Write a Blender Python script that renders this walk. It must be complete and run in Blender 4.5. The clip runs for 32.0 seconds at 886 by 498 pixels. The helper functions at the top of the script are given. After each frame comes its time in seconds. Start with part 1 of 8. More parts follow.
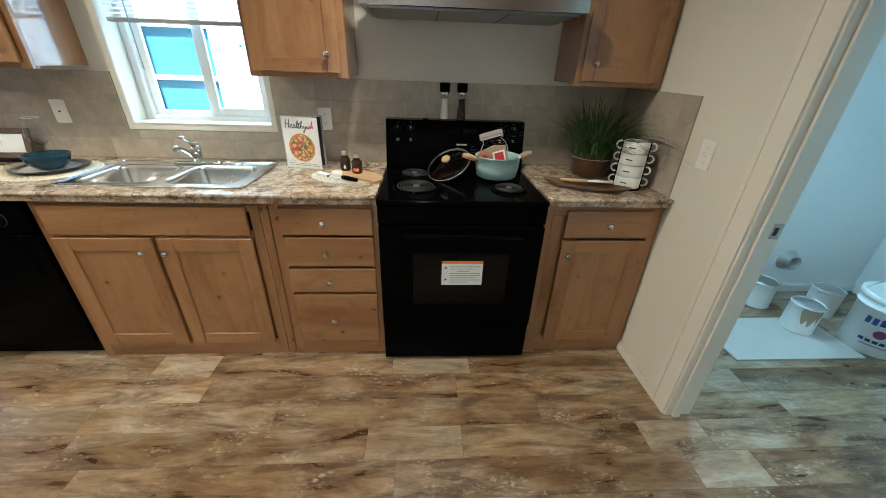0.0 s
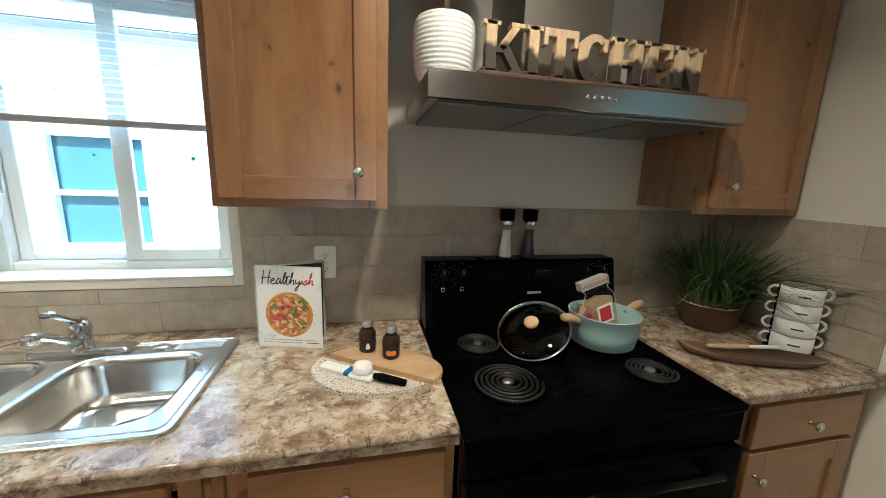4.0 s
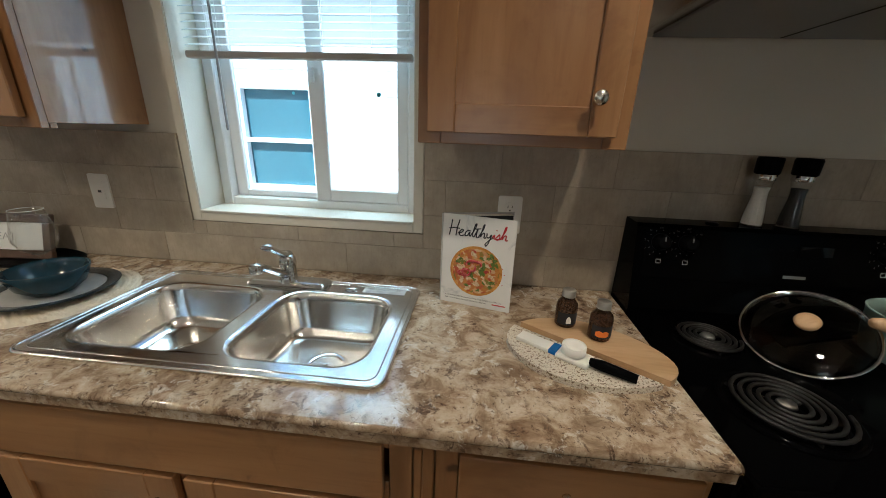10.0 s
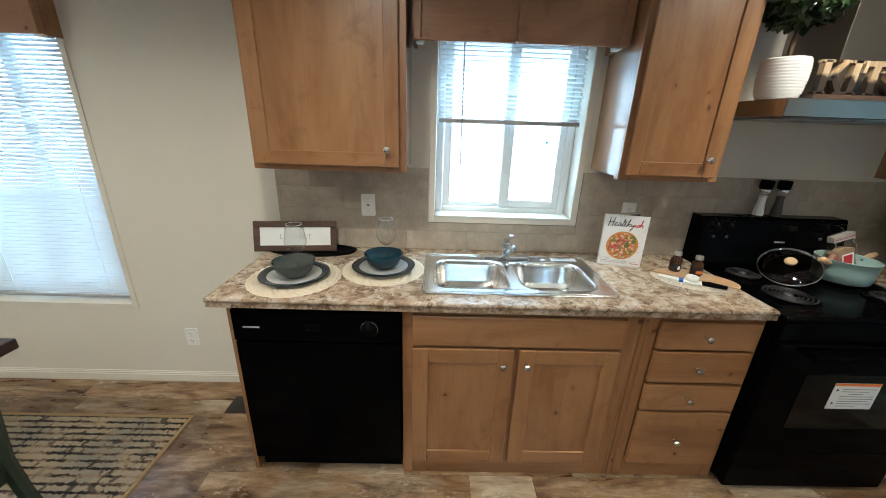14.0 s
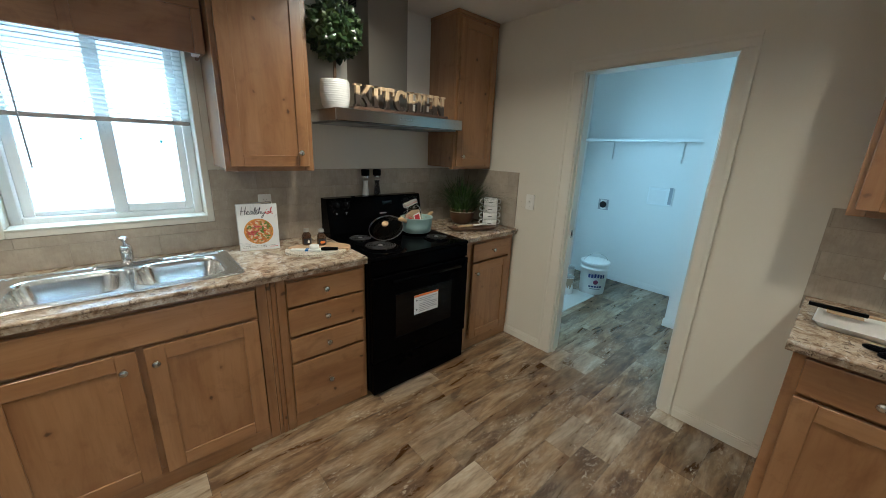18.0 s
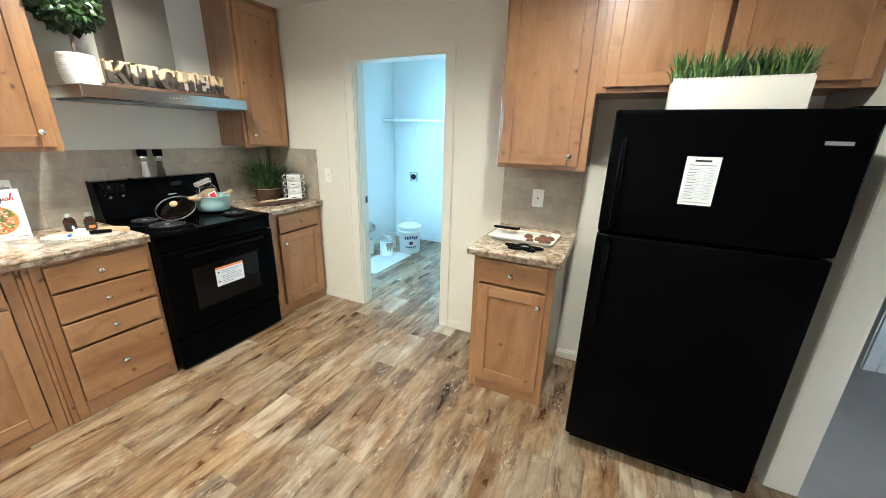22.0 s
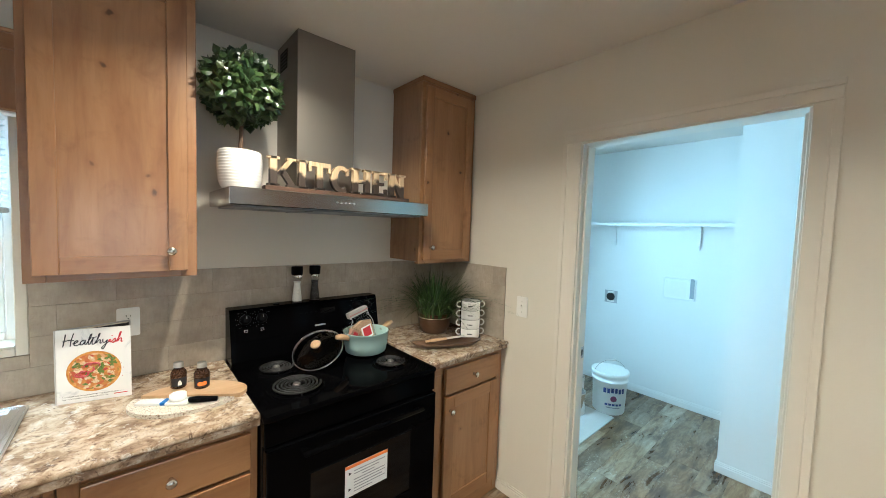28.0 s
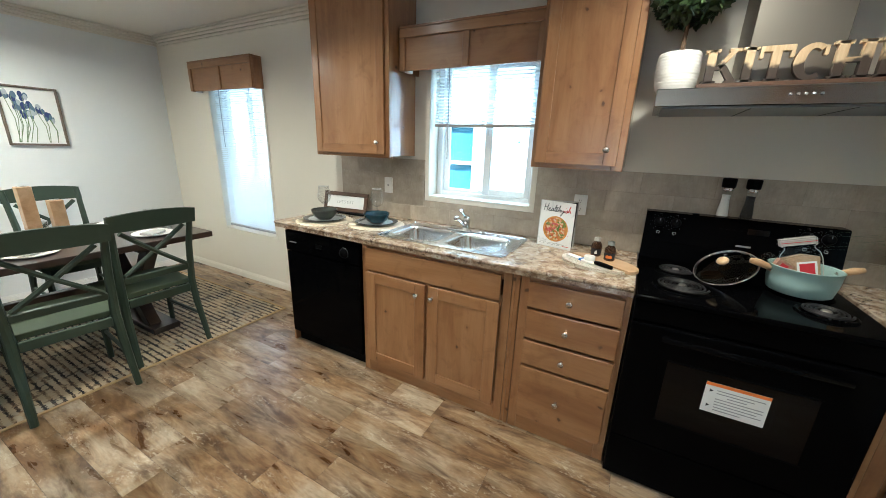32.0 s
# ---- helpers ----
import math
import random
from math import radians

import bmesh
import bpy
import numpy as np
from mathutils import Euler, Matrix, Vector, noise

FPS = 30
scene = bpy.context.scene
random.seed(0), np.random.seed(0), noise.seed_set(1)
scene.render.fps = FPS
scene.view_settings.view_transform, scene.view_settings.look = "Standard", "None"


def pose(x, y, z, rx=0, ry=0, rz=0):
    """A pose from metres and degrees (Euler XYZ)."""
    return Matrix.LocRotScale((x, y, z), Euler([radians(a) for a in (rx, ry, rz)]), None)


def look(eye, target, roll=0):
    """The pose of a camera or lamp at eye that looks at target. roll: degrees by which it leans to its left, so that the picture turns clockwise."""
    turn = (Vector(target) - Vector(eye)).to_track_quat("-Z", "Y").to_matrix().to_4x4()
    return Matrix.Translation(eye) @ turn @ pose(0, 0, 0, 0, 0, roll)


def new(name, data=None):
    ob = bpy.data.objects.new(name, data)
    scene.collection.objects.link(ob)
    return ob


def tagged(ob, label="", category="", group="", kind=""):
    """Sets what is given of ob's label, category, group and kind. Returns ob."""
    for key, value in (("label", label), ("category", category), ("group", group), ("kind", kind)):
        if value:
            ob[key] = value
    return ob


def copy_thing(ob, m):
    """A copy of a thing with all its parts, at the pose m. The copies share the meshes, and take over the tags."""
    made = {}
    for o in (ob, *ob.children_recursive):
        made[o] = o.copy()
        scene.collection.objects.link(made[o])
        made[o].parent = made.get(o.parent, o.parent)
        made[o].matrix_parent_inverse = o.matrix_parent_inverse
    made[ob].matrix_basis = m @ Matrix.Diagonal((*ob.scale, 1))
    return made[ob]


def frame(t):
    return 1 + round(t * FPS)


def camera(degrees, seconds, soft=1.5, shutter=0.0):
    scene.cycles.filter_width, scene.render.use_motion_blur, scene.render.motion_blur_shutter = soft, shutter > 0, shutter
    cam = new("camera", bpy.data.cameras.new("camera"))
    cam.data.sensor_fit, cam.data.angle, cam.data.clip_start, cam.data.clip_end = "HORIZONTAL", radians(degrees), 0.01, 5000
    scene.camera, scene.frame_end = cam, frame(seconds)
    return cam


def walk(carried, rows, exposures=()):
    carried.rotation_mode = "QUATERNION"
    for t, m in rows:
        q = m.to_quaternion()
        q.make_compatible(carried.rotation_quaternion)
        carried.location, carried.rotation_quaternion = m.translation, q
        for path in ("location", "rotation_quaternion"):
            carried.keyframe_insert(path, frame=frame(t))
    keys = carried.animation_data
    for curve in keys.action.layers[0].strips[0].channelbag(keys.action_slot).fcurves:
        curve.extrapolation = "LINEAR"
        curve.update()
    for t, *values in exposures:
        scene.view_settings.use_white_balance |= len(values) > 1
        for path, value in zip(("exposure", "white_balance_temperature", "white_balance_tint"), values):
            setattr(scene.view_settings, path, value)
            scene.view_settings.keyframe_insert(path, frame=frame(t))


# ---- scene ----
cam = camera(102.6, 32.0, 0.9)
EXPOSURES = [
    (0.0, 2.50, 5600, 4), (1.2, 2.25, 5700, 6), (2.5, 2.25, 5800, 5), (5.0, 2.15, 5700, 7), (6.5, 2.05, 5650, 8), (8.0, 1.85, 5700, 9), (9.0, 1.35, 5800, 9), (10.0, 1.42, 6050, 10),
    (11.0, 1.75, 5800, 9), (13.0, 2.25, 5500, 6), (16.0, 2.25, 5600, 8), (18.0, 2.05, 5500, 5), (19.0, 2.20, 5500, 6), (20.0, 2.90, 5250, 4),
    (21.0, 3.40, 5200, 4), (22.0, 3.50, 5250, 3), (23.0, 3.60, 5250, 4), (24.5, 3.65, 5550, 8), (26.5, 3.45, 5550, 7), (28.0, 2.95, 5650, 7), (29.0, 2.65, 5700, 8),
    (30.0, 3.90, 5250, 4), (31.0, 2.95, 5350, 4), (32.0, 2.60, 5400, 4)]
PATH = [
    (0, (0.082, 1.572, 1.435), (0.202, 3.348, 0.522), 2.0),
    (0.5, (0.088, 1.59, 1.507), (0.35, 3.351, 0.596), 2.3),
    (1, (0.078, 1.625, 1.579), (0.439, 3.397, 0.726), 2.4),
    (1.5, (0.056, 1.641, 1.611), (0.488, 3.468, 0.92), 2.7),
    (2, (0.041, 1.653, 1.616), (0.51, 3.526, 1.096), 2.6),
    (2.5, (-0.036, 1.714, 1.619), (0.428, 3.616, 1.209), 2.4),
    (3, (-0.195, 1.904, 1.577), (0.273, 3.813, 1.21), 2.5),
    (3.5, (-0.314, 2.134, 1.518), (0.154, 4.042, 1.142), 2.3),
    (5.5, (-0.329, 3.11, 1.293), (-0.298, 5.071, 0.898), 1.8),
    (6, (-0.315, 3.19, 1.272), (-0.494, 5.094, 0.687), 1.8),
    (6.5, (-0.295, 3.214, 1.275), (-0.566, 5.068, 0.575), 1.7),
    (7, (-0.272, 3.217, 1.291), (-0.573, 5.05, 0.549), 1.7),
    (7.5, (-0.303, 3.147, 1.296), (-0.597, 4.978, 0.549), 1.9),
    (8, (-0.402, 3.079, 1.284), (-0.671, 4.922, 0.555), 1.9),
    (8.5, (-0.452, 3.02, 1.311), (-0.675, 4.886, 0.626), 1.8),
    (9, (-0.47, 2.963, 1.326), (-0.671, 4.849, 0.693), 1.7),
    (9.5, (-0.507, 2.833, 1.361), (-0.684, 4.729, 0.75), 2.2),
    (10, (-0.554, 2.602, 1.402), (-0.733, 4.488, 0.761), 2.0),
    (10.5, (-0.57, 2.396, 1.444), (-0.768, 4.282, 0.807), 2.1),
    (11, (-0.744, 2.252, 1.481), (-0.928, 4.134, 0.83), 2.1),
    (11.5, (-0.821, 2.157, 1.504), (-0.977, 4.039, 0.845), 1.9),
    (12, (-0.885, 2.026, 1.522), (-0.988, 3.912, 0.863), 2.0),
    (12.5, (-1.057, 1.908, 1.537), (-1.072, 3.795, 0.875), 2.1),
    (13, (-1.314, 1.88, 1.533), (-1.283, 3.769, 0.877), 2.1),
    (13.5, (-1.486, 1.869, 1.56), (-1.448, 3.755, 0.896), 2.0),
    (15.5, (-1.349, 1.673, 1.586), (-1.231, 3.566, 0.951), 2.0),
    (16, (-1.281, 1.581, 1.573), (-0.957, 3.457, 0.959), 2.1),
    (16.5, (-1.219, 1.505, 1.586), (-0.652, 3.322, 0.971), 2.1),
    (17, (-1.174, 1.496, 1.565), (-0.309, 3.204, 0.987), 2.5),
    (17.5, (-1.122, 1.414, 1.552), (-0.03, 2.996, 1.0), 2.2),
    (18, (-1.063, 1.375, 1.517), (0.218, 2.812, 0.975), 2.2),
    (18.5, (-1.048, 1.312, 1.511), (0.359, 2.625, 0.969), 2.0),
    (19, (-1.047, 1.214, 1.499), (0.469, 2.409, 0.977), 1.5),
    (19.5, (-1.095, 1.104, 1.479), (0.494, 2.199, 0.951), 1.4),
    (20, (-1.102, 0.942, 1.436), (0.551, 1.938, 0.911), 1.4),
    (20.5, (-1.14, 0.825, 1.374), (0.546, 1.757, 0.835), 1.5),
    (21, (-1.142, 0.735, 1.367), (0.549, 1.628, 0.782), 1.4),
    (21.5, (-1.133, 0.728, 1.405), (0.577, 1.566, 0.795), 1.4),
    (22, (-1.147, 0.725, 1.5), (0.574, 1.543, 0.893), 1.5),
    (22.5, (-1.157, 0.691, 1.586), (0.595, 1.465, 1.011), 1.5),
    (23, (-1.166, 0.673, 1.628), (0.653, 1.39, 1.208), 1.5),
    (23.5, (-1.152, 0.627, 1.664), (0.73, 1.25, 1.396), 1.5),
    (24, (-1.127, 0.606, 1.68), (0.811, 1.076, 1.526), 1.5),
    (24.5, (-1.08, 0.656, 1.673), (0.882, 1.028, 1.557), 1.4),
    (26.5, (-0.843, 1.289, 1.624), (1.026, 1.997, 1.535), 1.7),
    (27, (-0.7, 1.486, 1.577), (1.02, 2.505, 1.499), 1.8),
    (27.5, (-0.6, 1.648, 1.598), (0.91, 2.956, 1.492), 1.8),
    (28, (-0.451, 1.773, 1.579), (0.874, 3.266, 1.467), 1.9),
    (28.5, (-0.261, 1.864, 1.595), (0.787, 3.563, 1.475), 2.2),
    (29, (-0.219, 1.802, 1.596), (0.473, 3.674, 1.466), 2.0),
    (29.5, (-0.218, 1.692, 1.587), (0.126, 3.657, 1.444), 2.0),
    (30, (-0.163, 1.656, 1.571), (-0.104, 3.646, 1.373), 1.9),
    (30.5, (-0.123, 1.612, 1.528), (-0.322, 3.582, 1.247), 1.9),
    (31, (-0.124, 1.569, 1.488), (-0.577, 3.479, 1.106), 1.9),
    (31.5, (-0.163, 1.525, 1.486), (-0.844, 3.341, 0.997), 1.9),
    (32, (-0.182, 1.488, 1.464), (-1.084, 3.183, 0.904), 2.0),
]
walk(cam, [(t, look(eye, target, roll)) for t, eye, target, roll in PATH], EXPOSURES)

# ---- light ----
world = bpy.data.worlds.new("sky")
scene.world = world
world.use_nodes = True
sky = world.node_tree.nodes.new("ShaderNodeTexSky")
sky.sky_type, sky.sun_disc = "NISHITA", False
sky.sun_elevation, sky.sun_rotation = radians(52), radians(200)
world.node_tree.links.new(sky.outputs[0], world.node_tree.nodes["Background"].inputs[0])
world.node_tree.nodes["Background"].inputs[1].default_value = 0.15
sun_data = bpy.data.lights.new("sun", "SUN")
sun_data.energy, sun_data.angle, sun_data.color = 5.0, radians(0.5), (0.92, 0.97, 1.0)
sun_lamp = new("sun", sun_data)
sun_lamp.matrix_world = look((-3, -8, 11), (0, 0, 0))


def area_lamp(name, eye, target, watts, color, size, size_y=0.0):
    data = bpy.data.lights.new(name, "AREA")
    data.energy, data.color = watts, color
    data.shape, data.size = ("RECTANGLE", size) if size_y else ("DISK", size)
    if size_y:
        data.size_y = size_y
    ob = new(name, data)
    ob.matrix_world = look(eye, target)
    return ob


LAMP_COLOR = (1.0, 0.875, 0.66)
LAMPS = [(0.10, 0.87, 2.6, 146, 0.10), (-0.02, 2.80, 3.0, 142, 0.09), (-1.87, 0.87, 2.6, 146, 0.10), (-1.87, 2.50, 2.9, 142, 0.10), (-3.85, 1.90, 8.6, 160, 0.12)]
for lx, ly, watts, beam, wide in LAMPS:
    area_lamp("ceiling_bulb", (lx, ly, 2.415), (lx, ly + 0.001, 0), watts, LAMP_COLOR, wide).data.spread = radians(beam)
# area lamps stand in for daylight at the glazed back door and the living room's window
area_lamp("laundry_daylight", (1.80, 3.640, 1.50), (1.80, 2.2, 0.9), 8.5, (0.48, 0.82, 1.0), 0.52, 0.92)
# unseen lamp added above the sink window, boosts the strip of sky on sill and worktop
area_lamp("sink_window_sky", (-1.14, 4.32, 2.38), (-1.14, 3.42, 0.95), 8.0, (0.70, 0.92, 1.0), 1.0, 0.5)
area_lamp("living_daylight", (-0.6, -4.12, 1.3), (-0.6, 0, 1.2), 0.4, (0.85, 0.93, 1.0), 1.6, 1.3)


# ---- materials ----
def new_mat(name, rough=0.5, metal=0.0, color=(0.8, 0.8, 0.8)):
    m = bpy.data.materials.new(name)
    m.use_nodes = True
    b = m.node_tree.nodes["Principled BSDF"]
    b.inputs["Roughness"].default_value = rough
    b.inputs["Metallic"].default_value = metal
    b.inputs["Base Color"].default_value = (*color, 1)
    return m, m.node_tree, b


def node(nt, kind, **values):
    n = nt.nodes.new(kind)
    for key, value in values.items():
        n.inputs[key.replace("_", " ")].default_value = value
    return n


def coords(nt, scale=(1, 1, 1), spread=40.0):
    tex = nt.nodes.new("ShaderNodeTexCoord")
    info = nt.nodes.new("ShaderNodeObjectInfo")
    times = nt.nodes.new("ShaderNodeMath")
    times.operation = "MULTIPLY"
    times.inputs[1].default_value = spread
    nt.links.new(info.outputs["Random"], times.inputs[0])
    add = nt.nodes.new("ShaderNodeVectorMath")
    nt.links.new(tex.outputs["Object"], add.inputs[0])
    nt.links.new(times.outputs[0], add.inputs[1])
    mapping = nt.nodes.new("ShaderNodeMapping")
    mapping.inputs["Scale"].default_value = scale
    nt.links.new(add.outputs[0], mapping.inputs["Vector"])
    return mapping.outputs[0]


def noise_fac(nt, vector, scale, detail=4.0, rough=0.55, distort=0.0):
    n = node(nt, "ShaderNodeTexNoise", Scale=scale, Detail=detail, Roughness=rough, Distortion=distort)
    nt.links.new(vector, n.inputs["Vector"])
    return n.outputs["Fac"]


def noise_color(nt, vector, scale):
    n = node(nt, "ShaderNodeTexNoise", Scale=scale, Detail=3.0)
    nt.links.new(vector, n.inputs["Vector"])
    return n.outputs["Color"]


def ramp(nt, fac, stops, interpolation="LINEAR"):
    r = nt.nodes.new("ShaderNodeValToRGB")
    r.color_ramp.interpolation = interpolation
    while len(r.color_ramp.elements) < len(stops):
        r.color_ramp.elements.new(0.5)
    for e, (at, col) in zip(r.color_ramp.elements, stops):
        e.position, e.color = at, (*col, 1) if len(col) == 3 else col
    nt.links.new(fac, r.inputs[0])
    return r.outputs[0]


def mix(nt, fac, a, b, mode="MIX"):
    m = nt.nodes.new("ShaderNodeMix")
    m.data_type, m.blend_type = "RGBA", mode
    for socket, value in ((m.inputs[0], fac), (m.inputs[6], a), (m.inputs[7], b)):
        if isinstance(value, (int, float)):
            socket.default_value = value
        elif isinstance(value, tuple):
            socket.default_value = (*value, 1)
        else:
            nt.links.new(value, socket)
    return m.outputs[2]


def bump(nt, bsdf, height, strength=0.2, distance=0.002):
    b = node(nt, "ShaderNodeBump", Strength=strength, Distance=distance)
    nt.links.new(height, b.inputs["Height"])
    nt.links.new(b.outputs[0], bsdf.inputs["Normal"])


def rough_range(nt, bsdf, fac, low, high):
    r = node(nt, "ShaderNodeMapRange", To_Min=low, To_Max=high)
    nt.links.new(fac, r.inputs[0])
    nt.links.new(r.outputs[0], bsdf.inputs["Roughness"])


def paint(name, color, rough=0.55, grain=90.0, relief=0.12, wear=0.06):
    m, nt, b = new_mat(name, rough)
    v = coords(nt)
    broad = noise_fac(nt, v, 1.7, 3)
    fine = noise_fac(nt, v, grain, 3)
    dark = tuple(c * (1 - wear) for c in color)
    nt.links.new(mix(nt, broad, dark, color), b.inputs["Base Color"])
    bump(nt, b, fine, relief, 0.0015)
    rough_range(nt, b, broad, rough - 0.06, rough + 0.08)
    return m


def plain(name, color, rough=0.5, metal=0.0, wear=0.1, scale=30.0):
    m, nt, b = new_mat(name, rough, metal)
    v = coords(nt)
    n = noise_fac(nt, v, scale, 4)
    nt.links.new(mix(nt, n, tuple(c * (1 - wear) for c in color), tuple(min(1, c * (1 + wear)) for c in color)), b.inputs["Base Color"])
    rough_range(nt, b, n, max(0.02, rough * 0.85), min(1, rough * 1.15))
    return m


def wood(name, dark, mid, light, scale, rough=0.36, knots=True):
    m, nt, b = new_mat(name, rough)
    whole = coords(nt, (1, 1, 1))
    fine = noise_fac(nt, coords(nt, tuple(s * 4.0 for s in scale)), 1.0, 5, 0.6, 0.3)
    grain = noise_fac(nt, coords(nt, scale), 1.0, 4, 0.5, 0.8)
    figure = noise_fac(nt, coords(nt, tuple(s * 0.33 + 0.6 for s in scale)), 1.0, 5, 0.6, 0.6)
    col = ramp(nt, figure, [(0.24, dark), (0.45, mid), (0.70, light)])
    col = mix(nt, ramp(nt, grain, [(0.46, (0, 0, 0)), (0.70, (0.2, 0.2, 0.2))]), col, dark)
    col = mix(nt, ramp(nt, fine, [(0.50, (0, 0, 0)), (0.72, (0.28, 0.28, 0.28))]), col, dark)
    if knots:
        stain = noise_fac(nt, coords(nt, (1, 1, 1), 70), 8.0, 5, 0.62, 0.5)
        col = mix(nt, ramp(nt, stain, [(0.55, (0, 0, 0)), (0.70, (0.42, 0.42, 0.42))]), col, tuple(c * 0.8 for c in dark))
        vor = node(nt, "ShaderNodeTexVoronoi", Scale=7.5, Randomness=1.0)
        nt.links.new(mix(nt, 0.05, whole, noise_color(nt, whole, 16.0), "ADD"), vor.inputs["Vector"])
        halo = ramp(nt, vor.outputs["Distance"], [(0.0, (0.6, 0.6, 0.6)), (0.2, (0, 0, 0))])
        col = mix(nt, halo, col, dark)
        spot = ramp(nt, vor.outputs["Distance"], [(0.0, (0.95, 0.95, 0.95)), (0.05, (0.8, 0.8, 0.8)), (0.095, (0, 0, 0))])
        col = mix(nt, spot, col, tuple(c * 0.3 for c in dark))
    nt.links.new(col, b.inputs["Base Color"])
    bump(nt, b, fine, 0.08, 0.001)
    rough_range(nt, b, figure, rough - 0.06, rough + 0.1)
    b.inputs["Coat Weight"].default_value = 0.65
    b.inputs["Coat Roughness"].default_value = 0.22
    return m


ALDER = ((0.186, 0.077, 0.027), (0.300, 0.144, 0.056), (0.378, 0.197, 0.085))
wood_v = wood("alder_upright", *ALDER, (20, 20, 1.6))
wood_side = wood("alder_glossy_side", *ALDER, (20, 20, 1.6))
for socket, amount in (("Coat Weight", 1.0), ("Coat Roughness", 0.07), ("Coat IOR", 1.6)):
    wood_side.node_tree.nodes["Principled BSDF"].inputs[socket].default_value = amount
wood_h = wood("alder_level", *ALDER, (1.6, 20, 20))
wood_hy = wood("alder_level_side", *ALDER, (20, 1.6, 20))
wood_dark = wood("dark_table_wood", (0.012, 0.007, 0.006), (0.025, 0.015, 0.012), (0.05, 0.03, 0.024), (30, 2, 30), 0.3, False)
wood_frame = wood("brown_frame_wood", (0.035, 0.016, 0.01), (0.07, 0.035, 0.02), (0.12, 0.06, 0.035), (2.5, 40, 40), 0.5, False)
wood_light = wood("pale_wood", (0.42, 0.25, 0.12), (0.58, 0.37, 0.2), (0.68, 0.46, 0.28), (4, 40, 40), 0.5, False)
wood_bark = wood("dark_carved_wood", (0.03, 0.014, 0.008), (0.09, 0.045, 0.022), (0.2, 0.11, 0.055), (6, 30, 30), 0.35, False)

wall_paint = paint("cream_wall_paint", (0.72, 0.675, 0.585), 0.6, 140, 0.25, 0.03)
grey_paint = paint("pale_grey_wall_paint", (0.76, 0.775, 0.78), 0.6, 140, 0.25, 0.03)
ceiling_paint = paint("ceiling_paint", (0.74, 0.71, 0.66), 0.8, 220, 0.5, 0.03)
trim_paint = paint("trim_paint", (0.74, 0.695, 0.61), 0.35, 60, 0.05, 0.03)
white_trim = paint("white_trim_paint", (0.82, 0.82, 0.80), 0.35, 60, 0.05, 0.03)
vinyl = plain("white_vinyl", (0.85, 0.86, 0.86), 0.35, 0, 0.03)
slat_vinyl = plain("translucent_slat_vinyl", (0.85, 0.86, 0.86), 0.4, 0, 0.03)
slat_nt = slat_vinyl.node_tree
slat_glow, slat_mix = slat_nt.nodes.new("ShaderNodeBsdfTranslucent"), slat_nt.nodes.new("ShaderNodeMixShader")
slat_glow.inputs[0].default_value = (0.84, 0.88, 0.90, 1)
slat_mix.inputs[0].default_value = 0.5
slat_nt.links.new(slat_nt.nodes["Principled BSDF"].outputs[0], slat_mix.inputs[1])
slat_nt.links.new(slat_glow.outputs[0], slat_mix.inputs[2])
slat_nt.links.new(slat_mix.outputs[0], slat_nt.nodes["Material Output"].inputs[0])
plastic_white = plain("white_plastic", (0.82, 0.80, 0.76), 0.3, 0, 0.04)
slot_dark = plain("dark_slot", (0.03, 0.03, 0.03), 0.6)
black_gloss = plain("black_enamel", (0.0015, 0.0015, 0.0018), 0.06, 0, 0.2, 8)
black_satin = plain("black_satin", (0.003, 0.003, 0.0035), 0.30, 0, 0.2, 60)
black_gloss.node_tree.nodes["Principled BSDF"].inputs["Specular IOR Level"].default_value = 0.03
black_satin.node_tree.nodes["Principled BSDF"].inputs["Specular IOR Level"].default_value = 0.025
black_glass = plain("black_glass", (0.003, 0.003, 0.0035), 0.05, 0, 0.1)
black_glass.node_tree.nodes["Principled BSDF"].inputs["Specular IOR Level"].default_value = 0.20
rubber = plain("black_rubber", (0.015, 0.015, 0.015), 0.8)
nickel = plain("satin_nickel", (0.70, 0.67, 0.62), 0.22, 1.0, 0.08)
chrome = plain("chrome", (0.80, 0.80, 0.80), 0.08, 1.0, 0.04)
satin_chrome = plain("satin_chrome", (0.66, 0.65, 0.63), 0.17, 1.0, 0.05)
coil_metal = plain("burner_coil_metal", (0.014, 0.013, 0.013), 0.5, 0.2, 0.2)
print_black = plain("black_print", (0.02, 0.02, 0.025), 0.5)
print_grey = plain("grey_print", (0.33, 0.33, 0.34), 0.6)
print_red = plain("red_print", (0.55, 0.025, 0.04), 0.5)
print_navy = plain("navy_print", (0.02, 0.04, 0.16), 0.5)
print_orange = plain("orange_print", (0.8, 0.2, 0.03), 0.5)
paper = plain("white_paper", (0.82, 0.82, 0.81), 0.55, 0, 0.03)
page_edge = plain("page_edges", (0.74, 0.68, 0.58), 0.8, 0, 0.15, 300)


def brushed(name, color, scale, rough):
    m, nt, b = new_mat(name, rough, 1.0)
    lines = noise_fac(nt, coords(nt, scale, 1.0), 1.0, 2)
    nt.links.new(mix(nt, lines, tuple(c * 0.96 for c in color), color), b.inputs["Base Color"])
    rough_range(nt, b, lines, rough - 0.01, rough + 0.02)
    return m


steel = plain("brushed_steel", (0.45, 0.42, 0.385), 0.22, 1.0, 0.04, 5.0)
steel_up = brushed("brushed_steel_upright", (0.300, 0.268, 0.232), (300, 300, 3), 0.46)
sink_steel = brushed("sink_steel", (0.78, 0.76, 0.73), (6, 260, 60), 0.19)


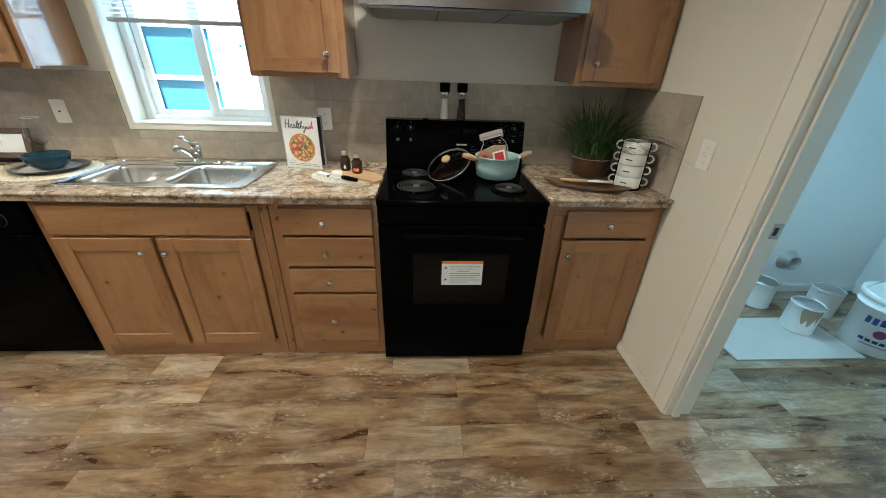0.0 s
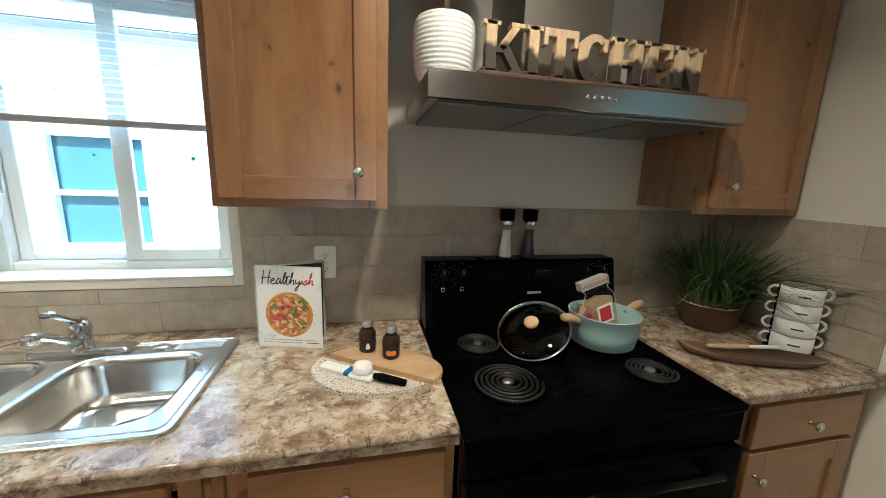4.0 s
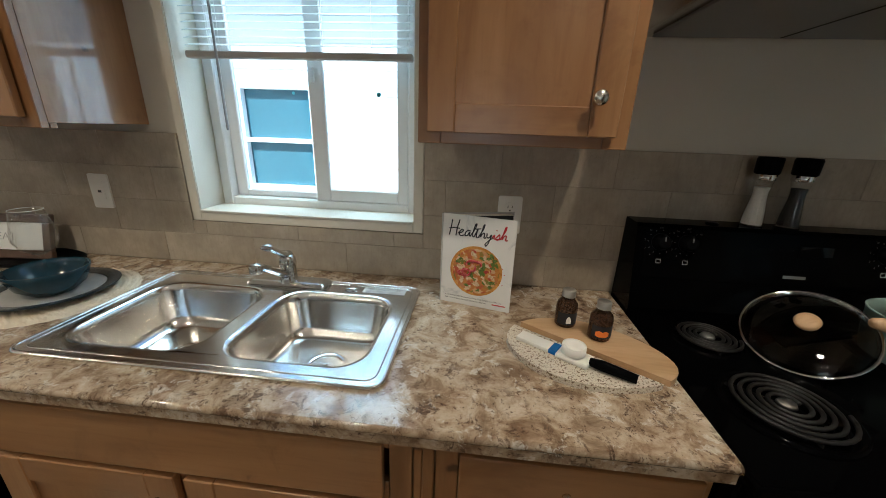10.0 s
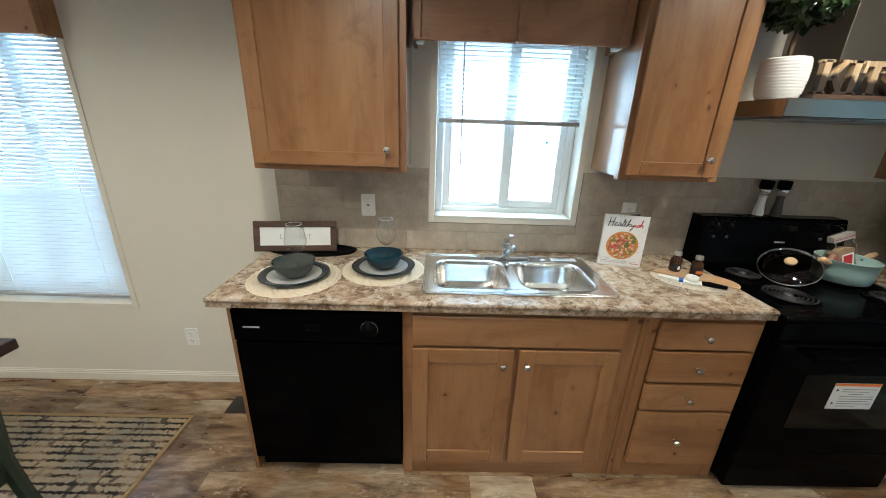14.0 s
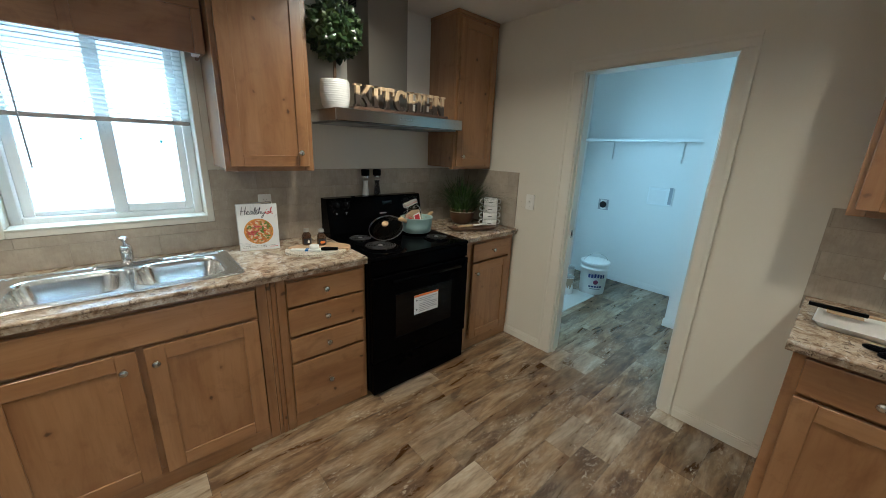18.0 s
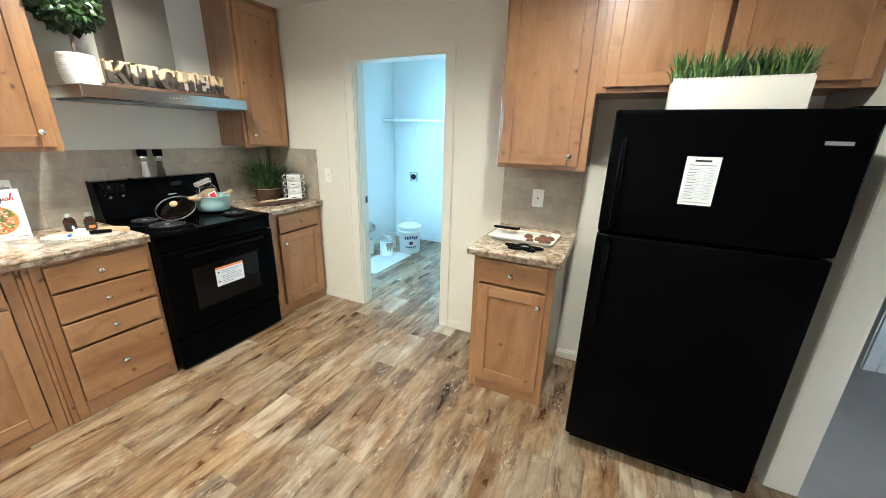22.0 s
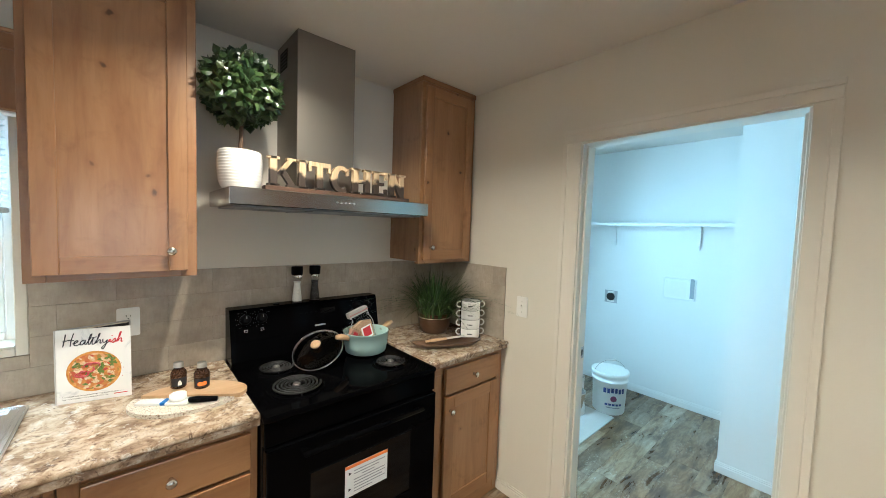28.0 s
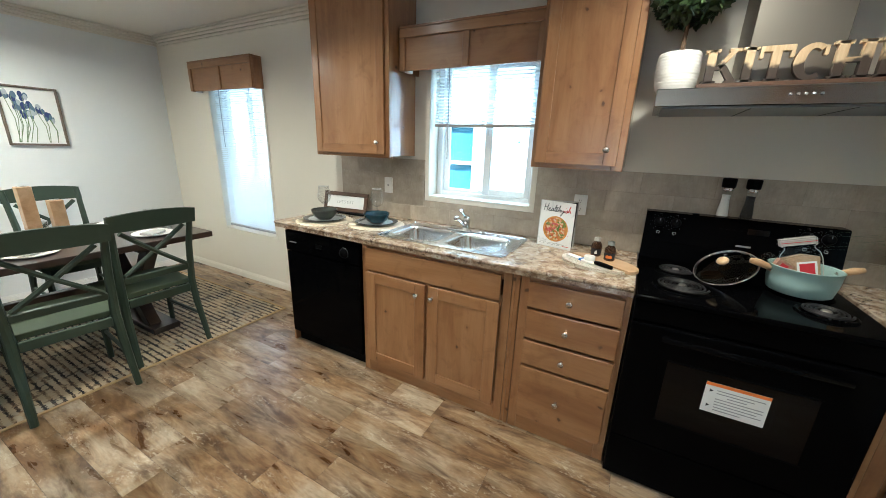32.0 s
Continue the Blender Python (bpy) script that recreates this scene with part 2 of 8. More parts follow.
def glass_mat(name, tint=(1, 1, 1), rough=0.0):
    m, nt, b = new_mat(name, rough, 0, tint)
    b.inputs["Transmission Weight"].default_value = 1.0
    b.inputs["IOR"].default_value = 1.45
    return m




def thin_glass(name, tint, rough=0.02, shine=1.0):
    """Thin clear walls: light passes straight, the sheen follows the angle."""
    m, nt, b = new_mat(name, rough)
    clear = nt.nodes.new("ShaderNodeBsdfTransparent")
    clear.inputs[0].default_value = (*tint, 1)
    gloss = nt.nodes.new("ShaderNodeBsdfGlossy")
    gloss.inputs["Roughness"].default_value = rough
    facing = node(nt, "ShaderNodeLayerWeight", Blend=0.5)
    sheen = ramp(nt, facing.outputs["Facing"], [(f, (g * shine, g * shine, g * shine)) for f, g in ((0.0, 0.035), (0.5, 0.09), (0.8, 0.32), (1.0, 0.85))])
    both = nt.nodes.new("ShaderNodeMixShader")
    nt.links.new(sheen, both.inputs[0])
    nt.links.new(clear.outputs[0], both.inputs[1])
    nt.links.new(gloss.outputs[0], both.inputs[2])
    nt.links.new(both.outputs[0], nt.nodes["Material Output"].inputs[0])
    return m


clear_glass = thin_glass("clear_glass", (0.975, 0.98, 0.98), 0.02, 0.9)
pane_glass = glass_mat("pane_glass", (0.82, 0.97, 1.0))
pane_glass.node_tree.nodes["Principled BSDF"].inputs["IOR"].default_value = 1.1
smoked_glass = thin_glass("smoked_glass", (0.45, 0.45, 0.45))
amber_glass = thin_glass("brown_jar_glass", (0.55, 0.46, 0.40))
mirror = plain("mirror_silver", (0.9, 0.9, 0.9), 0.01, 1.0, 0.01)


def vinyl_plank(name, pale):
    m, nt, b = new_mat(name, 0.32)
    info = nt.nodes.new("ShaderNodeObjectInfo")
    smear = noise_fac(nt, coords(nt, (3.2, 14, 14), 60), 1.0, 6, 0.62, 0.7)
    streak = noise_fac(nt, coords(nt, (2.6, 9, 9), 75), 1.0, 5, 0.62, 0.6)
    cloud = noise_fac(nt, coords(nt, (2.4, 5.5, 5.5), 90), 1.0, 5, 0.62, 0.3)
    grain = noise_fac(nt, coords(nt, (13, 62, 62), 60), 1.0, 4, 0.62, 0.3)
    col = ramp(nt, smear, [(0.30, (0.100, 0.050, 0.022)), (0.43, (0.225, 0.128, 0.060)), (0.53, (0.335, 0.222, 0.122)), (0.68, (0.46, 0.345, 0.225))])
    worn = ramp(nt, smear, [(0.32, (0.30, 0.235, 0.165)), (0.48, (0.45, 0.375, 0.285)), (0.64, (0.60, 0.53, 0.435))])
    scorch = ramp(nt, smear, [(0.32, (0.050, 0.026, 0.013)), (0.52, (0.130, 0.069, 0.034)), (0.70, (0.27, 0.170, 0.095))])
    col = mix(nt, ramp(nt, cloud, [(0.36, (0.30, 0.30, 0.30)), (0.58, (0.85, 0.85, 0.85))] if pale else [(0.48, (0, 0, 0)), (0.62, (0.75, 0.75, 0.75))]), col, worn)
    col = mix(nt, ramp(nt, streak, [(0.56, (0, 0, 0)), (0.70, (0.6, 0.6, 0.6))] if pale else [(0.50, (0, 0, 0)), (0.63, (0.85, 0.85, 0.85))]), col, scorch)
    col = mix(nt, 1.0, col, ramp(nt, grain, [(0.34, (0.80, 0.78, 0.76)), (0.52, (1.0, 1.0, 1.0)), (0.70, (1.08, 1.07, 1.06))]), "MULTIPLY")
    tone = ramp(nt, info.outputs["Random"], [(0.0, (0.52, 0.475, 0.42)), (0.4, (0.67, 0.625, 0.57)), (0.75, (0.76, 0.725, 0.68)), (1.0, (0.92, 0.89, 0.84))])
    col = mix(nt, 1.0, col, tone, "MULTIPLY")
    # pale chipped flecks that gather in drifts
    drift = ramp(nt, noise_fac(nt, coords(nt, (4.5, 9, 9), 30), 1.0, 3, 0.6), [(0.50, (0, 0, 0)), (0.66, (1, 1, 1))])
    fleck = ramp(nt, noise_fac(nt, coords(nt, (34, 70, 70), 60), 1.0, 4, 0.64, 0.6), [(0.53, (0, 0, 0)), (0.64, (0.55, 0.55, 0.55))])
    col = mix(nt, mix(nt, 1.0, fleck, drift, "MULTIPLY"), col, (0.58, 0.52, 0.43))
    nt.links.new(col, b.inputs["Base Color"])
    rough_range(nt, b, smear, 0.20, 0.40)
    bump(nt, b, grain, 0.10, 0.001)
    return m


plank_mat = vinyl_plank("distressed_plank_vinyl", False)
pale_plank_mat = vinyl_plank("pale_plank_vinyl", True)


def laminate():
    m, nt, b = new_mat("granite_laminate", 0.2)
    v = coords(nt, (1, 1, 1), 0.0)
    warped = mix(nt, 0.03, v, noise_color(nt, v, 30.0), "ADD")
    mid = noise_fac(nt, v, 16, 7, 0.66, 0.6)
    fine = noise_fac(nt, v, 150, 4, 0.65)
    col = ramp(nt, mid, [(0.36, (0.205, 0.132, 0.082)), (0.46, (0.360, 0.260, 0.176)), (0.54, (0.495, 0.390, 0.285)), (0.66, (0.585, 0.495, 0.395))])
    col = mix(nt, ramp(nt, fine, [(0.36, (0.30, 0.30, 0.30)), (0.5, (0, 0, 0))]), col, (0.29, 0.205, 0.14))
    # drifts of pale quartz with ragged edges
    pale = ramp(nt, noise_fac(nt, warped, 19, 8, 0.72, 0.5), [(0.565, (0, 0, 0)), (0.60, (0.75, 0.75, 0.75))])
    col = mix(nt, pale, col, ramp(nt, fine, [(0.40, (0.56, 0.49, 0.41)), (0.60, (0.68, 0.62, 0.545))]))
    # rusty clouds, then dark ragged flakes gathered in clusters
    cluster = ramp(nt, noise_fac(nt, v, 8.5, 5, 0.62, 0.6), [(0.42, (0.18, 0.18, 0.18)), (0.58, (0.9, 0.9, 0.9))])
    rust = ramp(nt, noise_fac(nt, warped, 40, 7, 0.72), [(0.51, (0, 0, 0)), (0.60, (0.6, 0.6, 0.6))])
    col = mix(nt, mix(nt, 1.0, rust, cluster, "MULTIPLY"), col, (0.255, 0.150, 0.088))
    flake = ramp(nt, noise_fac(nt, warped, 30, 9, 0.78, 0.4), [(0.534, (0, 0, 0)), (0.572, (0.9, 0.9, 0.9))])
    col = mix(nt, mix(nt, 1.0, flake, cluster, "MULTIPLY"), col, ramp(nt, fine, [(0.42, (0.040, 0.021, 0.014)), (0.62, (0.15, 0.088, 0.056))]))
    chip = ramp(nt, noise_fac(nt, warped, 80, 6, 0.74), [(0.600, (0, 0, 0)), (0.635, (0.8, 0.8, 0.8))])
    col = mix(nt, chip, col, (0.085, 0.050, 0.034))
    nt.links.new(col, b.inputs["Base Color"])
    bump(nt, b, fine, 0.05, 0.0006)
    b.inputs["Specular IOR Level"].default_value = 0.75
    rough_range(nt, b, mid, 0.10, 0.19)
    return m


laminate_mat = laminate()


def tile_material():
    m, nt, b = new_mat("taupe_wall_tile", 0.42)
    v = coords(nt, (1, 1, 1), 50)
    linen = noise_fac(nt, coords(nt, (120, 120, 22), 50), 1.0, 4, 0.62)
    cloud = noise_fac(nt, v, 9, 6, 0.66)
    pit = noise_fac(nt, coords(nt, (150, 150, 110), 50), 1.0, 4, 0.66)
    info = nt.nodes.new("ShaderNodeObjectInfo")
    col = ramp(nt, cloud, [(0.30, (0.345, 0.285, 0.220)), (0.5, (0.425, 0.360, 0.285)), (0.70, (0.505, 0.440, 0.358))])
    col = mix(nt, 1.0, col, ramp(nt, info.outputs["Random"], [(0, (0.93, 0.93, 0.93)), (1, (1.05, 1.045, 1.04))]), "MULTIPLY")
    col = mix(nt, ramp(nt, linen, [(0.46, (0, 0, 0)), (0.70, (0.30, 0.30, 0.30))]), col, (0.29, 0.24, 0.185))
    gather = ramp(nt, noise_fac(nt, v, 16, 4, 0.6), [(0.47, (0.05, 0.05, 0.05)), (0.64, (1, 1, 1))])
    spots = ramp(nt, pit, [(0.55, (0, 0, 0)), (0.70, (0.42, 0.42, 0.42))])
    col = mix(nt, mix(nt, 1.0, spots, gather, "MULTIPLY"), col, (0.20, 0.165, 0.13))
    nt.links.new(col, b.inputs["Base Color"])
    bump(nt, b, mix(nt, 0.5, pit, linen), 0.28, 0.0014)
    return m


tile_mat = tile_material()
grout = plain("grout", (0.30, 0.255, 0.205), 0.9, 0, 0.1, 200)


def carpet_material(name, a, b_col):
    m, nt, b = new_mat(name, 0.95)
    v = coords(nt, (1, 1, 1), 0)
    fine = noise_fac(nt, v, 320, 3)
    nt.links.new(mix(nt, noise_fac(nt, v, 6, 4), a, b_col), b.inputs["Base Color"])
    bump(nt, b, fine, 0.7, 0.006)
    return m


carpet = carpet_material("grey_carpet", (0.36, 0.34, 0.32), (0.45, 0.43, 0.405))
mat_rug = carpet_material("beige_door_mat", (0.50, 0.46, 0.41), (0.60, 0.56, 0.51))
leaf_green = plain("leaf_green", (0.050, 0.082, 0.017), 0.5, 0, 0.5, 60)
grass_green = plain("grass_green", (0.045, 0.12, 0.022), 0.45, 0, 0.5, 40)
soil = plain("soil", (0.05, 0.032, 0.02), 0.95, 0, 0.3, 120)
bark_brown = plain("stem_brown", (0.12, 0.07, 0.04), 0.8, 0, 0.3, 60)
ceramic = plain("white_ceramic", (0.80, 0.78, 0.75), 0.3, 0, 0.04)
copper_pot = plain("brown_glazed_pot", (0.11, 0.055, 0.03), 0.35, 0.2, 0.3, 20)
mint = plain("mint_enamel", (0.37, 0.52, 0.50), 0.3, 0, 0.05, 10)
stone_glaze = plain("grey_green_glaze", (0.058, 0.066, 0.058), 0.16, 0, 0.6, 18)
teal_glaze = plain("teal_glaze", (0.010, 0.040, 0.060), 0.12, 0, 0.35, 25)
rim_glaze = plain("dark_blue_rim_glaze", (0.025, 0.034, 0.04), 0.2, 0, 0.3, 30)
plate_glaze = plain("grey_plate_glaze", (0.40, 0.40, 0.385), 0.22, 0, 0.15, 20)
woven_cream = carpet_material("woven_cream_mat", (0.62, 0.52, 0.39), (0.74, 0.65, 0.51))
terrazzo_m, terrazzo_nt, terrazzo_b = new_mat("terrazzo", 0.4)
terrazzo_b.inputs["Roughness"].default_value = 0.4
terrazzo_nt.links.new(ramp(terrazzo_nt, noise_fac(terrazzo_nt, coords(terrazzo_nt), 170, 2), [(0.36, (0.16, 0.10, 0.06)), (0.44, (0.60, 0.52, 0.42)), (0.58, (0.70, 0.64, 0.55)), (0.66, (0.36, 0.30, 0.24))]), terrazzo_b.inputs["Base Color"])
green_chair = plain("dark_green_paint", (0.027, 0.045, 0.031), 0.45, 0, 0.2, 14)
blue_tape = plain("blue_band", (0.0, 0.12, 0.42), 0.4)
glow_m, glow_nt, glow_b = new_mat("lit_diffuser", 0.5, 0, (0.9, 0.88, 0.82))
glow_b.inputs["Emission Color"].default_value = (1.0, 0.9, 0.72, 1)
glow_b.inputs["Emission Strength"].default_value = 8.0
cap_metal = plain("dull_cap_metal", (0.50, 0.48, 0.45), 0.42, 0.9, 0.1)
cookie = plain("brown_cookie", (0.16, 0.065, 0.03), 0.8, 0, 0.4, 90)


# ---- mesh helpers ----
def root_of(ob):
    while ob.parent:
        ob = ob.parent
    return ob


def thing(name, label, category, at=(0, 0, 0), group="", kind=""):
    ob = new(name)
    ob.location = at
    ob.empty_display_size = 0.05
    return tagged(ob, label, category, group, kind)


def finish(bm, name, material, smooth=False):
    me = bpy.data.meshes.new(name)
    bm.normal_update()
    bm.to_mesh(me)
    bm.free()
    mats = material if isinstance(material, (list, tuple)) else [material]
    for m in mats:
        me.materials.append(m)
    if smooth:
        for p in me.polygons:
            p.use_smooth = True
    return me


def part(name, bm, material, parent, label="", smooth=False):
    """A mesh given in world places, under a thing or a part; the thing's base is its origin."""
    base = root_of(parent).location
    bmesh.ops.translate(bm, verts=bm.verts, vec=-base)
    ob = new(name, finish(bm, name, material, smooth))
    ob.parent = parent
    if label:
        ob["label"] = label
    return ob


def solid(name, bm, material, label, category, at=None, kind="", group="", smooth=False):
    """A thing that is one mesh."""
    base = Vector(at) if at is not None else Vector((0, 0, 0))
    bmesh.ops.translate(bm, verts=bm.verts, vec=-base)
    ob = new(name, finish(bm, name, material, smooth))
    ob.location = base
    return tagged(ob, label, category, group, kind)


def add_box(bm, x0, x1, y0, y1, z0, z1, bevel=0.0, segments=1):
    m = Matrix.LocRotScale(((x0 + x1) / 2, (y0 + y1) / 2, (z0 + z1) / 2), None, (abs(x1 - x0), abs(y1 - y0), abs(z1 - z0)))
    made = bmesh.ops.create_cube(bm, size=1.0, matrix=m)["verts"]
    if bevel:
        edges = list({e for v in made for e in v.link_edges})
        bmesh.ops.bevel(bm, geom=edges, offset=bevel, segments=segments, profile=0.6, affect="EDGES", clamp_overlap=True)
    return bm


def box(x0, x1, y0, y1, z0, z1, bevel=0.0, segments=1):
    return add_box(bmesh.new(), x0, x1, y0, y1, z0, z1, bevel, segments)


def add_lathe(bm, profile, center=(0, 0, 0), steps=32, m=None):
    """Turns rows of (radius, height) round the upright axis."""
    rings = []
    for r, z in profile:
        if r < 1e-5:
            rings.append([bm.verts.new((0, 0, z))])
        else:
            rings.append([bm.verts.new((r * math.cos(2 * math.pi * k / steps), r * math.sin(2 * math.pi * k / steps), z)) for k in range(steps)])
    made = [v for ring in rings for v in ring]
    for a, b in zip(rings, rings[1:]):
        for k in range(steps):
            n = (k + 1) % steps
            if len(a) == 1 and len(b) == 1:
                continue
            if len(a) == 1:
                bm.faces.new((a[0], b[n], b[k]))
            elif len(b) == 1:
                bm.faces.new((a[k], a[n], b[0]))
            else:
                bm.faces.new((a[k], a[n], b[n], b[k]))
    place = Matrix.Translation(center) @ (m or Matrix.Identity(4))
    bmesh.ops.transform(bm, matrix=place, verts=made)
    return bm


def lathe(profile, center=(0, 0, 0), steps=32, m=None):
    bm = add_lathe(bmesh.new(), profile, center, steps, m)
    bmesh.ops.recalc_face_normals(bm, faces=bm.faces)
    return bm


def add_tube(bm, points, radius, steps=10, closed=False):
    """A round bar along points; radius is a number or a list."""
    pts = [Vector(p) for p in points]
    n = len(pts)
    rings = []
    side = None
    for k, p in enumerate(pts):
        if closed:
            way = (pts[(k + 1) % n] - pts[k - 1]).normalized()
        else:
            way = (pts[min(k + 1, n - 1)] - pts[max(k - 1, 0)]).normalized()
        if side is None:
            side = way.orthogonal().normalized()
        side = (side - way * side.dot(way)).normalized()
        up = way.cross(side)
        r = radius[k] if isinstance(radius, (list, tuple)) else radius
        rings.append([bm.verts.new(p + r * (math.cos(2 * math.pi * s / steps) * side + math.sin(2 * math.pi * s / steps) * up)) for s in range(steps)])
    pairs = list(zip(rings, rings[1:])) + ([(rings[-1], rings[0])] if closed else [])
    for a, b in pairs:
        for s in range(steps):
            bm.faces.new((a[s], a[(s + 1) % steps], b[(s + 1) % steps], b[s]))
    if not closed:
        bm.faces.new(list(reversed(rings[0])))
        bm.faces.new(rings[-1])
    return bm


def tube(points, radius, steps=10, closed=False):
    return add_tube(bmesh.new(), points, radius, steps, closed)


def add_prism(bm, outline, z0, z1, m=None):
    """An outline of (x, y) raised from z0 to z1."""
    low = [bm.verts.new((x, y, z0)) for x, y in outline]
    high = [bm.verts.new((x, y, z1)) for x, y in outline]
    n = len(outline)
    bm.faces.new(list(reversed(low)))
    bm.faces.new(high)
    for k in range(n):
        bm.faces.new((low[k], low[(k + 1) % n], high[(k + 1) % n], high[k]))
    if m:
        bmesh.ops.transform(bm, matrix=m, verts=low + high)
    return bm


def prism(outline, z0, z1, m=None):
    bm = add_prism(bmesh.new(), outline, z0, z1, m)
    bmesh.ops.recalc_face_normals(bm, faces=bm.faces)
    return bm


def moved(bm, m):
    bmesh.ops.transform(bm, matrix=m, verts=bm.verts)
    return bm


def rounded(w, d, r, steps=6):
    """The outline of a rectangle w by d round the origin with round corners."""
    out = []
    for cx, cy, a in ((w / 2 - r, d / 2 - r, 0), (-w / 2 + r, d / 2 - r, 90), (-w / 2 + r, -d / 2 + r, 180), (w / 2 - r, -d / 2 + r, 270)):
        for k in range(steps + 1):
            t = radians(a + 90 * k / steps)
            out.append((cx + r * math.cos(t), cy + r * math.sin(t)))
    return out


def text_bm(words, size, m, depth=0.0004, shear=0.0, offset=0.0, align="LEFT"):
    """Letters of the built-in font as a mesh: they lie along x, upright along y, before m."""
    curve = bpy.data.curves.new("letters", "FONT")
    curve.body, curve.size, curve.extrude, curve.shear, curve.offset, curve.align_x = words, size, depth, shear, offset, align
    curve.resolution_u = 3
    ob = new("letters", curve)
    bpy.context.view_layer.update()
    me = ob.evaluated_get(bpy.context.evaluated_depsgraph_get()).to_mesh()
    bm = bmesh.new()
    bm.from_mesh(me)
    bpy.data.objects.remove(ob)
    bpy.data.curves.remove(curve)
    return moved(bm, m)


FACE_SOUTH = Matrix(((1, 0, 0, 0), (0, 0, -1, 0), (0, 1, 0, 0), (0, 0, 0, 1)))      # reads from the south: x right, y up
FACE_WEST = Matrix(((0, 0, -1, 0), (-1, 0, 0, 0), (0, 1, 0, 0), (0, 0, 0, 1)))      # reads from the west


def at_south(x, y, z):
    return Matrix.Translation((x, y, z)) @ FACE_SOUTH


def at_west(x, y, z):
    return Matrix.Translation((x, y, z)) @ FACE_WEST


# ---- structure ----
TOP = 2.44          # ceiling
NORTH = 3.70        # inner face of the window wall
EAST = 1.235        # kitchen face of the doorway wall
WEST = -4.86
SOUTH = -4.20
WIN = (-1.490, -0.757, 1.108, 2.02)      # sink window's opening
DWIN = (-4.03, -3.225, 0.53, 2.02)      # dining window's opening


def wall(name, bm, material, label):
    return solid(name, bm, material, label, "wall", kind="structure")


def wall_boxes(*boxes):
    bm = bmesh.new()
    for b in boxes:
        add_box(bm, *b)
    return bm


y0, y1 = NORTH, NORTH + 0.17
wall("wall_north", wall_boxes(
    (WEST - 0.14, DWIN[0], y0, y1, 0, TOP), (DWIN[0], DWIN[1], y0, y1, 0, DWIN[2]), (DWIN[0], DWIN[1], y0, y1, DWIN[3], TOP),
    (DWIN[1], WIN[0], y0, y1, 0, TOP), (WIN[0], WIN[1], y0, y1, 0, WIN[2]), (WIN[0], WIN[1], y0, y1, WIN[3], TOP),
    (WIN[1], 3.52, y0, y1, 0, TOP)), wall_paint, "cream painted outer wall with two windows")
wall("wall_west", wall_boxes((WEST - 0.14, WEST, SOUTH, NORTH, 0, TOP)), grey_paint, "pale painted wall of the dining end")
DOOR = (1.862, 2.665, 2.035)
wall("wall_east", wall_boxes(
    (EAST, EAST + 0.12, DOOR[1], NORTH, 0, TOP), (EAST, EAST + 0.12, DOOR[0], DOOR[1], DOOR[2], TOP), (EAST, EAST + 0.12, -0.094, DOOR[0], 0, TOP)),
    wall_paint, "cream painted kitchen wall with a doorway")
wall("wall_wing", box(0.615, EAST + 0.12, -0.222, -0.096, 0, TOP, 0.012, 2), wall_paint, "cream wing wall beside the refrigerator")
wall("wall_hall", wall_boxes((EAST, EAST + 0.12, -0.55, -0.223, 0, TOP)), grey_paint, "pale grey stub wall of the living room")
LIV = 2.08
wall("wall_living", wall_boxes((LIV, LIV + 0.12, SOUTH, -1.04, 0, TOP), (LIV, LIV + 0.12, -1.04, -0.25, 2.03, TOP), (LIV, LIV + 0.12, -0.25, 0.9, 0, TOP)), grey_paint, "pale grey living room wall with a doorway")
SW = (-1.4, 0.2, 0.65, 1.95)
wall("wall_south", wall_boxes((WEST, SW[0], SOUTH - 0.14, SOUTH, 0, TOP), (SW[0], SW[1], SOUTH - 0.14, SOUTH, 0, SW[2]), (SW[0], SW[1], SOUTH - 0.14, SOUTH, SW[3], TOP), (SW[1], 5.2, SOUTH - 0.14, SOUTH, 0, TOP)), grey_paint, "pale grey wall with a wide window")
wall("wall_bedroom", wall_boxes((5.2, 5.3, SOUTH, 0.9, 0, TOP)), grey_paint, "plain pale bedroom wall")
# laundry room
wall("wall_laundry_east", wall_boxes((3.38, 3.5, 2.25, NORTH, 0, TOP)), white_trim, "white painted laundry wall")
wall("wall_laundry_block", wall_boxes((2.52, 3.5, 0.9, 2.25, 0, TOP)), white_trim, "white painted wall block of the laundry room")
wall("wall_laundry_south", wall_boxes((EAST + 0.12, 2.52, 0.8, 0.92, 0, TOP)), white_trim, "white painted laundry wall")
for side, b in (("north", (EAST + 0.121, 3.379, NORTH - 0.006, NORTH - 0.001, 0, TOP)), ("west", (EAST + 0.121, EAST + 0.126, DOOR[1] + 0.07, NORTH - 0.007, 0, TOP)), ("southwest", (EAST + 0.121, EAST + 0.126, 0.921, DOOR[0] - 0.07, 0, TOP))):
    wall("wall_laundry_liner_" + side, wall_boxes(b), white_trim, "white painted lining of the laundry room")
wall("wall_bedroom_north", wall_boxes((LIV + 0.121, 5.3, 0.65, 0.79, 0, TOP)), grey_paint, "plain pale bedroom end wall")
ceil = box(WEST, 5.3, SOUTH, NORTH, TOP, TOP + 0.1)
solid("ceiling", ceil, ceiling_paint, "off-white textured flat ceiling", "ceiling", kind="structure")
ground = box(-400, 400, -400, 400, -0.62, -0.6)
solid("ground", ground, plain("pale_gravel", (0.45, 0.43, 0.40), 0.9, 0, 0.2, 3), "pale gravel ground round the house", "ground", kind="structure")
floor = solid("floor", box(WEST, 5.3, SOUTH, NORTH, -0.1, -0.0022), plain("plank_joint", (0.03, 0.022, 0.016), 0.8), "brown and grey distressed plank vinyl floor", "floor", kind="structure")
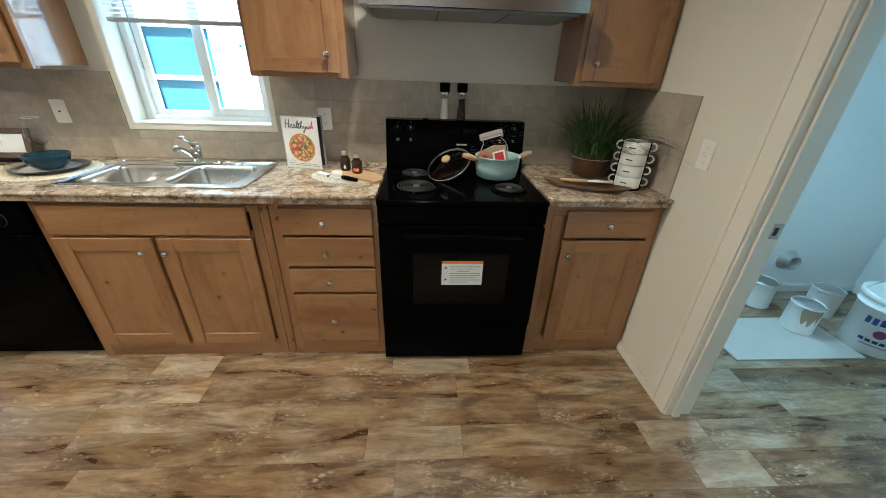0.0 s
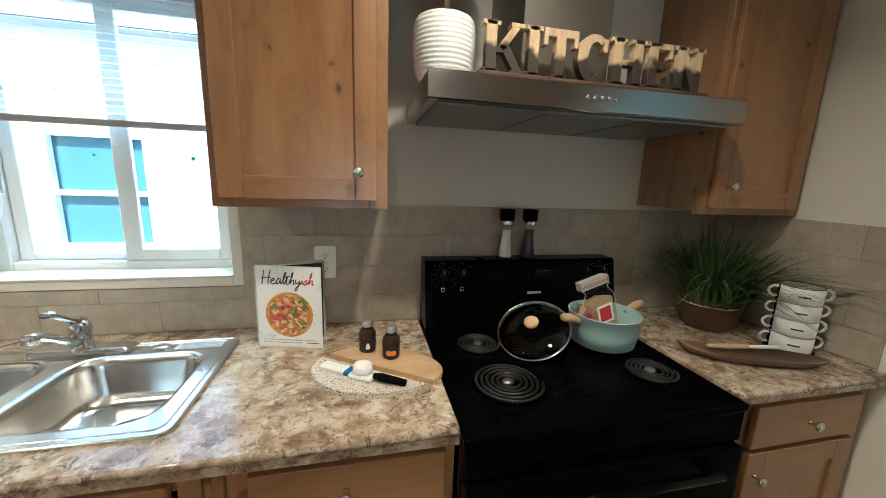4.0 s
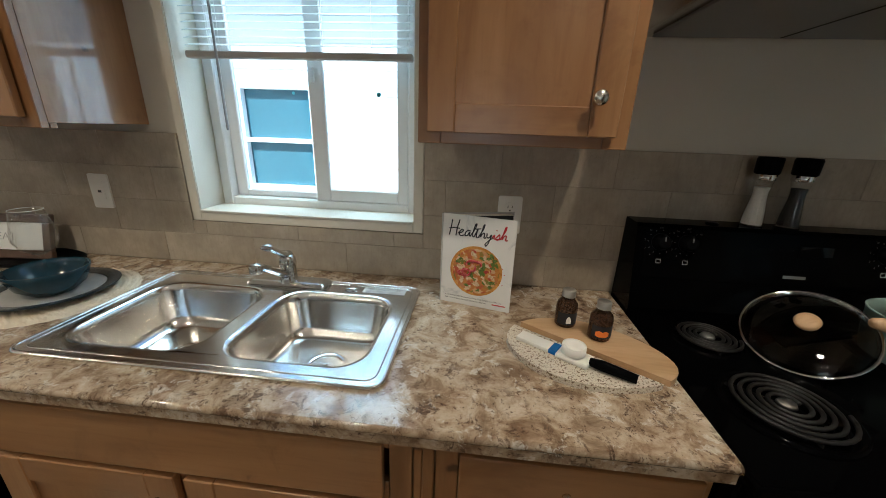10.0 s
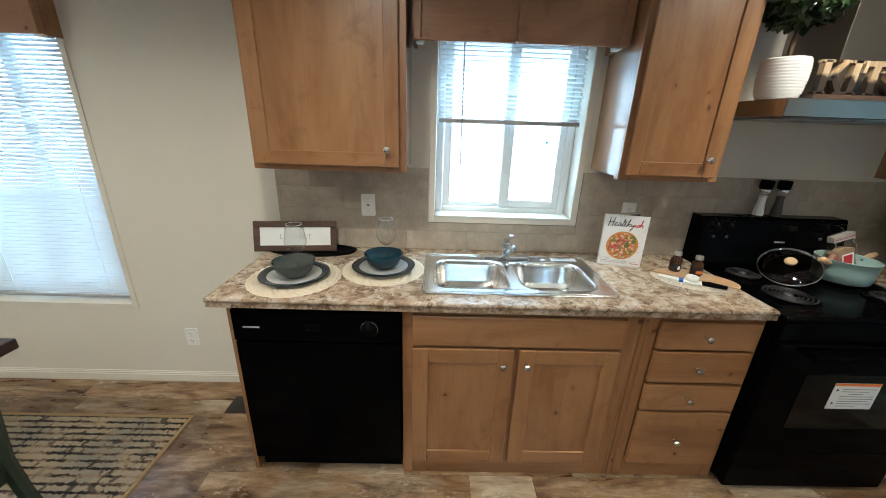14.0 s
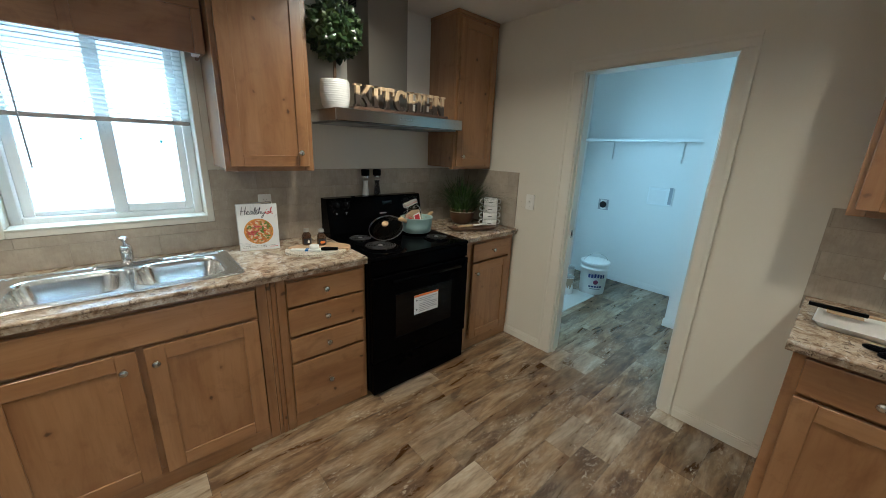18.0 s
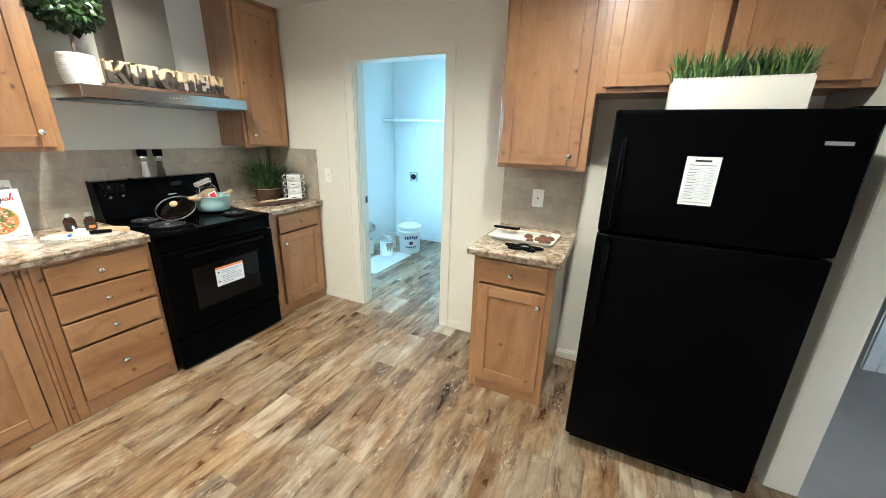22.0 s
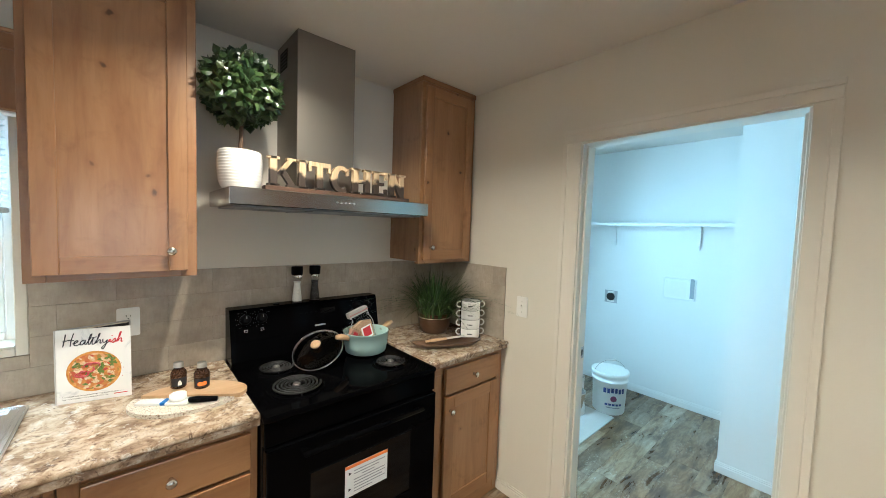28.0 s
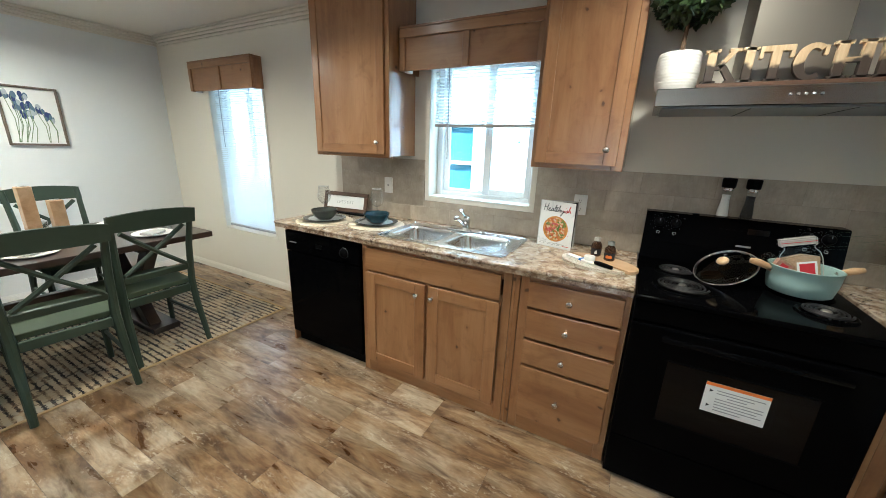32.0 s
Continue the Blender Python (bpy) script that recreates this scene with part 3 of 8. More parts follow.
solid("carpet", box(0.62, 5.2, SOUTH, -0.09, -0.001, 0.010, 0.003), carpet, "short grey carpet of the living room", "carpet", kind="structure")
solid("carpet_living", box(WEST, 0.62, SOUTH, -0.6, -0.001, 0.010, 0.003), carpet, "short grey carpet of the living room", "carpet", kind="structure")


def baseboard(name, x0, x1, y0, y1, material, face):
    """Stepped skirting; face is the axis and sign towards the room."""
    bm = bmesh.new()
    for depth, low, high in ((0.012, 0, 0.05), (0.009, 0.05, 0.062), (0.006, 0.062, 0.072)):
        if face == "-y":
            add_box(bm, x0, x1, y1 - depth, y1, low, high, 0.0015)
        elif face == "-x":
            add_box(bm, x1 - depth, x1, y0, y1, low, high, 0.0015)
        elif face == "+x":
            add_box(bm, x0, x0 + depth, y0, y1, low, high, 0.0015)
        else:
            add_box(bm, x0, x1, y0, y0 + depth, low, high, 0.0015)
    return solid(name, bm, material, "low stepped skirting board painted like the wall", "baseboard", kind="structure")


baseboard("baseboard", WEST, -2.305, NORTH - 0.02, NORTH - 0.001, trim_paint, "-y")
baseboard("baseboard", WEST + 0.001, WEST + 0.02, SOUTH, NORTH - 0.02, white_trim, "+x")
baseboard("baseboard", EAST - 0.02, EAST - 0.001, DOOR[1] + 0.092, 3.105, trim_paint, "-x")
baseboard("baseboard", EAST - 0.02, EAST - 0.001, 1.385, DOOR[0] - 0.075, trim_paint, "-x")
baseboard("baseboard", EAST - 0.02, EAST - 0.001, -0.09, 0.925, trim_paint, "-x")
baseboard("baseboard", EAST + 0.13, 3.379, NORTH - 0.03, NORTH - 0.0065, white_trim, "-y")
baseboard("baseboard", 3.36, 3.379, 2.25, NORTH - 0.03, white_trim, "-x")
baseboard("baseboard", 2.50, 2.519, 0.93, 2.26, white_trim, "-x")
baseboard("baseboard", 2.52, 3.36, 2.251, 2.27, white_trim, "+y")
baseboard("baseboard", LIV - 0.02, LIV - 0.001, SOUTH, -1.11, white_trim, "-x")

# doorway: jamb lining, stops and casings
door_frame = thing("door_1", "cream painted door frame of the open doorway", "door frame", (EAST, 2.27, 0), kind="structure")
part("jamb", box(EAST - 0.001, EAST + 0.121, DOOR[1] - 0.014, DOOR[1] - 0.0005, 0, DOOR[2] - 0.015, 0.002), trim_paint, door_frame)
part("jamb", box(EAST - 0.001, EAST + 0.121, DOOR[0] + 0.0005, DOOR[0] + 0.014, 0, DOOR[2] - 0.015, 0.002), trim_paint, door_frame)
part("head_jamb", box(EAST - 0.001, EAST + 0.121, DOOR[0], DOOR[1], DOOR[2] - 0.014, DOOR[2] - 0.0005, 0.002), trim_paint, door_frame)
part("door_stop", box(EAST + 0.03, EAST + 0.065, DOOR[1] - 0.026, DOOR[1] - 0.0145, 0, DOOR[2] - 0.026, 0.002), trim_paint, door_frame)
part("door_stop", box(EAST + 0.03, EAST + 0.065, DOOR[0] + 0.0145, DOOR[0] + 0.026, 0, DOOR[2] - 0.026, 0.002), trim_paint, door_frame)


def casing_bars(side_x, sign):
    high = DOOR[2] - 0.0065
    for a, b in ((DOOR[1] - 0.006, DOOR[1] + 0.088), (DOOR[0] - 0.062, DOOR[0] + 0.006)):
        bm = box(side_x, side_x - sign * 0.010, a, b, 0, high, 0.003, 2)
        out = (b - 0.022, b + 0.002) if a > 2.2 else (a - 0.002, a + 0.022)
        add_box(bm, side_x - sign * 0.002, side_x - sign * 0.014, *out, 0.0, high, 0.003, 2)
        part("casing", bm, trim_paint, door_frame)
    bm = box(side_x, side_x - sign * 0.010, DOOR[0] - 0.062, DOOR[1] + 0.088, high + 0.0005, DOOR[2] + 0.058, 0.003, 2)
    add_box(bm, side_x - sign * 0.002, side_x - sign * 0.014, DOOR[0] - 0.064, DOOR[1] + 0.090, DOOR[2] + 0.036, DOOR[2] + 0.060, 0.003, 2)
    part("head_casing", bm, trim_paint, door_frame)


casing_bars(EAST - 0.0005, 1)
strike = part("strike_plate", box(EAST + 0.072, EAST + 0.112, DOOR[1] - 0.0165, DOOR[1] - 0.0142, 0.925, 0.985, 0.001), steel, door_frame, "dull metal strike plate")
part("latch_hole", box(EAST + 0.083, EAST + 0.098, DOOR[1] - 0.0171, DOOR[1] - 0.0166, 0.94, 0.97), slot_dark, strike)

# living room doorway and crown
liv_door = thing("door_2", "white painted door frame of the bedroom doorway", "door frame", (LIV, -0.65, 0), kind="structure")
part("casing", box(LIV - 0.018, LIV - 0.0005, -1.10, -1.035, 0, 2.09, 0.004, 2), white_trim, liv_door)
part("casing", box(LIV - 0.018, LIV - 0.0005, -0.255, -0.19, 0, 2.09, 0.004, 2), white_trim, liv_door)
part("head_casing", box(LIV - 0.0185, LIV - 0.0005, -1.034, -0.256, 2.025, 2.09, 0.004, 2), white_trim, liv_door)
part("jamb", box(LIV, LIV + 0.12, -1.0395, -1.027, 0, 2.025, 0.002), white_trim, liv_door)


def crown(name, x0, x1, y0, y1, material, outer):
    """Stepped cornice under the ceiling round a wall's top; outer lists the sides on which it stands out."""
    bm = bmesh.new()
    for out, low, high in ((0.014, TOP - 0.085, TOP - 0.062), (0.028, TOP - 0.062, TOP - 0.04), (0.045, TOP - 0.04, TOP - 0.018), (0.06, TOP - 0.018, TOP - 0.001)):
        add_box(bm, x0 - (out if "w" in outer else 0), x1 + (out if "e" in outer else 0), y0 - (out if "s" in outer else 0), y1 + (out if "n" in outer else 0), low, high, 0.006, 2)
    return solid(name, bm, material, "white stepped crown moulding", "crown moulding", kind="structure")


crown("trim_crown_wing", 0.613, EAST, -0.224, -0.0955, white_trim, "wsn")
crown("trim_crown_living", LIV - 0.002, LIV - 0.001, SOUTH, 0.6, white_trim, "w")
crown("trim_crown_west", WEST + 0.001, WEST + 0.002, SOUTH, NORTH - 0.001, trim_paint, "e")
crown("trim_crown_dining", WEST + 0.07, -2.27, NORTH - 0.002, NORTH - 0.001, trim_paint, "s")


# windows
def slider_window(name, x0, x1, z0, z1, label):
    w = thing(name, label, "window", ((x0 + x1) / 2, NORTH + 0.1, z0), kind="structure")
    ya, yb = NORTH + 0.112, NORTH + 0.166
    mid = (x0 + x1) / 2
    part("window_frame", box(x0 + 0.001, x0 + 0.04, ya, yb, z0 + 0.001, z1 - 0.001, 0.004), vinyl, w)
    part("window_frame", box(x1 - 0.04, x1 - 0.001, ya, yb, z0 + 0.001, z1 - 0.001, 0.004), vinyl, w)
    part("window_frame", box(x0 + 0.041, x1 - 0.041, ya, yb, z0 + 0.001, z0 + 0.035, 0.004), vinyl, w)
    part("window_frame", box(x0 + 0.041, x1 - 0.041, ya, yb, z1 - 0.04, z1 - 0.001, 0.004), vinyl, w)
    for a, b, yy, left, right, rail in ((x0 + 0.042, mid + 0.03, ya + 0.030, 0.040, 0.040, 0.022), (mid - 0.008, x1 - 0.042, ya + 0.006, 0.054, 0.036, 0.040)):
        low, high = z0 + 0.036, z1 - 0.041
        sash = part("sash", box(a, a + left, yy, yy + 0.02, low, high, 0.003), vinyl, w)
        part("sash_bar", box(b - right, b, yy, yy + 0.02, low, high, 0.003), vinyl, sash)
        part("sash_bar", box(a + left, b - right, yy, yy + 0.02, low, low + rail, 0.003), vinyl, sash)
        part("sash_bar", box(a + left, b - right, yy, yy + 0.02, high - rail, high, 0.003), vinyl, sash)
        pane = part("pane", box(a + left, b - right, yy + 0.009, yy + 0.012, low + rail, high - rail), pane_glass, w, "clear window pane")
        pane.visible_shadow = False
    # plastered reveal bead round the opening
    for name2, b in (("reveal", (x0 - 0.032, x0 - 0.0005, NORTH - 0.006, NORTH - 0.0005, z0 - 0.03, z1 + 0.03)), ("reveal", (x1 + 0.0005, x1 + 0.032, NORTH - 0.006, NORTH - 0.0005, z0 - 0.03, z1 + 0.03)), ("reveal", (x0, x1, NORTH - 0.0062, NORTH - 0.0005, z0 - 0.03, z0 - 0.0005))):
        part(name2, box(*b, 0.002), wall_paint, w)
    part("window_sill", box(x0 + 0.0005, x1 - 0.0005, NORTH - 0.012, NORTH + 0.111, z0 + 0.0005, z0 + 0.008, 0.003, 2), wall_paint, w, "plastered sill")
    return w


slider_window("window_1", *WIN, "white vinyl sliding window over the sink")
slider_window("window_2", *DWIN, "tall white vinyl window by the dining table")
for sx0, sy0, sr in ((-0.897, NORTH + 0.1262, 0.0075), (-1.200, NORTH + 0.1500, 0.0050)):
    solid("window_sticker", lathe([(0, 0), (sr, 0), (sr, 0.0004), (0, 0.0005)], (sx0, sy0, 1.500), 20, Matrix.Rotation(radians(90), 4, "X")), plain("teal_sticker", (0.05, 0.42, 0.48), 0.5), "small round teal sticker on the window pane", "sticker", (sx0, sy0, 1.500))
latch = thing("window_latch", "small white latch on the sash", "latch", ((WIN[0] + WIN[1]) / 2 - 0.02, NORTH + 0.114, 1.55))
part("lever", box(-1.118, -1.106, NORTH + 0.106, NORTH + 0.1175, 1.53, 1.575, 0.002), vinyl, latch)


def blind(x0, x1, y, low, high, pitch, tilt, label):
    b = thing("window_blind", label, "blind", ((x0 + x1) / 2, y, low))
    part("headrail", box(x0, x1, y - 0.014, y + 0.014, high - 0.03, high, 0.002), vinyl, b)
    rail = part("bottom_rail", box(x0, x1, y - 0.013, y + 0.013, low - 0.006, low + 0.014, 0.004), plain("blind_rail", (0.40, 0.375, 0.345), 0.4), b)
    count = int((high - 0.04 - low - 0.02) / pitch)
    bm = box(x0 + 0.003, x1 - 0.003, -0.0125, 0.0125, -0.0004, 0.0004)
    moved(bm, Matrix.Rotation(radians(tilt), 4, "X"))
    me = finish(bm, "slat", slat_vinyl)
    for k in range(count):
        ob = new("slat", me)
        ob.parent = b
        ob.location = Vector((0, y, low + 0.022 + pitch * (k + 0.5))) - Vector(b.location)
        ob.location.x = -b.location.x
    for x in (x0 + 0.12, x1 - 0.12):
        part("ladder_cord", tube([(x, y - 0.0135, low + 0.012), (x, y - 0.0135, high - 0.03)], 0.0008, 5), vinyl, b)
    part("tilt_wand", tube([(x0 + 0.11, y - 0.022, high - 0.03), (x0 + 0.115, y - 0.026, high - 0.64)], 0.0035, 8), plain("grey_wand", (0.35, 0.36, 0.37), 0.3), b)
    return b


blind(WIN[0] + 0.012, WIN[1] - 0.012, NORTH + 0.045, 1.59, 2.015, 0.0205, 22, "white slatted blind drawn halfway up the sink window")
blind(DWIN[0] + 0.012, DWIN[1] - 0.012, NORTH + 0.045, 0.56, 2.015, 0.0205, 38, "white slatted blind drawn down over the dining window")


def valance(x0, x1, y0, z0, z1, label):
    v = thing("valance", label, "valance", ((x0 + x1) / 2, NORTH, z0))
    part("front_board", box(x0, x1, y0 + 0.004, y0 + 0.018, z0, z1, 0.002), wood_h, v)
    part("top_rail", box(x0, x1, y0 - 0.012, y0 + 0.0035, z1 - 0.05, z1 - 0.0002, 0.003), wood_h, v)
    part("top_board", box(x0, x1, y0 - 0.012, NORTH - 0.0005, z1, z1 + 0.014, 0.003), wood_h, v)
    mid = (x0 + x1) / 2
    for a, b in ((x0, x0 + 0.04), (mid - 0.02, mid + 0.02), (x1 - 0.04, x1)):
        part("stile", box(a, b, y0 - 0.012, y0 + 0.0035, z0 + 0.0, z1 - 0.0505, 0.003), wood_v, v)
    part("side_board", box(x0, x0 + 0.014, y0 + 0.0185, NORTH - 0.0005, z0, z1 - 0.0005, 0.002), wood_v, v)
    for a in (x0 + 0.016, x1 - 0.046):
        part("bracket", box(a, a + 0.030, y0 + 0.022, y0 + 0.075, z0 - 0.006, z0 + 0.016, 0.003), vinyl, v, "small white fixing clip")
    part("side_board", box(x1 - 0.014, x1, y0 + 0.0185, NORTH - 0.0005, z0, z1 - 0.0005, 0.002), wood_v, v)
    return v


valance(-1.60, -0.70, 3.50, 1.90, 2.13, "brown wooden box valance between the wall cabinets over the sink window")
valance(-4.13, -3.19, 3.60, 1.885, 2.13, "brown wooden box valance over the tall dining window")


# ---- kitchen cabinets ----
KNOB = [(0.0, 0.0), (0.008, 0.0), (0.0075, 0.004), (0.005, 0.008), (0.005, 0.013), (0.010, 0.018), (0.0145, 0.022), (0.0152, 0.026), (0.0125, 0.030), (0.006, 0.0325), (0.0, 0.033)]
TO_SOUTH = Matrix.Rotation(radians(90), 4, "X")
TO_WEST = Matrix.Rotation(radians(-90), 4, "Y")


def knob(parent, x, y, z, turn=TO_SOUTH):
    part("knob", lathe(KNOB, (x, y, z), 16, turn), nickel, parent, "round satin nickel knob", True)


def shaker(parent, axis, a0, a1, z0, z1, front, name="door", rail=0.055, thick=0.019):
    """A frame and panel door in the plane of a cabinet's face. axis: 'x' faces south at y = front, 'y' faces west at x = front."""
    def piece(p0, p1, q0, q1, d0, d1, bevel):
        return box(p0, p1, front + d0, front + d1, q0, q1, bevel) if axis == "x" else box(front + d0, front + d1, p0, p1, q0, q1, bevel)
    level = wood_h if axis == "x" else wood_hy
    door = part(name, piece(a0 + rail, a1 - rail, z0 + rail, z1 - rail, 0.008, thick - 0.003, 0.0), wood_v, parent)
    part("stile", piece(a0, a0 + rail, z0, z1, 0, thick, 0.0025), wood_v, door)
    part("stile", piece(a1 - rail, a1, z0, z1, 0, thick, 0.0025), wood_v, door)
    part("rail", piece(a0 + rail, a1 - rail, z0, z0 + rail, 0.0004, thick, 0.002), level, door)
    part("rail", piece(a0 + rail, a1 - rail, z1 - rail, z1, 0.0004, thick, 0.002), level, door)
    return door


def slab(parent, axis, a0, a1, z0, z1, front, name="drawer_front", thick=0.019):
    if axis == "x":
        return part(name, box(a0, a1, front, front + thick, z0, z1, 0.004, 2), wood_h, parent)
    return part(name, box(front, front + thick, a0, a1, z0, z1, 0.004, 2), wood_hy, parent)


FRONT = 3.08        # door fronts of the base cabinets
FRAME = 3.10        # face frames
BACK = 3.688
LOW_TOP = 0.884


def base_unit(name, x0, x1, label, body_top=LOW_TOP):
    c = thing(name, label, "cabinet", ((x0 + x1) / 2, 3.4, 0), group="base cabinets")
    part("body", box(x0 + 0.002, x1 - 0.002, FRAME + 0.019, BACK, 0.0, body_top, 0.001), wood_v, c)
    part("face_frame_stile", box(x0 + 0.001, x0 + 0.045, FRAME, FRAME + 0.0185, 0.0, LOW_TOP, 0.0015), wood_v, c)
    part("face_frame_stile", box(x1 - 0.045, x1 - 0.001, FRAME, FRAME + 0.0185, 0.0, LOW_TOP, 0.0015), wood_v, c)
    part("face_frame_rail", box(x0 + 0.0455, x1 - 0.0455, FRAME + 0.0003, FRAME + 0.0185, 0.830, LOW_TOP, 0.0015), wood_h, c)
    part("face_frame_rail", box(x0 + 0.0455, x1 - 0.0455, FRAME + 0.0003, FRAME + 0.0185, 0.0, 0.105, 0.0015), wood_h, c)
    return c


sink_base = base_unit("sink_cabinet", -1.605, -0.645, "brown alder sink base cabinet with two shaker doors", 0.70)
for x in (-1.603, -0.663):
    part("side_panel", box(x, x + 0.016, FRAME + 0.019, BACK, 0.7005, LOW_TOP), wood_v, sink_base)
part("face_frame_stile", box(-1.16, -1.10, FRAME + 0.0003, FRAME + 0.0185, 0.1055, 0.8295, 0.0015), wood_v, sink_base)
part("face_frame_rail", box(-1.559, -0.691, FRAME + 0.0006, FRAME + 0.0185, 0.685, 0.745, 0.0015), wood_h, sink_base)
slab(sink_base, "x", -1.562, -0.698, 0.722, 0.858, FRONT, "false_front")
d = shaker(sink_base, "x", -1.562, -1.140, 0.090, 0.706, FRONT, rail=0.066)
knob(d, -1.187, FRONT, 0.638)
d = shaker(sink_base, "x", -1.118, -0.698, 0.090, 0.706, FRONT, rail=0.066)
knob(d, -1.087, FRONT, 0.639)
drawer_base = base_unit("drawer_cabinet", -0.603, -0.118, "brown alder base cabinet with four drawers beside the stove")
for z0, z1 in ((0.727, 0.856), (0.562, 0.714), (0.413, 0.547), (0.098, 0.398)):
    s = slab(drawer_base, "x", -0.557, -0.143, z0, z1, FRONT)
    knob(s, -0.364, FRONT, (z0 + z1) / 2)
filler = thing("cabinet_filler", "grooved brown alder filler strip between two base cabinets", "cabinet filler", (-0.624, 3.11, 0))
part("strip", box(-0.644, -0.628, FRAME + 0.002, FRAME + 0.03, 0, LOW_TOP, 0.002), wood_v, filler)
part("strip", box(-0.627, -0.604, FRAME - 0.004, FRAME + 0.03, 0, LOW_TOP, 0.003), wood_v, filler)
end_panel = solid("end_panel", box(-2.305, -2.287, 3.105, BACK, 0, LOW_TOP, 0.002), wood_v, "brown alder end panel beside the dishwasher", "cabinet panel", (-2.296, 3.4, 0))
right_base = base_unit("base_cabinet", 0.655, 1.229, "brown alder base cabinet with one drawer and one door")
part("face_frame_stile", box(0.7005, 0.75, FRAME + 0.0002, FRAME + 0.0185, 0.1055, 0.8295, 0.0015), wood_v, right_base)
s = slab(right_base, "x", 0.762, 1.178, 0.722, 0.858, FRONT)
knob(s, 0.968, FRONT, 0.79)
d = shaker(right_base, "x", 0.762, 1.178, 0.090, 0.706, FRONT, rail=0.066)
knob(d, 0.795, FRONT, 0.632)

# counters
CTOP = 0.925
SINK = (-1.490, -0.745, 3.170, 3.565)     # cut for the sink
bm = bmesh.new()
for b in ((-2.352, SINK[0], 3.062, 3.689), (SINK[1], -0.1205, 3.062, 3.689)):
    add_box(bm, *b, CTOP - 0.040, CTOP)
for b in ((SINK[0], SINK[1], 3.062, SINK[2]), (SINK[0], SINK[1], SINK[3], 3.689)):
    add_box(bm, *b, CTOP - 0.040, CTOP)
bmesh.ops.remove_doubles(bm, verts=bm.verts, dist=0.0002)
counter = thing("worktop", "beige and brown granite-look laminate worktop with the sink", "worktop", (-1.2, 3.4, CTOP - 0.04))
part("top", bm, laminate_mat, counter)
part("front_edge", tube([(-2.352, 3.064, CTOP - 0.009), (-0.1205, 3.064, CTOP - 0.009)], 0.0088, 12), laminate_mat, counter, "", True)
right_top = thing("worktop", "short granite-look laminate worktop between stove and wall", "worktop", (0.94, 3.4, CTOP - 0.04))
part("top", box(0.652, 1.232, 3.064, 3.689, CTOP - 0.040, CTOP, 0.002), laminate_mat, right_top)
part("front_edge", tube([(0.652, 3.064, CTOP - 0.009), (1.232, 3.064, CTOP - 0.009)], 0.0088, 12), laminate_mat, right_top, "", True)


# wall cabinets
def wall_unit(name, x0, x1, label):
    c = thing(name, label, "wall cabinet", ((x0 + x1) / 2, 3.55, 1.375), group="wall cabinets")
    z0, z1 = 1.372, TOP - 0.028
    part("body", box(x0 + 0.002, x1 - 0.002, 3.4185, 3.699, z0 + 0.012, z1, 0.001), wood_side, c, "glossy side panels")
    part("bottom_rail", box(x0 + 0.001, x1 - 0.001, 3.42, 3.436, z0, z0 + 0.0115, 0.001), wood_h, c)
    part("face_frame_stile", box(x0 + 0.001, x0 + 0.05, 3.40, 3.418, z0, z1, 0.0015), wood_v, c)
    part("face_frame_stile", box(x1 - 0.05, x1 - 0.001, 3.40, 3.418, z0, z1, 0.0015), wood_v, c)
    part("face_frame_rail", box(x0 + 0.0505, x1 - 0.0505, 3.4004, 3.418, z0, z0 + 0.06, 0.0015), wood_h, c)
    part("face_frame_rail", box(x0 + 0.0505, x1 - 0.0505, 3.4004, 3.418, z1 - 0.06, z1, 0.0015), wood_h, c)
    part("top_trim", box(x0 - 0.004, x1 + 0.004 if x1 < 1.2 else x1, 3.392, 3.699, z1 + 0.0005, TOP - 0.001, 0.003), wood_h, c)
    return c


for x0, x1, k0, label in ((-2.262, -1.612, -1.690, "wide brown knotty alder wall cabinet at the end of the row"),
                          (-0.694, -0.256, -0.336, "tall brown knotty alder wall cabinet between window and hood"),
                          (0.802, 1.230, 0.875, "brown knotty alder wall cabinet in the corner")):
    c = wall_unit("wall_cabinet", x0, x1, label)
    d = shaker(c, "x", x0 + 0.022, x1 - 0.03, 1.395, TOP - 0.05, 3.38, rail=0.058)
    knob(d, k0, 3.38, 1.468)

# small cabinet beside the refrigerator
SX = 0.650
sb = thing("base_cabinet", "narrow brown alder base cabinet beside the refrigerator", "cabinet", (0.94, 1.155, 0), group="base cabinets")
part("body", box(SX + 0.019, EAST - 0.004, 0.932, 1.378, 0, 0.884, 0.001), wood_v, sb)
part("face_frame_stile", box(SX, SX + 0.0185, 0.930, 0.975, 0, 0.884, 0.0015), wood_v, sb)
part("face_frame_stile", box(SX, SX + 0.0185, 1.335, 1.380, 0, 0.884, 0.0015), wood_v, sb)
part("face_frame_rail", box(SX + 0.0003, SX + 0.0185, 0.9755, 1.3345, 0.830, 0.884, 0.0015), wood_hy, sb)
part("face_frame_rail", box(SX + 0.0003, SX + 0.0185, 0.9755, 1.3345, 0.0, 0.105, 0.0015), wood_hy, sb)
s = slab(sb, "y", 0.965, 1.345, 0.722, 0.858, SX - 0.02)
knob(s, SX - 0.02, 1.155, 0.788, TO_WEST)
d = shaker(sb, "y", 0.965, 1.345, 0.090, 0.706, SX - 0.02, rail=0.066)
knob(d, SX - 0.02, 0.997, 0.638, TO_WEST)
small_top = thing("worktop", "small granite-look laminate worktop on the narrow cabinet", "worktop", (0.9, 1.155, 0.885))
part("top", box(0.587, EAST - 0.002, 0.900, 1.403, 0.885, 0.925, 0.002), laminate_mat, small_top)
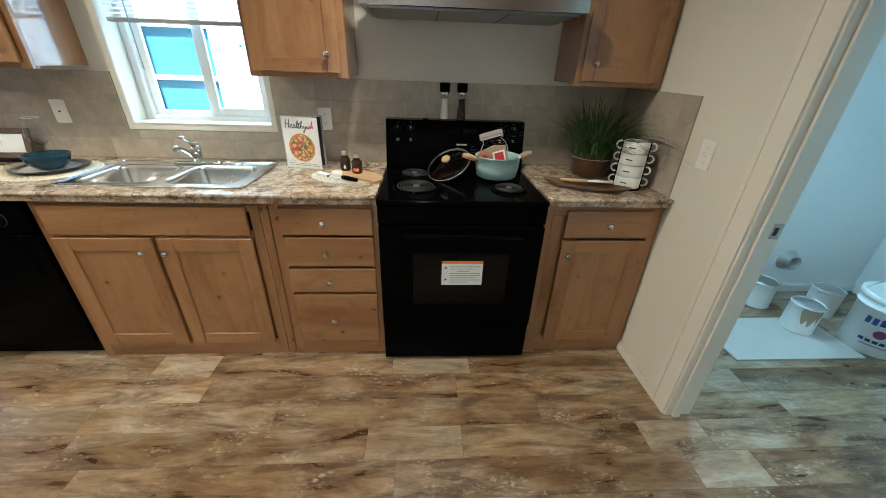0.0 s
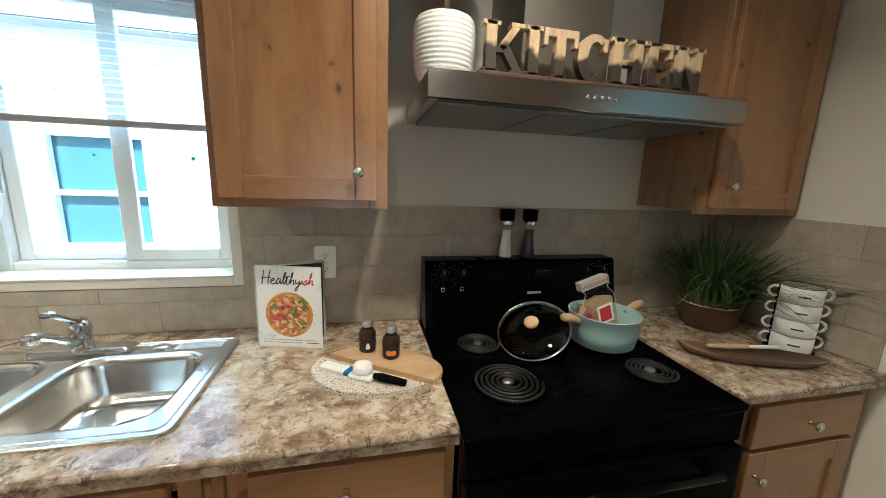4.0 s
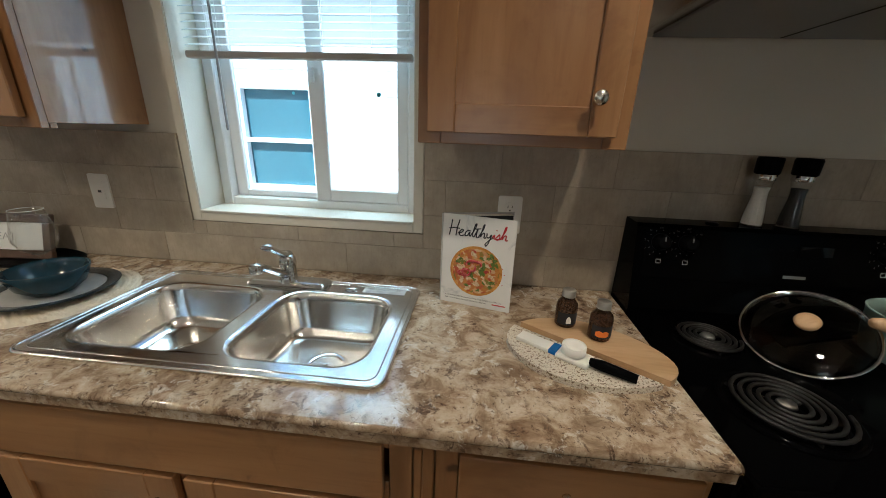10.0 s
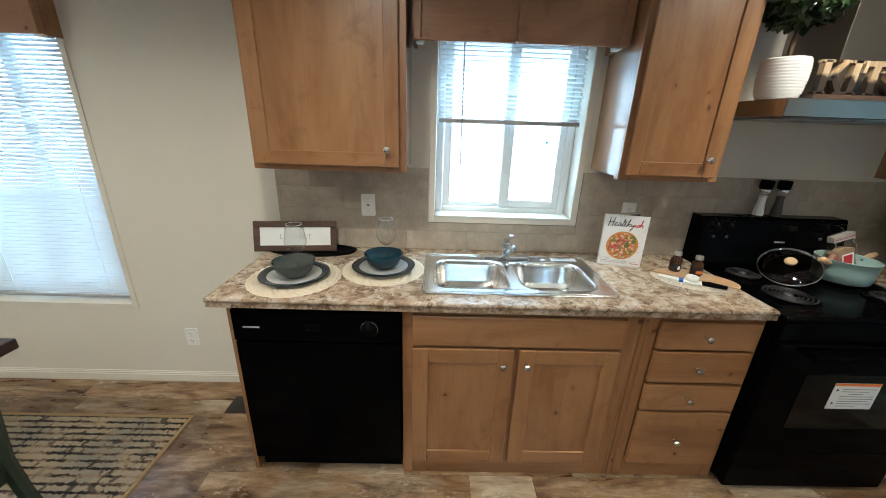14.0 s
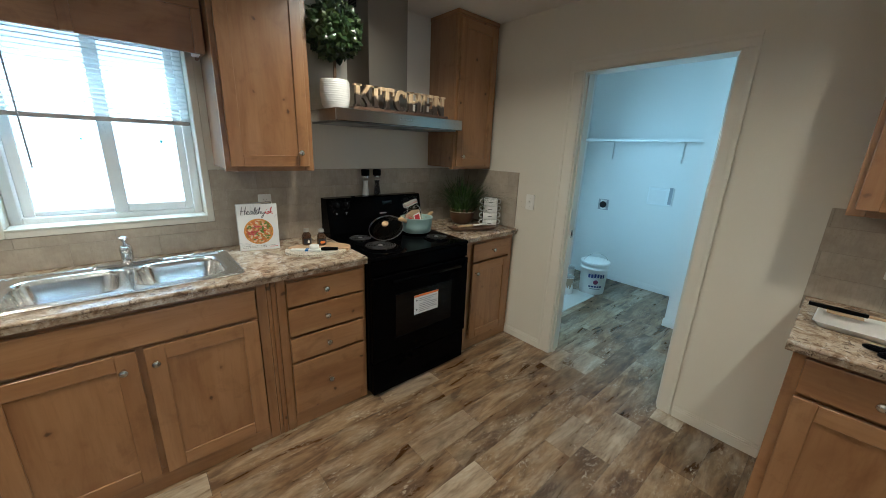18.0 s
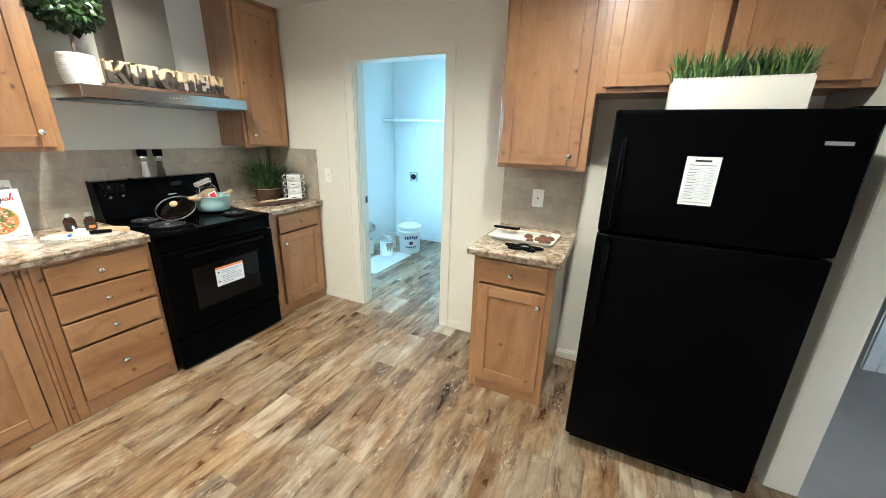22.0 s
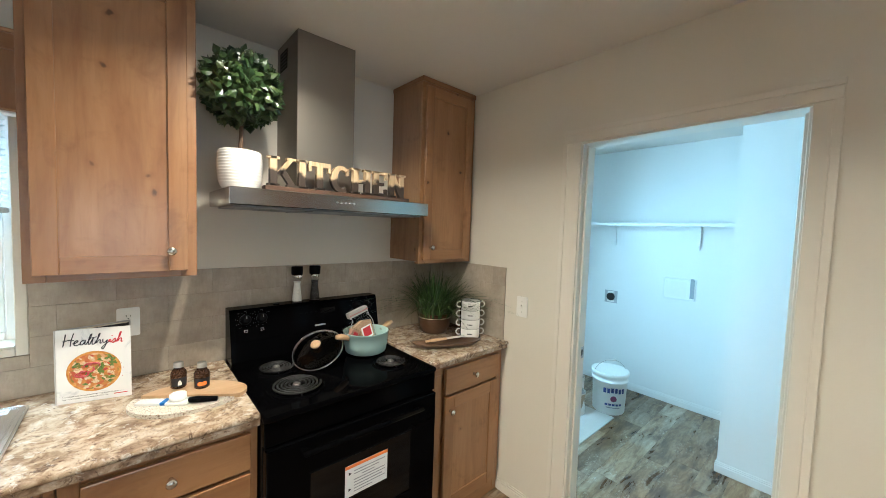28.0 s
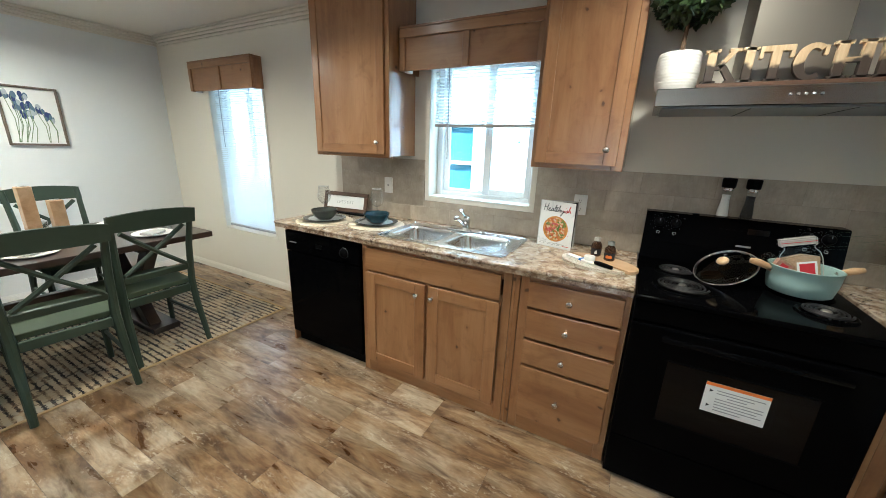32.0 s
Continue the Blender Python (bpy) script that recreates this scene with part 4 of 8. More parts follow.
part("front_edge", tube([(0.587, 0.910, 0.916), (0.587, 1.403, 0.916)], 0.0088, 12), laminate_mat, small_top, "", True)


def side_unit(name, x, y0, y1, z0, doors, label):
    c = thing(name, label, "wall cabinet", ((x + EAST) / 2, (y0 + y1) / 2, z0), group="wall cabinets")
    z1 = TOP - 0.028
    part("body", box(x + 0.0185, EAST - 0.001, y0 + 0.002, y1 - 0.002, z0 + 0.01, z1, 0.001), wood_v, c)
    part("bottom_rail", box(x + 0.019, x + 0.035, y0 + 0.001, y1 - 0.001, z0, z0 + 0.0095, 0.001), wood_hy, c)
    part("face_frame_stile", box(x, x + 0.018, y0 + 0.001, y0 + 0.05, z0, z1, 0.0015), wood_v, c)
    part("face_frame_stile", box(x, x + 0.018, y1 - 0.05, y1 - 0.001, z0, z1, 0.0015), wood_v, c)
    part("face_frame_rail", box(x + 0.0004, x + 0.018, y0 + 0.0505, y1 - 0.0505, z0, z0 + 0.06, 0.0015), wood_hy, c)
    part("face_frame_rail", box(x + 0.0004, x + 0.018, y0 + 0.0505, y1 - 0.0505, z1 - 0.06, z1, 0.0015), wood_hy, c)
    part("top_trim", box(x - 0.008, EAST - 0.001, y0 + 0.0005, y1 - 0.0005, z1 + 0.0005, TOP - 0.001, 0.003), wood_hy, c)
    made = []
    for a, b in doors:
        made.append(shaker(c, "y", a, b, z0 + 0.025, TOP - 0.05, x - 0.02, rail=0.058))
    return made


made = side_unit("wall_cabinet", 0.930, 0.882, 1.372, 1.335, [(0.925, 1.352)], "tall brown knotty alder wall cabinet above the small worktop")
knob(made[0], 0.910, 0.972, 1.412, TO_WEST)
side_unit("wall_cabinet", 0.840, -0.093, 0.881, 1.712, [(-0.06, 0.395), (0.418, 0.850)], "brown knotty alder cabinet bridging over the refrigerator")

# ---- dishwasher ----
dw = thing("dishwasher", "black built-in dishwasher under the worktop", "dishwasher", (-1.95, 3.4, 0))
part("tub", box(-2.280, -1.612, 3.125, BACK, 0.07, 0.872, 0.002), black_satin, dw)
part("door", box(-2.278, -1.614, 3.085, 3.1245, 0.095, 0.718, 0.006, 3), black_gloss, dw)
panel = part("control_panel", box(-2.278, -1.614, 3.080, 3.1245, 0.726, 0.868, 0.008, 3), black_gloss, dw)
part("dial", lathe([(0, 0), (0.034, 0), (0.034, 0.006), (0.024, 0.01), (0.022, 0.024), (0, 0.026)], (-1.735, 3.0805, 0.792), 24, TO_SOUTH), black_satin, panel, "black timer dial", True)
part("dial_ring", tube([(-1.735 + 0.034 * math.cos(k * math.pi / 12), 3.079, 0.792 + 0.034 * math.sin(k * math.pi / 12)) for k in range(24)], 0.0012, 6, True), plain("grey_ring", (0.2, 0.2, 0.2), 0.3), panel)
part("latch", box(-1.985, -1.925, 3.0745, 3.0805, 0.78, 0.81, 0.003), black_satin, panel)
part("badge", box(-2.235, -2.17, 3.0788, 3.0799, 0.787, 0.794), print_grey, panel, "small grey maker's badge")
part("toe_panel", box(-2.275, -1.617, 3.135, 3.15, 0.0, 0.09, 0.002), black_satin, dw)

# ---- sink ----
sink = thing("kitchen_sink", "double bowl stainless steel drop-in sink", "sink", (-1.13, 3.37, 0.745))


def bowl(x0, x1, y0, y1, depth):
    """A pressed bowl: rounded rim, sloped sides, flat floor."""
    bm = bmesh.new()
    rings = []
    for inset, z, r in ((-0.006, 0.9318, 0.075), (0.0, 0.931, 0.07), (0.006, 0.925, 0.066), (0.010, 0.910, 0.062), (0.022, 0.925 - depth + 0.035, 0.062), (0.030, 0.925 - depth + 0.014, 0.056), (0.046, 0.925 - depth + 0.003, 0.045), (0.066, 0.925 - depth, 0.03)):
        w, d2 = x1 - x0 - 2 * inset, y1 - y0 - 2 * inset
        rings.append([bm.verts.new(((x0 + x1) / 2 + px, (y0 + y1) / 2 + py, z)) for px, py in rounded(w, d2, r, 7)])
    for a, b in zip(rings, rings[1:]):
        n = len(a)
        for k in range(n):
            bm.faces.new((a[k], a[(k + 1) % n], b[(k + 1) % n], b[k]))
    bm.faces.new(rings[-1])
    bmesh.ops.recalc_face_normals(bm, faces=bm.faces)
    bmesh.ops.reverse_faces(bm, faces=bm.faces)
    return bm


BOWLS = ((-1.482, -1.148, 3.190, 3.512), (-1.098, -0.772, 3.190, 3.512))
for b in BOWLS:
    bl = part("bowl", bowl(*b, 0.125), sink_steel, sink, "", True)
    cx, cy = (b[0] + b[1]) / 2 + 0.010, (b[2] + b[3]) / 2 + 0.002
    dr = part("drain", lathe([(0.056, 0.0), (0.056, 0.003), (0.050, 0.004), (0.042, 0.001), (0.038, -0.006), (0.036, -0.012), (0.0, -0.012)], (cx, cy, 0.8002), 32), chrome, bl, "chrome drain ring", True)
    part("strainer", lathe([(0.034, -0.011), (0.034, -0.004), (0.026, -0.0035), (0.024, -0.007), (0.012, -0.006), (0.010, 0.004), (0.005, 0.008), (0.0, 0.009)], (cx, cy, 0.8002), 28), chrome, bl, "chrome basket strainer", True)
    for k in range(10):
        a = 2 * math.pi * k / 10
        part("strainer_hole", lathe([(0.0, 0.0), (0.0034, 0.0), (0.0034, 0.0006), (0.0, 0.0006)], (cx + 0.0295 * math.cos(a), cy + 0.0295 * math.sin(a), 0.7964), 8), slot_dark, bl)
# flat deck with a raised edge, cut round the bowls
bm = bmesh.new()
outer = [bm.verts.new((-1.120 + px, 3.367 + py, 0.9316)) for px, py in rounded(0.808, 0.452, 0.03, 5)]
holes = []
for b in BOWLS:
    holes.append([bm.verts.new(((b[0] + b[1]) / 2 + px, (b[2] + b[3]) / 2 + py, 0.9316)) for px, py in rounded(b[1] - b[0] + 0.011, b[3] - b[2] + 0.011, 0.075, 7)])
loops = []
for ring in [outer] + holes:
    loops += [bm.edges.new((ring[k], ring[(k + 1) % len(ring)])) for k in range(len(ring))]
bmesh.ops.triangle_fill(bm, edges=loops, use_beauty=True, use_dissolve=False)
bm.normal_update()
covered = []
for f in bm.faces:
    mid = f.calc_center_median()
    if any(b[0] < mid.x < b[1] and b[2] < mid.y < b[3] for b in BOWLS):
        covered.append(f)
    elif f.normal.z < 0:
        f.normal_flip()
bmesh.ops.delete(bm, geom=covered, context="FACES")
part("deck", bm, sink_steel, sink)
rim = [(-1.120 + px, 3.367 + py, 0.9295) for px, py in rounded(0.810, 0.454, 0.03, 6)]
part("rim", tube(rim, 0.0048, 8, True), sink_steel, sink, "", True)
bead = [(-1.120 + px, 3.367 + py, 0.9313) for px, py in rounded(0.776, 0.420, 0.026, 6)]
part("rim_bead", tube(bead, 0.0022, 6, True), sink_steel, sink, "", True)
part("hole_cover", lathe([(0.0, 0.0065), (0.012, 0.006), (0.021, 0.003), (0.022, 0.0)], (-0.918, 3.556, 0.9318), 24), chrome, sink, "round chrome hole cover", True)
stick = part("sticker", box(-0.881, -0.753, 3.536, 3.584, 0.9317, 0.9321), plain("silver_label", (0.55, 0.55, 0.54), 0.35, 0.3), sink, "silver warning sticker")
part("wording", text_bm("WARNING!", 0.0165, Matrix.Translation((-0.817, 3.570, 0.9323)), 0.0001, align="CENTER"), print_black, stick)
for k, words in enumerate(("INSPECT ALL SUPPLY LINE JOINTS BEFORE", "CONNECTING GAS, OIL, OR WATER")):
    part("wording", text_bm(words, 0.0058, Matrix.Translation((-0.817, 3.5635 - 0.0065 * k, 0.9323)), 0.0001, align="CENTER"), print_black, stick)
for k in range(2, 5):
    part("line", box(-0.872, -0.762 - 0.01 * (k % 2), 3.5635 - 0.0065 * k - 0.003, 3.5635 - 0.0065 * k, 0.9321, 0.9324), print_grey, stick)

faucet = thing("kitchen_faucet", "single lever chrome kitchen faucet behind the sink", "faucet", (-1.117, 3.556, 0.9318))
FX, FY, FZ = -1.117, 3.556, 0.932
bm = bmesh.new()
rings = []
for inset, z in ((0.0, 0.0), (0.0, 0.006), (0.004, 0.011), (0.012, 0.016), (0.020, 0.017)):
    rings.append([bm.verts.new((FX + px, FY + py, FZ + z)) for px, py in rounded(0.250 - 2 * inset, 0.066 - 1.4 * inset, 0.010 - 0.3 * inset, 4)])
for a, b in zip(rings, rings[1:]):
    for k in range(len(a)):
        bm.faces.new((a[k], a[(k + 1) % len(a)], b[(k + 1) % len(a)], b[k]))
bm.faces.new(rings[-1])
part("base_plate", bm, satin_chrome, faucet, "", False)
part("body", lathe([(0.030, 0.0), (0.028, 0.006), (0.0245, 0.012), (0.0235, 0.040), (0.0245, 0.048), (0.0255, 0.060), (0.0235, 0.074), (0.016, 0.084), (0.0, 0.087)], (FX, FY, FZ + 0.012), 28), satin_chrome, faucet, "", True)
sp = [(FX, FY - 0.004, FZ + 0.030), (FX, FY - 0.030, FZ + 0.044), (FX, FY - 0.060, FZ + 0.064), (FX, FY - 0.095, FZ + 0.086), (FX, FY - 0.125, FZ + 0.103), (FX, FY - 0.142, FZ + 0.110), (FX, FY - 0.155, FZ + 0.113)]
part("spout", tube(sp, [0.0135, 0.0125, 0.0108, 0.0100, 0.0102, 0.0110, 0.0090], 14), satin_chrome, faucet, "", True)
part("aerator", lathe([(0.0, 0.026), (0.010, 0.026), (0.0155, 0.022), (0.0165, 0.014), (0.0160, 0.002), (0.0130, 0.0), (0.0, 0.001)], (FX, FY - 0.152, FZ + 0.096), 24), satin_chrome, faucet, "", True)
lv = [(FX, FY + 0.004, FZ + 0.090), (FX, FY - 0.014, FZ + 0.102), (FX, FY - 0.034, FZ + 0.112), (FX, FY - 0.060, FZ + 0.129), (FX, FY - 0.080, FZ + 0.142), (FX, FY - 0.092, FZ + 0.148)]
part("lever", tube(lv, [0.018, 0.0120, 0.0085, 0.0075, 0.0085, 0.0105], 12), satin_chrome, faucet, "", True)
part("lever_tip", lathe([(0, -0.004), (0.010, -0.003), (0.0165, 0.003), (0.0165, 0.008), (0.011, 0.012), (0.0, 0.013)], (FX, FY - 0.094, FZ + 0.144), 20), satin_chrome, faucet, "", True)

# ---- stove ----
ST = (-0.114, 0.646)
stove = thing("electric_stove", "black freestanding electric coil stove", "stove", (0.266, 3.38, 0.0))
part("body", box(ST[0], ST[1], 3.065, 3.62, 0.030, 0.893, 0.004), black_gloss, stove)
for x in (ST[0] + 0.04, ST[1] - 0.04):
    for y in (3.13, 3.58):
        part("foot", lathe([(0, 0), (0.018, 0), (0.018, 0.012), (0.009, 0.014), (0.009, 0.031), (0, 0.031)], (x, y, 0), 14), rubber, stove)
part("cooktop", box(ST[0] - 0.003, ST[1] + 0.003, 3.03, 3.60, 0.8935, 0.917, 0.009, 4), black_gloss, stove)
part("drawer", box(ST[0] + 0.004, ST[1] - 0.004, 3.032, 3.0645, 0.022, 0.238, 0.006, 3), black_gloss, stove)
od = part("oven_door", box(ST[0] + 0.003, ST[1] - 0.003, 3.02, 3.0645, 0.248, 0.800, 0.008, 3), black_gloss, stove)
part("door_glass", box(0.040, 0.495, 3.0174, 3.0199, 0.390, 0.665, 0.001), black_glass, od, "dark oven window")
for b in ((0.036, 0.499, 0.665, 0.671), (0.036, 0.499, 0.384, 0.390)):
    part("glass_trim", box(b[0], b[1], 3.0162, 3.0199, b[2], b[3], 0.001), black_satin, od)
hd = part("handle", tube([(0.0, 2.982, 0.768), (0.532, 2.982, 0.768)], 0.013, 14), black_gloss, od, "black bar handle", True)
for x in (0.012, 0.520):
    part("handle_post", box(x - 0.016, x + 0.016, 2.984, 3.0205, 0.756, 0.780, 0.004, 2), black_gloss, hd)
part("control_strip", box(ST[0], ST[1], 3.036, 3.0645, 0.806, 0.893, 0.006, 3), black_gloss, stove)
lab = part("sticker", box(0.177, 0.372, 3.0162, 3.0172, 0.498, 0.628), paper, od, "white safety label with an orange stripe")
part("stripe", box(0.177, 0.372, 3.0156, 3.0161, 0.615, 0.628), print_orange, lab)
for k, (x0, x1) in enumerate(((0.215, 0.36), (0.215, 0.33), (0.25, 0.31), (0.215, 0.36), (0.215, 0.36), (0.215, 0.345), (0.215, 0.36), (0.215, 0.30))):
    part("line", box(x0, x1, 3.0157, 3.0161, 0.597 - 0.0122 * k, 0.6005 - 0.0122 * k), print_grey, lab)
for z in (0.593, 0.528):
    part("warning_mark", lathe([(0, 0), (0.008, 0), (0.008, 0.0004), (0, 0.0005)], (0.196, 3.0161, z), 3, TO_SOUTH), print_black, lab)
# backguard, tapering to the top
bg = part("backguard", prism([(3.555, 0.905), (3.552, 0.945), (3.598, 1.167), (3.605, 1.176), (3.68, 1.176), (3.68, 0.905)], ST[0], ST[1], Matrix(((0, 0, 1, 0), (1, 0, 0, 0), (0, 1, 0, 0), (0, 0, 0, 1)))), black_gloss, stove, "black control panel at the back")
SLOPE = Matrix.Rotation(radians(90 - 11.6), 4, "X")


def on_guard(x, z):
    return (x, 3.552 + (z - 0.945) * 0.2060, z)


part("control_glass", moved(box(-0.355, 0.355, -0.07, 0.07, -0.0006, 0.0014, 0.001), Matrix.Translation(on_guard(0.266, 1.098)) @ SLOPE), black_gloss, bg)
dial_print = plain("pale_grey_print", (0.13, 0.13, 0.13), 0.6)
for x in (-0.050, 0.020, 0.512, 0.582):
    kn = part("knob", lathe([(0, 0.001), (0.024, 0.001), (0.024, 0.006), (0.019, 0.010), (0.017, 0.026), (0.012, 0.028), (0, 0.028)], on_guard(x, 1.128), 24, SLOPE), black_satin, bg, "black burner knob", True)
    part("pointer", moved(box(-0.0015, 0.0015, 0.004, 0.016, 0.0282, 0.0290), Matrix.Translation(on_guard(x, 1.128)) @ SLOPE), dial_print, kn)
    for k in range(9):
        a = radians(-40 + 32 * k)
        part("dial_mark", moved(box(-0.0008, 0.0008, 0.031, 0.034, 0.0015, 0.0018), Matrix.Translation(on_guard(x, 1.128)) @ SLOPE @ Matrix.Rotation(a, 4, "Z")), dial_print, kn)
    for words, a, r in (("OFF", 90, 0.040), ("Lo", 130, 0.043), ("2", 172, 0.041), ("3", 205, 0.042), ("4", 235, 0.043), ("Med", 270, 0.046), ("Hi", 40, 0.042)):
        spot = Matrix.Translation(on_guard(x, 1.128)) @ SLOPE @ Matrix.Translation((r * math.cos(radians(a)), r * math.sin(radians(a)) - 0.003, 0.0016))
        part("wording", text_bm(words, 0.0066, spot, 0.0001, align="CENTER"), dial_print, kn)
    sq = [(-0.006, -0.005), (0.006, -0.005), (0.006, 0.005), (-0.006, 0.005)]
    spot = Matrix.Translation(on_guard(x, 1.076)) @ SLOPE
    part("burner_symbol", tube([spot @ Vector((a, b, 0.0018)) for a, b in sq], 0.0007, 4, True), plastic_white, kn)
part("badge", moved(box(-0.028, 0.028, -0.004, 0.004, 0.0015, 0.0022), Matrix.Translation(on_guard(0.30, 1.055)) @ SLOPE), plain("badge_metal", (0.5, 0.5, 0.5), 0.3, 0.8), bg, "small metal maker's badge")
for k in range(4):
    part("button", moved(box(-0.006, 0.006, -0.003, 0.003, 0.0015, 0.0019), Matrix.Translation(on_guard(0.205 + 0.026 * k, 1.125)) @ SLOPE), black_satin, bg)
part("clock_display", moved(box(-0.04, 0.04, -0.013, 0.013, 0.0015, 0.0022), Matrix.Translation(on_guard(0.345, 1.125)) @ SLOPE), black_glass, bg)
part("vent_knob", lathe([(0.016, 0), (0.014, 0.004), (0, 0.005)], (0.10, 3.64, 1.176), 16), black_satin, bg)


def burner(x, y, r, turns):
    b = part("burner", lathe([(r + 0.014, 0.0), (r + 0.013, 0.005), (r + 0.006, 0.006), (r, 0.002), (r * 0.6, -0.004), (0.0, -0.006)], (x, y, 0.917), 40), black_gloss, stove, "round drip pan with a heating coil", True)
    pts, n = [], 28 * turns
    for k in range(n):
        rr = 0.022 + (r - 0.026) * k / (n - 1)
        a = 2 * math.pi * k / 28
        pts.append((x + rr * math.cos(a), y + rr * math.sin(a), 0.9295))
    part("coil", tube(pts, 0.0042, 7), coil_metal, b, "dark spiral heating coil", True)
    part("coil_centre", lathe([(0.0, 0.004), (0.014, 0.003), (0.017, -0.003), (0.0, -0.004)], (x, y, 0.9295), 20), plain("dull_steel", (0.4, 0.38, 0.36), 0.3, 0.9), b, "dull steel coil centre", True)
    for k in range(3):
        a = 2 * math.pi * k / 3 + 0.4
        bar = box(0.01, r - 0.004, -0.0015, 0.0015, -0.012, -0.0045)
        part("coil_support", moved(bar, Matrix.Translation((x, y, 0.9295)) @ Matrix.Rotation(a, 4, "Z")), coil_metal, b)


burner(0.055, 3.215, 0.098, 5)
burner(0.045, 3.450, 0.074, 4)
burner(0.500, 3.205, 0.074, 4)
burner(0.490, 3.440, 0.098, 5)

# ---- hood ----
HD = (-0.174, 0.765)
hood = thing("range_hood", "stainless steel chimney range hood above the stove", "range hood", (0.285, 3.69, 1.64))
part("canopy", box(HD[0], HD[1], 3.272, 3.699, 1.645, 1.712, 0.003), steel, hood)
part("filter_panel", box(HD[0] + 0.03, HD[1] - 0.03, 3.30, 3.67, 1.638, 1.6445, 0.001), plain("grey_filter", (0.30, 0.30, 0.30), 0.4, 0.9), hood)
for k in range(1, 3):
    x = HD[0] + 0.03 + k * (HD[1] - HD[0] - 0.06) / 3
    part("filter_seam", box(x - 0.002, x + 0.002, 3.31, 3.66, 1.6365, 1.6378), slot_dark, hood)
part("chimney", box(0.116, 0.394, 3.418, 3.699, 1.7125, TOP - 0.001, 0.002), steel_up, hood)
grille = part("vent_grille", box(0.1135, 0.1155, 3.55, 3.65, 2.31, 2.40, 0.001), black_satin, hood, "dark side vent grille")
for k in range(5):
    part("grille_bar", box(0.112, 0.1134, 3.553, 3.647, 2.318 + 0.016 * k, 2.324 + 0.016 * k), slot_dark, grille)
for k in range(5):
    part("button", lathe([(0.0, 0.004), (0.0055, 0.0035), (0.006, 0.0)], (0.243 + 0.021 * k, 3.2718, 1.680), 14, TO_SOUTH), chrome, hood, "small round push button", True)

# ---- refrigerator ----
FR = (0.022, 0.765)
fridge = thing("refrigerator", "black top-freezer refrigerator beside the wing wall", "refrigerator", (0.85, 0.39, 0))
part("cabinet", box(0.515, 1.205, FR[0] + 0.006, FR[1] - 0.004, 0.03, 1.598, 0.004), black_satin, fridge)
for nm, z0, z1 in (("freezer_door", 1.137, 1.612), ("fridge_door", 0.075, 1.127)):
    dr = part(nm, box(0.440, 0.508, FR[0], FR[1], z0, z1, 0.014, 4), black_gloss, fridge, "", True)
    z = (1.155, 1.52) if nm == "freezer_door" else (0.72, 1.105)
    hb = part("handle", tube([(0.441, 0.715, z[0]), (0.405, 0.717, z[0] + 0.02), (0.402, 0.717, (z[0] + z[1]) / 2), (0.405, 0.717, z[1] - 0.02), (0.441, 0.715, z[1])], 0.011, 12), black_gloss, dr, "curved black handle", True)
part("gasket", box(0.5085, 0.5145, FR[0] + 0.012, FR[1] - 0.012, 0.08, 1.595), rubber, fridge)
part("toe_grille", box(0.50, 0.53, FR[0] + 0.02, FR[1] - 0.02, 0.012, 0.070, 0.002), black_satin, fridge)
part("hinge_cover", box(0.455, 0.56, FR[0] + 0.01, FR[0] + 0.07, 1.6125, 1.619, 0.002, 2), black_satin, fridge)
for y in (0.07, 0.70):
    for x in (0.56, 1.15):
        part("foot", lathe([(0, 0), (0.02, 0), (0.02, 0.03), (0, 0.03)], (x, y, 0), 12), rubber, fridge)
part("badge", box(0.4385, 0.4399, 0.078, 0.147, 1.502, 1.514, 0.0003), plain("badge_silver", (0.6, 0.6, 0.6), 0.3, 0.8), fridge, "small silver maker's badge")
nt_paper = solid("notice_sheet", box(0.4388, 0.4396, 0.400, 0.505, 1.278, 1.452), paper, "white printed price sheet stuck on the refrigerator door", "notice", (0.439, 0.45, 1.278))


def west_bar(parent, x, y0, y1, z0, z1, material):
    part("line", box(x - 0.0004, x, y0, y1, z0, z1), material, parent)


print_faint = plain("faint_grey_print", (0.56, 0.56, 0.57), 0.6)
west_bar(nt_paper, 0.4387, 0.428, 0.478, 1.434, 1.441, print_black)
west_bar(nt_paper, 0.4387, 0.412, 0.494, 1.4205, 1.4235, print_grey)
for k in range(10):
    west_bar(nt_paper, 0.4387, 0.410, 0.495, 1.4130 - 0.0012 - 0.0118 * k, 1.4130 - 0.0118 * k, print_faint)
    west_bar(nt_paper, 0.4387, 0.462 + 0.004 * (k % 3), 0.492, 1.4085 - 0.0026 - 0.0118 * k, 1.4085 - 0.0118 * k, print_grey)
    west_bar(nt_paper, 0.4387, 0.414, 0.428 + 0.005 * (k % 2), 1.4085 - 0.0026 - 0.0118 * k, 1.4085 - 0.0118 * k, print_faint)
for y in (0.4365, 0.4570):
    west_bar(nt_paper, 0.4387, y, y + 0.0008, 1.305, 1.413, print_faint)
west_bar(nt_paper, 0.4387, 0.41, 0.495, 1.286, 1.290, print_faint)


